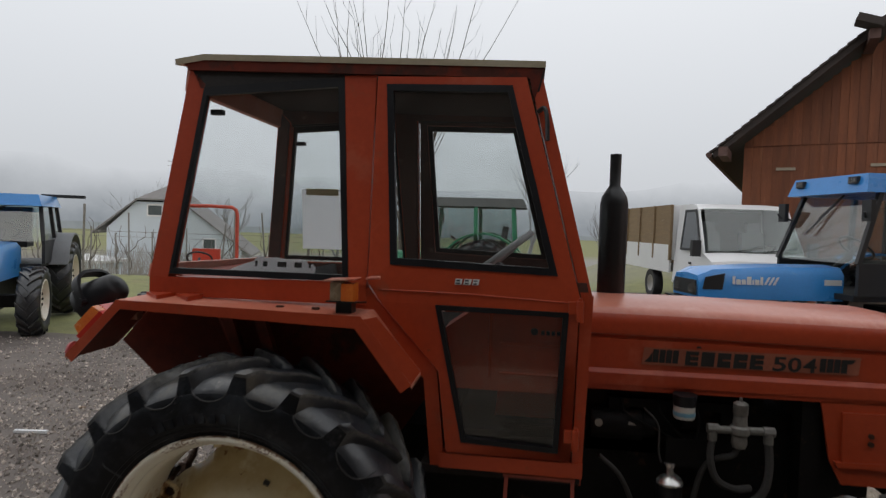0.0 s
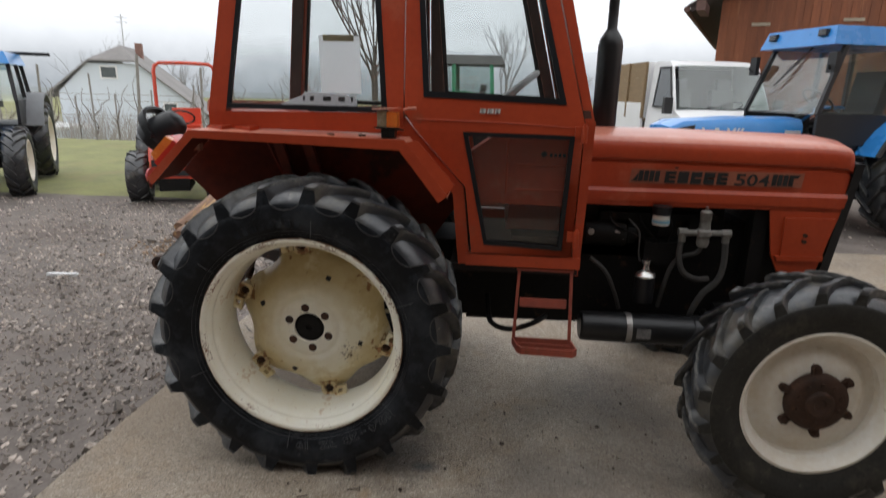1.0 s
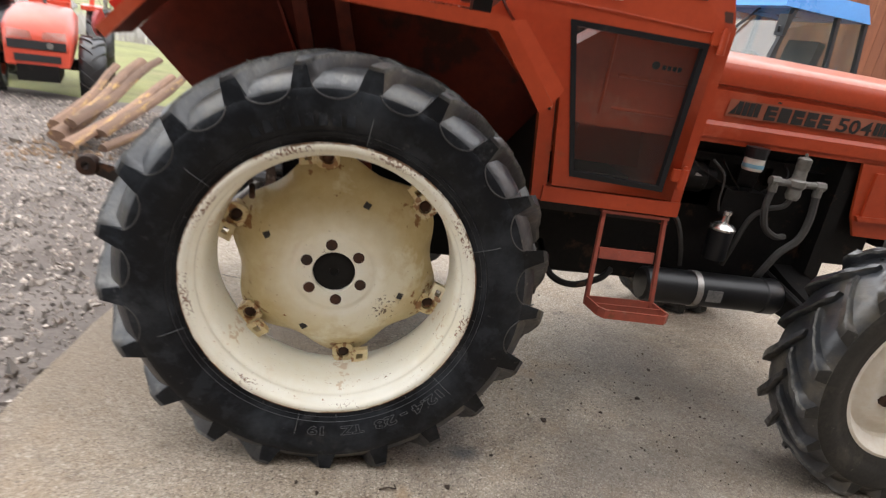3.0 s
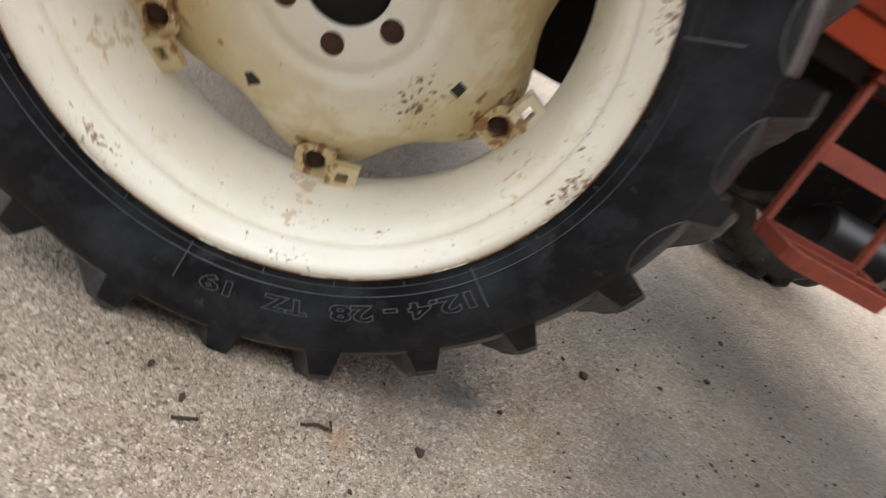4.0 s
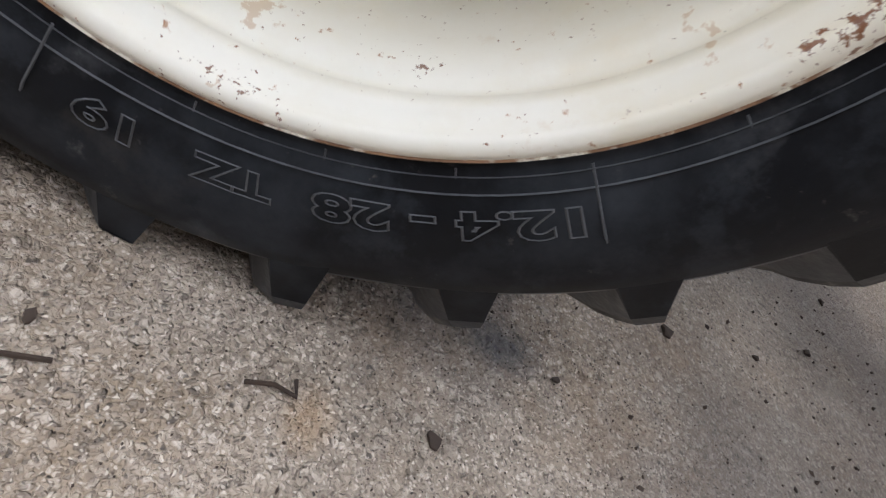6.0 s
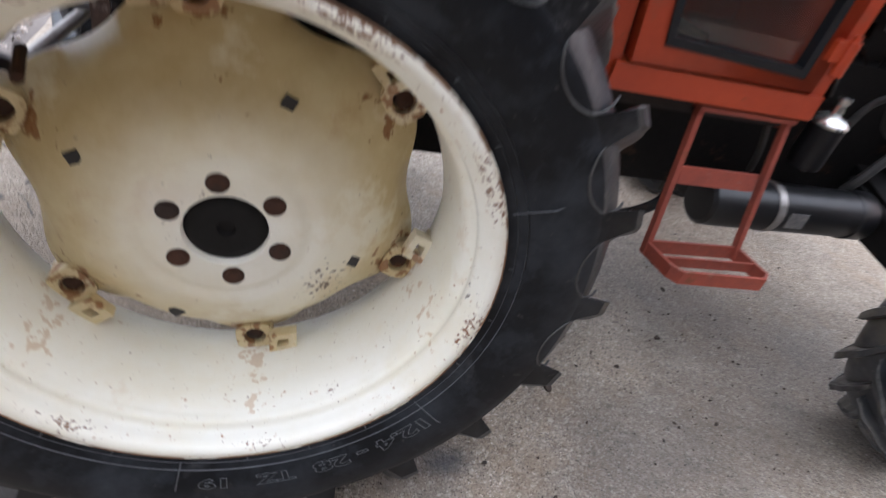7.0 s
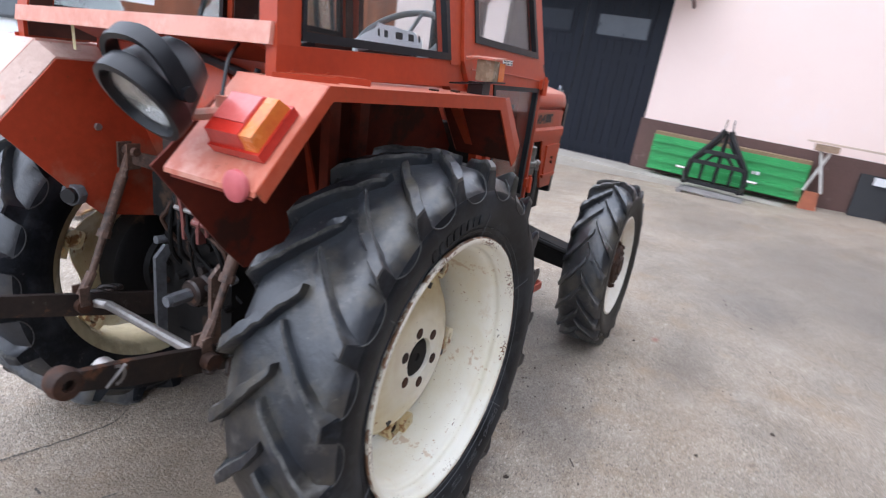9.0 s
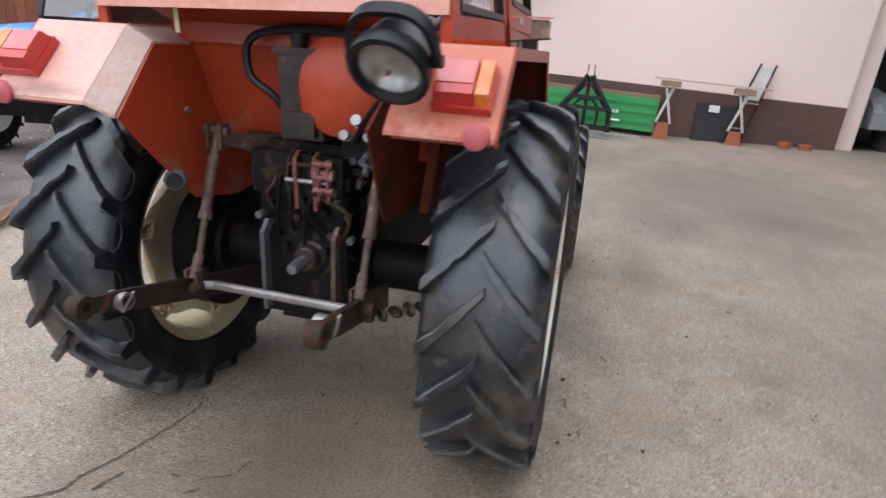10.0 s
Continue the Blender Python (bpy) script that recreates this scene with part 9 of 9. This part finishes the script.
for x0, x1, z0, z1 in ((-19.85, -18.95, 1.62, 2.30), (-16.75, -15.95, -0.35, 0.5)):
    b = B()
    ring_plate(b, [V(x0, -0.06, z0), V(x1, -0.06, z0), V(x1, -0.06, z1), V(x0, -0.06, z1)], [V(x0 + 0.08, -0.06, z0 + 0.08), V(x1 - 0.08, -0.06, z0 + 0.08), V(x1 - 0.08, -0.06, z1 - 0.08), V(x0 + 0.08, -0.06, z1 - 0.08)], (0, 0.1, 0))
    wn_ = part("window", b, M["white_paint"], house)
    b = B()
    box(b, ((x0 + x1) / 2, 0.0, (z0 + z1) / 2), (x1 - x0 - 0.1, 0.06, z1 - z0 - 0.1))
    part("pane", b, surf("dark_pane", (0.10, 0.115, 0.12), rough=0.15, bump=0.0), wn_)
b = B()
tube(b, [V(-18.9, 2.0, 3.3), V(-18.9, 2.0, 5.0)], 0.025, 5)
for z in (4.6, 4.85):
    tube(b, [V(-19.2, 2.0, z), V(-18.6, 2.0, z)], 0.015, 4)
part("antenna", b, M["steel"], house)
shed = thing("shed", pose(-21.3, 25.5, -1.62), "low white shed with a pale roof", "shed")
b = B()
box(b, (0, 0, 0.45), (2.4, 2.0, 0.9))
part("wall", b, M["house_wall"], shed)
b = B()
box(b, (0, 0, 0.98), (2.8, 2.4, 0.14), (0, 4, 0))
part("roof", b, M["white_paint"], shed)

# ---- vineyard posts and bare vines along the lawn ----
# weathered wood, lightened in colour for mist over the vineyard; also on the pallet
M["post"] = surf("weathered_haze_paled_wood", (0.30, 0.28, 0.265), (0.21, 0.195, 0.185), rough=0.9, big=3, fine=20)
M["bark"] = surf("grey_brown_bark", (0.16, 0.13, 0.11), (0.09, 0.075, 0.065), rough=0.9, big=4, fine=30, bump=0.5)
# second bark for far trees, with the mist's haze put into its colour
M["misty_bark"] = surf("haze_paled_bark", (0.36, 0.36, 0.36), (0.28, 0.28, 0.28), rough=0.95, big=2, fine=10)
rv = random.Random(11)
for row, (y0, n) in enumerate(((12.6, 15), (15.0, 13))):
    for k in range(n):
        x = -19.5 + k * 1.35 + rv.uniform(-0.25, 0.25) + row * 0.6
        if x > 0.5:
            continue
        h = rv.uniform(1.35, 1.9) if k % 4 else 2.3
        z0 = -0.1 - max(0, y0 - 13) * 0.115
        p = thing("vine_post", pose(x, y0 + rv.uniform(-0.3, 0.3), z0, rv.uniform(-5, 5), rv.uniform(-5, 5), 0), "weathered vineyard post, paled for mist, with a bare vine", "post", "vineyard posts")
        part("stake", tube(B(), [V(0, 0, 0), V(0.02, 0, h)], 0.036 if k % 4 == 0 else 0.022, 6), M["post"], p)
        for j in range(3):
            a0 = rv.uniform(-0.4, 0.4)
            pts = [V(0.03, 0, 0.2 + j * 0.25)]
            for q in range(5):
                pts.append(pts[-1] + V(rv.uniform(-0.12, 0.16) + a0 * 0.2, rv.uniform(-0.08, 0.08), rv.uniform(0.1, 0.28)))
            part("vine_cane", tube(B(), pts, 0.014, 5, r_end=0.005), M["bark"], p)
    for z in (0.75, 1.3):
        b = B()
        zz = -0.1 - max(0, y0 - 13) * 0.115 + z
        tube(b, [V(-20, y0, zz), V(-10, y0, zz - 0.03), V(0, y0, zz)], 0.008, 4)
        solid("vine_wire", b, M["post"], "thin sagging vineyard wire between posts", "wire", group="vineyard wires")


def bare_tree(name, m, label, height, spread, seed, mat, thick, levels=4, splits=3, up=0.75):
    """A leafless tree: tapering limbs that fork again and again."""
    rg = random.Random(seed)
    t = thing(name, m, label, "tree")
    trunk, crown = B(), B()
    n_twigs = [0]

    def grow(p, d, length, r, level):
        pts = [p]
        steps = 4
        for k in range(steps):
            d = (d + V(rg.uniform(-0.18, 0.18), rg.uniform(-0.18, 0.18), rg.uniform(-0.02, 0.14))).normalized()
            pts.append(pts[-1] + d * length / steps)
        tube(trunk if level == 0 else crown, pts, r, 6 if level < 2 else 4, r_end=r * 0.55)
        if level >= levels:
            return
        for k in range(splits + (1 if level == 0 else 0)):
            a = rg.uniform(0, 6.28)
            side_d = (d * up + V(math.cos(a), math.sin(a), rg.uniform(-0.1, 0.5)) * spread).normalized()
            q = pts[rg.choice((2, 3, 4))] if level else pts[rg.choice((3, 4))]
            grow(q, side_d, length * rg.uniform(0.55, 0.8), r * rg.uniform(0.42, 0.55), level + 1)

    grow(V(0, 0, -0.3), V(0, 0, 1), height * 0.36, thick, 0)
    part("trunk", trunk, mat, t)
    ob = part("crown", crown, mat, t, "bare forked branches")
    return t


def pollard(m, label, seed):
    """A young bare tree: a short trunk, spreading limbs and many long upright shoots."""
    rg = random.Random(seed)
    t = thing("tree", m, label, "tree")
    part("trunk", tube(B(), [V(0, 0, -0.4), V(0.03, 0, 1.0), V(0.0, 0.02, 2.3)], 0.11, 8, r_end=0.085), M["bark"], t)
    for k in range(9):
        a = 2 * math.pi * k / 9 + rg.uniform(-0.25, 0.25)
        reach = rg.uniform(0.1, 1.3)
        d = V(math.cos(a), math.sin(a) * 0.8, 0)
        z0 = rg.uniform(1.7, 2.3)
        line = curve_points([V(0, 0, z0), d * reach * 0.45 + V(0, 0, z0 + 0.9), d * reach + V(0, 0, z0 + 2.1), d * reach * 1.25 + V(0, 0, z0 + 3.3)], 4)
        b_ = B()
        tube(b_, line, 0.032, 6, r_end=0.018)
        for j in range(6):
            p = line[rg.randrange(3, len(line))]
            out_ = (d * rg.uniform(0.2, 0.85) + V(rg.uniform(-0.3, 0.3), rg.uniform(-0.3, 0.3), 1)).normalized()
            pts, ln_ = [p], rg.uniform(1.6, 4.2)
            for q in range(5):
                out_ = (out_ + V(rg.uniform(-0.12, 0.12), rg.uniform(-0.12, 0.12), 0.06)).normalized()
                pts.append(pts[-1] + out_ * ln_ / 5)
                if rg.random() < 0.45:
                    tw = (out_ + V(rg.uniform(-0.8, 0.8), rg.uniform(-0.8, 0.8), 0)).normalized()
                    tube(b_, [pts[-1], pts[-1] + tw * rg.uniform(0.2, 0.5), pts[-1] + tw * rg.uniform(0.5, 0.8) + V(0, 0, 0.2)], 0.007, 4, r_end=0.003)
            tube(b_, pts, 0.019, 5, r_end=0.005)
        part("limb", b_, M["bark"], t)
    return t


pollard(pose(-2.75, 14.6, -0.2), "bare young tree with long thin upright shoots", 21)
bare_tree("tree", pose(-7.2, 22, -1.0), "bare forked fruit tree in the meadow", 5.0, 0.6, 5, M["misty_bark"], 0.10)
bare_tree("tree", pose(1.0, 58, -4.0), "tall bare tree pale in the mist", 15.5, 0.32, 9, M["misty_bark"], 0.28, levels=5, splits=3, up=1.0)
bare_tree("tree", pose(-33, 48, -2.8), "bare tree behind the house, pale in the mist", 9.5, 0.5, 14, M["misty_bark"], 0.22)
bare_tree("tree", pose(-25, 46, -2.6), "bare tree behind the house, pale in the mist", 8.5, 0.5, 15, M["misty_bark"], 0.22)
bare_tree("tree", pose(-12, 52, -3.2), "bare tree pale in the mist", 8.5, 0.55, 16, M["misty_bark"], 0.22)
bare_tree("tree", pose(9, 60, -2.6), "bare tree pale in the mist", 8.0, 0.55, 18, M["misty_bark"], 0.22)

# ---- brushwood and old vines below the lawn ----
rq = random.Random(31)
b = B()
for k in range(3200):
    x0, y0 = rq.uniform(-36, 1.5), 15.5 + 14 * rq.random() ** 0.8
    z0 = -0.055 - min((y0 - 13) / 13, 1) * 1.5
    pts = [V(x0, y0, z0 - 0.1)]
    d = V(rq.uniform(-0.3, 0.3), rq.uniform(-0.3, 0.3), 1)
    for q in range(3):
        d = (d + V(rq.uniform(-0.4, 0.4), rq.uniform(-0.4, 0.4), 0.1)).normalized()
        pts.append(pts[-1] + d * rq.uniform(0.25, 0.62))
    tube(b, pts, 0.013, 3, r_end=0.004)
# brown of the twigs carries the mist as a paler, greyer tone
solid("brushwood", b, surf("haze_paled_brown_twigs", (0.38, 0.35, 0.33), (0.28, 0.26, 0.245), rough=0.95, big=1, fine=10), "tangle of greyish-brown bare vines and brush", "brush", "stuff", smooth=0)

# ---- pale litter on the gravel ----
solid("plastic_strip", bevel(box(B(), (0, 0, 0.012), (0.24, 0.03, 0.02)), 0.005, 1), M["white_paint"], "short white plastic strip lying on the gravel", "strip", m=pose(-2.71, 1.48, -0.02, 0, 0, 8))

# ---- heap of split poles on the gravel ----
M["plank"] = surf("weathered_plank", (0.30, 0.21, 0.14), (0.19, 0.125, 0.08), rough=0.85, big=2, fine=22, bump=0.4, stretch=(1, 8, 8), spots=[((0.42, 0.27, 0.10), 2, 0.58, 0.7), ((0.10, 0.07, 0.05), 5, 0.62, 0.6)], per_piece=0.3)
M["pole"] = surf("brown_bark_pole", (0.24, 0.145, 0.095), (0.12, 0.07, 0.048), rough=0.85, big=3, fine=26, bump=0.6, depth=0.006, stretch=(1, 6, 6), spots=[((0.50, 0.31, 0.10), 2.4, 0.58, 0.7), ((0.33, 0.25, 0.20), 5, 0.6, 0.6)], per_piece=0.35)
rp_ = random.Random(4)


def split_pole(length, w, h):
    """A split pole: an uneven, tapering round with one flat cloven side."""
    b_ = B()
    secs_ = []
    lean = [rp_.uniform(0.85, 1.15) for _ in range(10)]
    for i in range(9):
        x_ = length * i / 8
        k_ = (1.0 - 0.28 * i / 8) * rp_.uniform(0.92, 1.08)
        cy_, cz_ = 0.02 * math.sin(i * 0.9 + length), 0.015 * math.cos(i * 0.7)
        secs_.append([(x_, cy_ + w * 0.5 * k_ * lean[j] * math.cos(2 * math.pi * j / 10), cz_ + h * 0.5 * k_ * lean[j] * max(-0.45, math.sin(2 * math.pi * j / 10))) for j in range(10)])
    return loft(b_, secs_)


for k, (x0, y0, z0, rz, ln, w, h, ry) in enumerate(((-2.08, 2.30, 0.06, 88, 2.1, 0.12, 0.11, -9), (-2.25, 2.48, 0.06, 95, 2.3, 0.14, 0.12, -10), (-1.98, 2.62, 0.10, 84, 2.2, 0.12, 0.10, -13),
                                                 (-2.18, 2.55, 0.16, 92, 2.2, 0.10, 0.09, -9), (-2.36, 2.72, 0.10, 99, 2.0, 0.11, 0.10, -8), (-1.86, 2.36, 0.05, 80, 2.0, 0.09, 0.08, -7),
                                                 (0.95, 2.85, 0.04, 30, 1.6, 0.12, 0.09, -2), (1.05, 3.05, 0.10, 48, 1.7, 0.12, 0.09, -6), (0.85, 3.12, 0.05, 64, 1.5, 0.12, 0.10, -5))):
    solid("pole", split_pole(ln, w, h), M["pole"], "brown split wooden pole lying in a heap", "pole", group="poles heaped on the gravel", m=pose(x0, y0, z0, rp_.uniform(-40, 40), ry, rz))
b = B()
for k in range(160):
    stone(b, (-2.25 + rp_.gauss(0, 0.22), 2.5 + rp_.gauss(0, 0.2), -0.015), rp_.uniform(0.008, 0.03), rp_)
solid("bark_chips", b, M["plank"], "splinters and bark chips under the poles", "wood chips", "stuff", smooth=0)

# ---- along the pink wall: green box, linkage frame, trestles, leaning panel ----
M["green_box"] = surf("green_steel_box", (0.05, 0.36, 0.10), (0.035, 0.27, 0.075), rough=0.45, big=2, fine=40, spots=[((0.16, 0.2, 0.1), 5, 0.64, 0.5)])
gb = thing("tipping_box", wall_m, "green steel tipping box with a timber top rail", "tipping box")
b = B()
box(b, (-0.30, -0.62, 0.42), (0.05, 2.22, 0.54))
box(b, (-0.20, -0.62, 0.18), (0.30, 2.22, 0.05))
for y in (0.47, -1.71):
    box(b, (-0.18, y, 0.42), (0.28, 0.04, 0.54))
part("box_shell", bevel(b, 0.008, 1), M["green_box"], gb)
for z in (0.30, 0.46, 0.60):
    b = B()
    box(b, (-0.335, -0.62, z), (0.03, 2.18, 0.045))
    part("pressed_rib", bevel(b, 0.01, 1), M["green_box"], gb)
b = B()
box(b, (-0.22, -0.62, 0.715), (0.20, 2.22, 0.05))
part("top_rail", bevel(b, 0.006, 1), M["plywood"], gb)
for y, w in ((-1.02, 0.03), (-1.07, 0.05)):
    b = B()
    slab(b, [V(-0.356, y - w, 0.40), V(-0.356, y, 0.40), V(-0.356, y, 0.45), V(-0.356, y - w, 0.45)], (0.006, 0, 0))
    part("white_mark", b, M["white_paint"], gb)

hf = thing("linkage_frame", wall_m @ pose(-0.78, -0.58, 0.07) @ Matrix.Scale(0.93, 4), "black three-point linkage frame standing on a pallet", "linkage frame")
for s in (-1, 1):
    b = B()
    tube(b, [V(0, s * 0.44, 0.05), V(0, s * 0.41, 0.40), V(0.02, s * 0.10, 0.84), V(0.02, s * 0.04, 0.96)], 0.045, 6)
    part("upright", b, M["black_paint"], hf)
    b = B()
    tube(b, [V(0, s * 0.46, 0.22), V(-0.30, s * 0.40, 0.10)], 0.032, 6)
    part("brace", b, M["black_paint"], hf)
    b = B()
    cyl(b, (-0.06, s * 0.46, 0.28), (-0.06, s * 0.60, 0.28), 0.02, n=10)
    part("hitch_pin", b, M["chrome"], hf)
    b = B()
    tube(b, [V(0.02, s * 0.06, 0.96), V(0.02, s * 0.05, 1.13)], 0.012, 6)
    part("top_pin", b, M["chrome"], hf)
for pts, r in (([V(0.05, -0.22, 0.08), V(0.05, -0.22, 0.42), V(0.05, -0.10, 0.56), V(0.05, 0.10, 0.56), V(0.05, 0.22, 0.42), V(0.05, 0.22, 0.08)], 0.026), ([V(0.02, 0, 0.10), V(0.02, 0, 0.92)], 0.032), ([V(0.0, -0.40, 0.35), V(0.02, -0.05, 0.80)], 0.018), ([V(0.0, 0.40, 0.35), V(0.02, 0.05, 0.80)], 0.018)):
    part("frame_bar", tube(B(), pts, r, 6), M["black_paint"], hf)
for z, y in ((0.42, 0.42), (0.09, 0.46), (0.60, 0.26)):
    b = B()
    box(b, (0, 0, z), (0.07, 2 * y, 0.06))
    part("crossbar", bevel(b, 0.006, 1), M["black_paint"], hf)
pal = thing("pallet", wall_m @ pose(-0.86, -0.60, 0.0) @ Matrix.Diagonal((0.8, 0.85, 0.85, 1)), "grey weathered wooden pallet", "pallet")
for x in (-0.32, -0.16, 0.0, 0.16, 0.32):
    b = B()
    box(b, (x, 0, 0.065), (0.11, 1.05, 0.022))
    part("pallet_board", b, M["post"], pal)
for y in (-0.48, 0, 0.48):
    b = B()
    box(b, (0, y, 0.027), (0.75, 0.09, 0.055))
    part("pallet_block", b, M["post"], pal)

M["trestle_white"] = surf("chipped_white_steel", (0.66, 0.64, 0.6), (0.5, 0.47, 0.43), rough=0.5, big=6, fine=40, spots=[(RUST, 12, 0.62, 0.6)])
M["trestle_orange"] = surf("orange_trestle_foot", (0.42, 0.13, 0.06), (0.3, 0.09, 0.045), rough=0.6, big=6, fine=40)
for y in (-1.84, -2.95):
    t = thing("trestle", wall_m @ pose(-0.42, y, 0.06), "folding trestle with white legs and orange feet", "trestle", "trestles under the long board")
    for s in (-1, 1):
        b = B()
        tube(b, [V(0, s * 0.11, 0.28), V(0, -s * 0.06, 0.86)], 0.022, 6)
        part("leg", b, M["trestle_white"], t)
    b = B()
    box(b, (0, 0, 0.15), (0.10, 0.24, 0.26), taper=(0.8, 0.7))
    part("foot", bevel(b, 0.01, 1), M["trestle_orange"], t)
    b = B()
    box(b, (0, 0, 0.90), (0.14, 0.30, 0.09))
    part("head", bevel(b, 0.01, 1), M["plank"], t)
b = B()
box(b, (-0.42, -2.45, 1.03), (0.10, 1.75, 0.025))
solid("board", bevel(b, 0.004, 1), surf("pale_planed_board", (0.62, 0.47, 0.37), (0.50, 0.37, 0.28), rough=0.7, big=3, fine=30), "long thin board lying across the trestles", "board", m=wall_m)
b = B()
box(b, (-0.16, -2.66, 0.40), (0.07, 0.62, 0.62), (0, 8, 0))
bevel(b, 0.01, 1)
pn = solid("leaning_panel", b, M["plastic"], "black framed panel leaning on the wall", "panel", m=wall_m)
b = B()
box(b, (-0.215, -2.60, 0.64), (0.012, 0.16, 0.11), (0, 8, 0))
part("panel_label", b, M["white_paint"], pn)
dl = thing("hand_truck", wall_m @ pose(-0.32, -2.98, 0.04, 0, 0, 0), "light metal hand truck leaning on the wall", "hand truck")
for s in (-1, 1):
    b = B()
    tube(b, [V(-0.10, 0.08 + s * 0.13, 0.05), V(0.10, -0.12 + s * 0.13, 0.80), V(0.20, -0.27 + s * 0.11, 1.36)], 0.018, 6)
    part("rail", b, M["black_paint"], dl)
for k, z in enumerate((0.35, 0.75, 1.26)):
    b = B()
    x = -0.10 + 0.24 * z
    tube(b, [V(x, -0.07 - z * 0.24, z), V(x, 0.22 - z * 0.26, z)], 0.014, 6)
    part("rung", b, M["steel"], dl)
b = B()
slab(b, [V(0.10, -0.25, 0.80), V(0.10, 0.00, 0.80), V(0.19, -0.14, 1.32), V(0.19, -0.36, 1.32)], (0.008, 0, 0))
part("back_panel", b, M["trestle_white"], dl)
for k, y in enumerate((-3.75, -4.05)):
    b = B()
    lathe(b, [(0.0, 0.0), (0.08, 0.0), (0.11, 0.20), (0.105, 0.20), (0.075, 0.01), (0.0, 0.01)], 20, (0, 0, 0), "z")
    solid("flower_pot", b, M["trestle_orange"], "terracotta pot on the kerb", "pot", group="pots by the wall", m=wall_m @ pose(-0.28, y, 0.07))


def car(m):
    t = thing("car", m, "grey hatchback parked in the dark carport", "car")
    prof = [(1.9, 0.35), (1.95, 0.62), (1.75, 0.80), (0.95, 0.95), (0.35, 1.38), (-0.9, 1.44), (-1.75, 1.0), (-1.85, 0.5), (-1.8, 0.35)]
    b = B()
    loft(b, [[(x, u * (0.84 - max(0, z - 0.9) * 0.25), z) for x, z in prof] for u in (-1, -0.5, 0.5, 1)])
    body = part("body", bevel(b, 0.03, 2), surf("silver_car_paint", (0.42, 0.43, 0.45), rough=0.3, coat=0.4), t, smooth=40)
    b = B()
    slab(b, [V(0.98, -0.72, 0.97), V(0.98, 0.72, 0.97), V(0.38, 0.62, 1.37), V(0.38, -0.62, 1.37)], (0.02, 0, 0.02))
    part("windscreen", b, surf("car_glass", (0.08, 0.10, 0.11), rough=0.06, bump=0.0), body)
    for s in (-1, 1):
        b = B()
        box(b, (1.86, s * 0.55, 0.68), (0.12, 0.34, 0.14))
        part("headlight", bevel(b, 0.03), M["lens"], body)
        for x in (1.2, -1.15):
            w = B()
            lathe(w, [(0.0, s * 0.80), (0.18, s * 0.80), (0.29, s * 0.79), (0.30, s * 0.74), (0.30, s * 0.62), (0.0, s * 0.62)], 28, (x, 0, 0.30), "y")
            part("wheel", w, M["plastic"], t)
    return t


car(pose(11.2, -5.9, 0.0, 0, 0, 180))
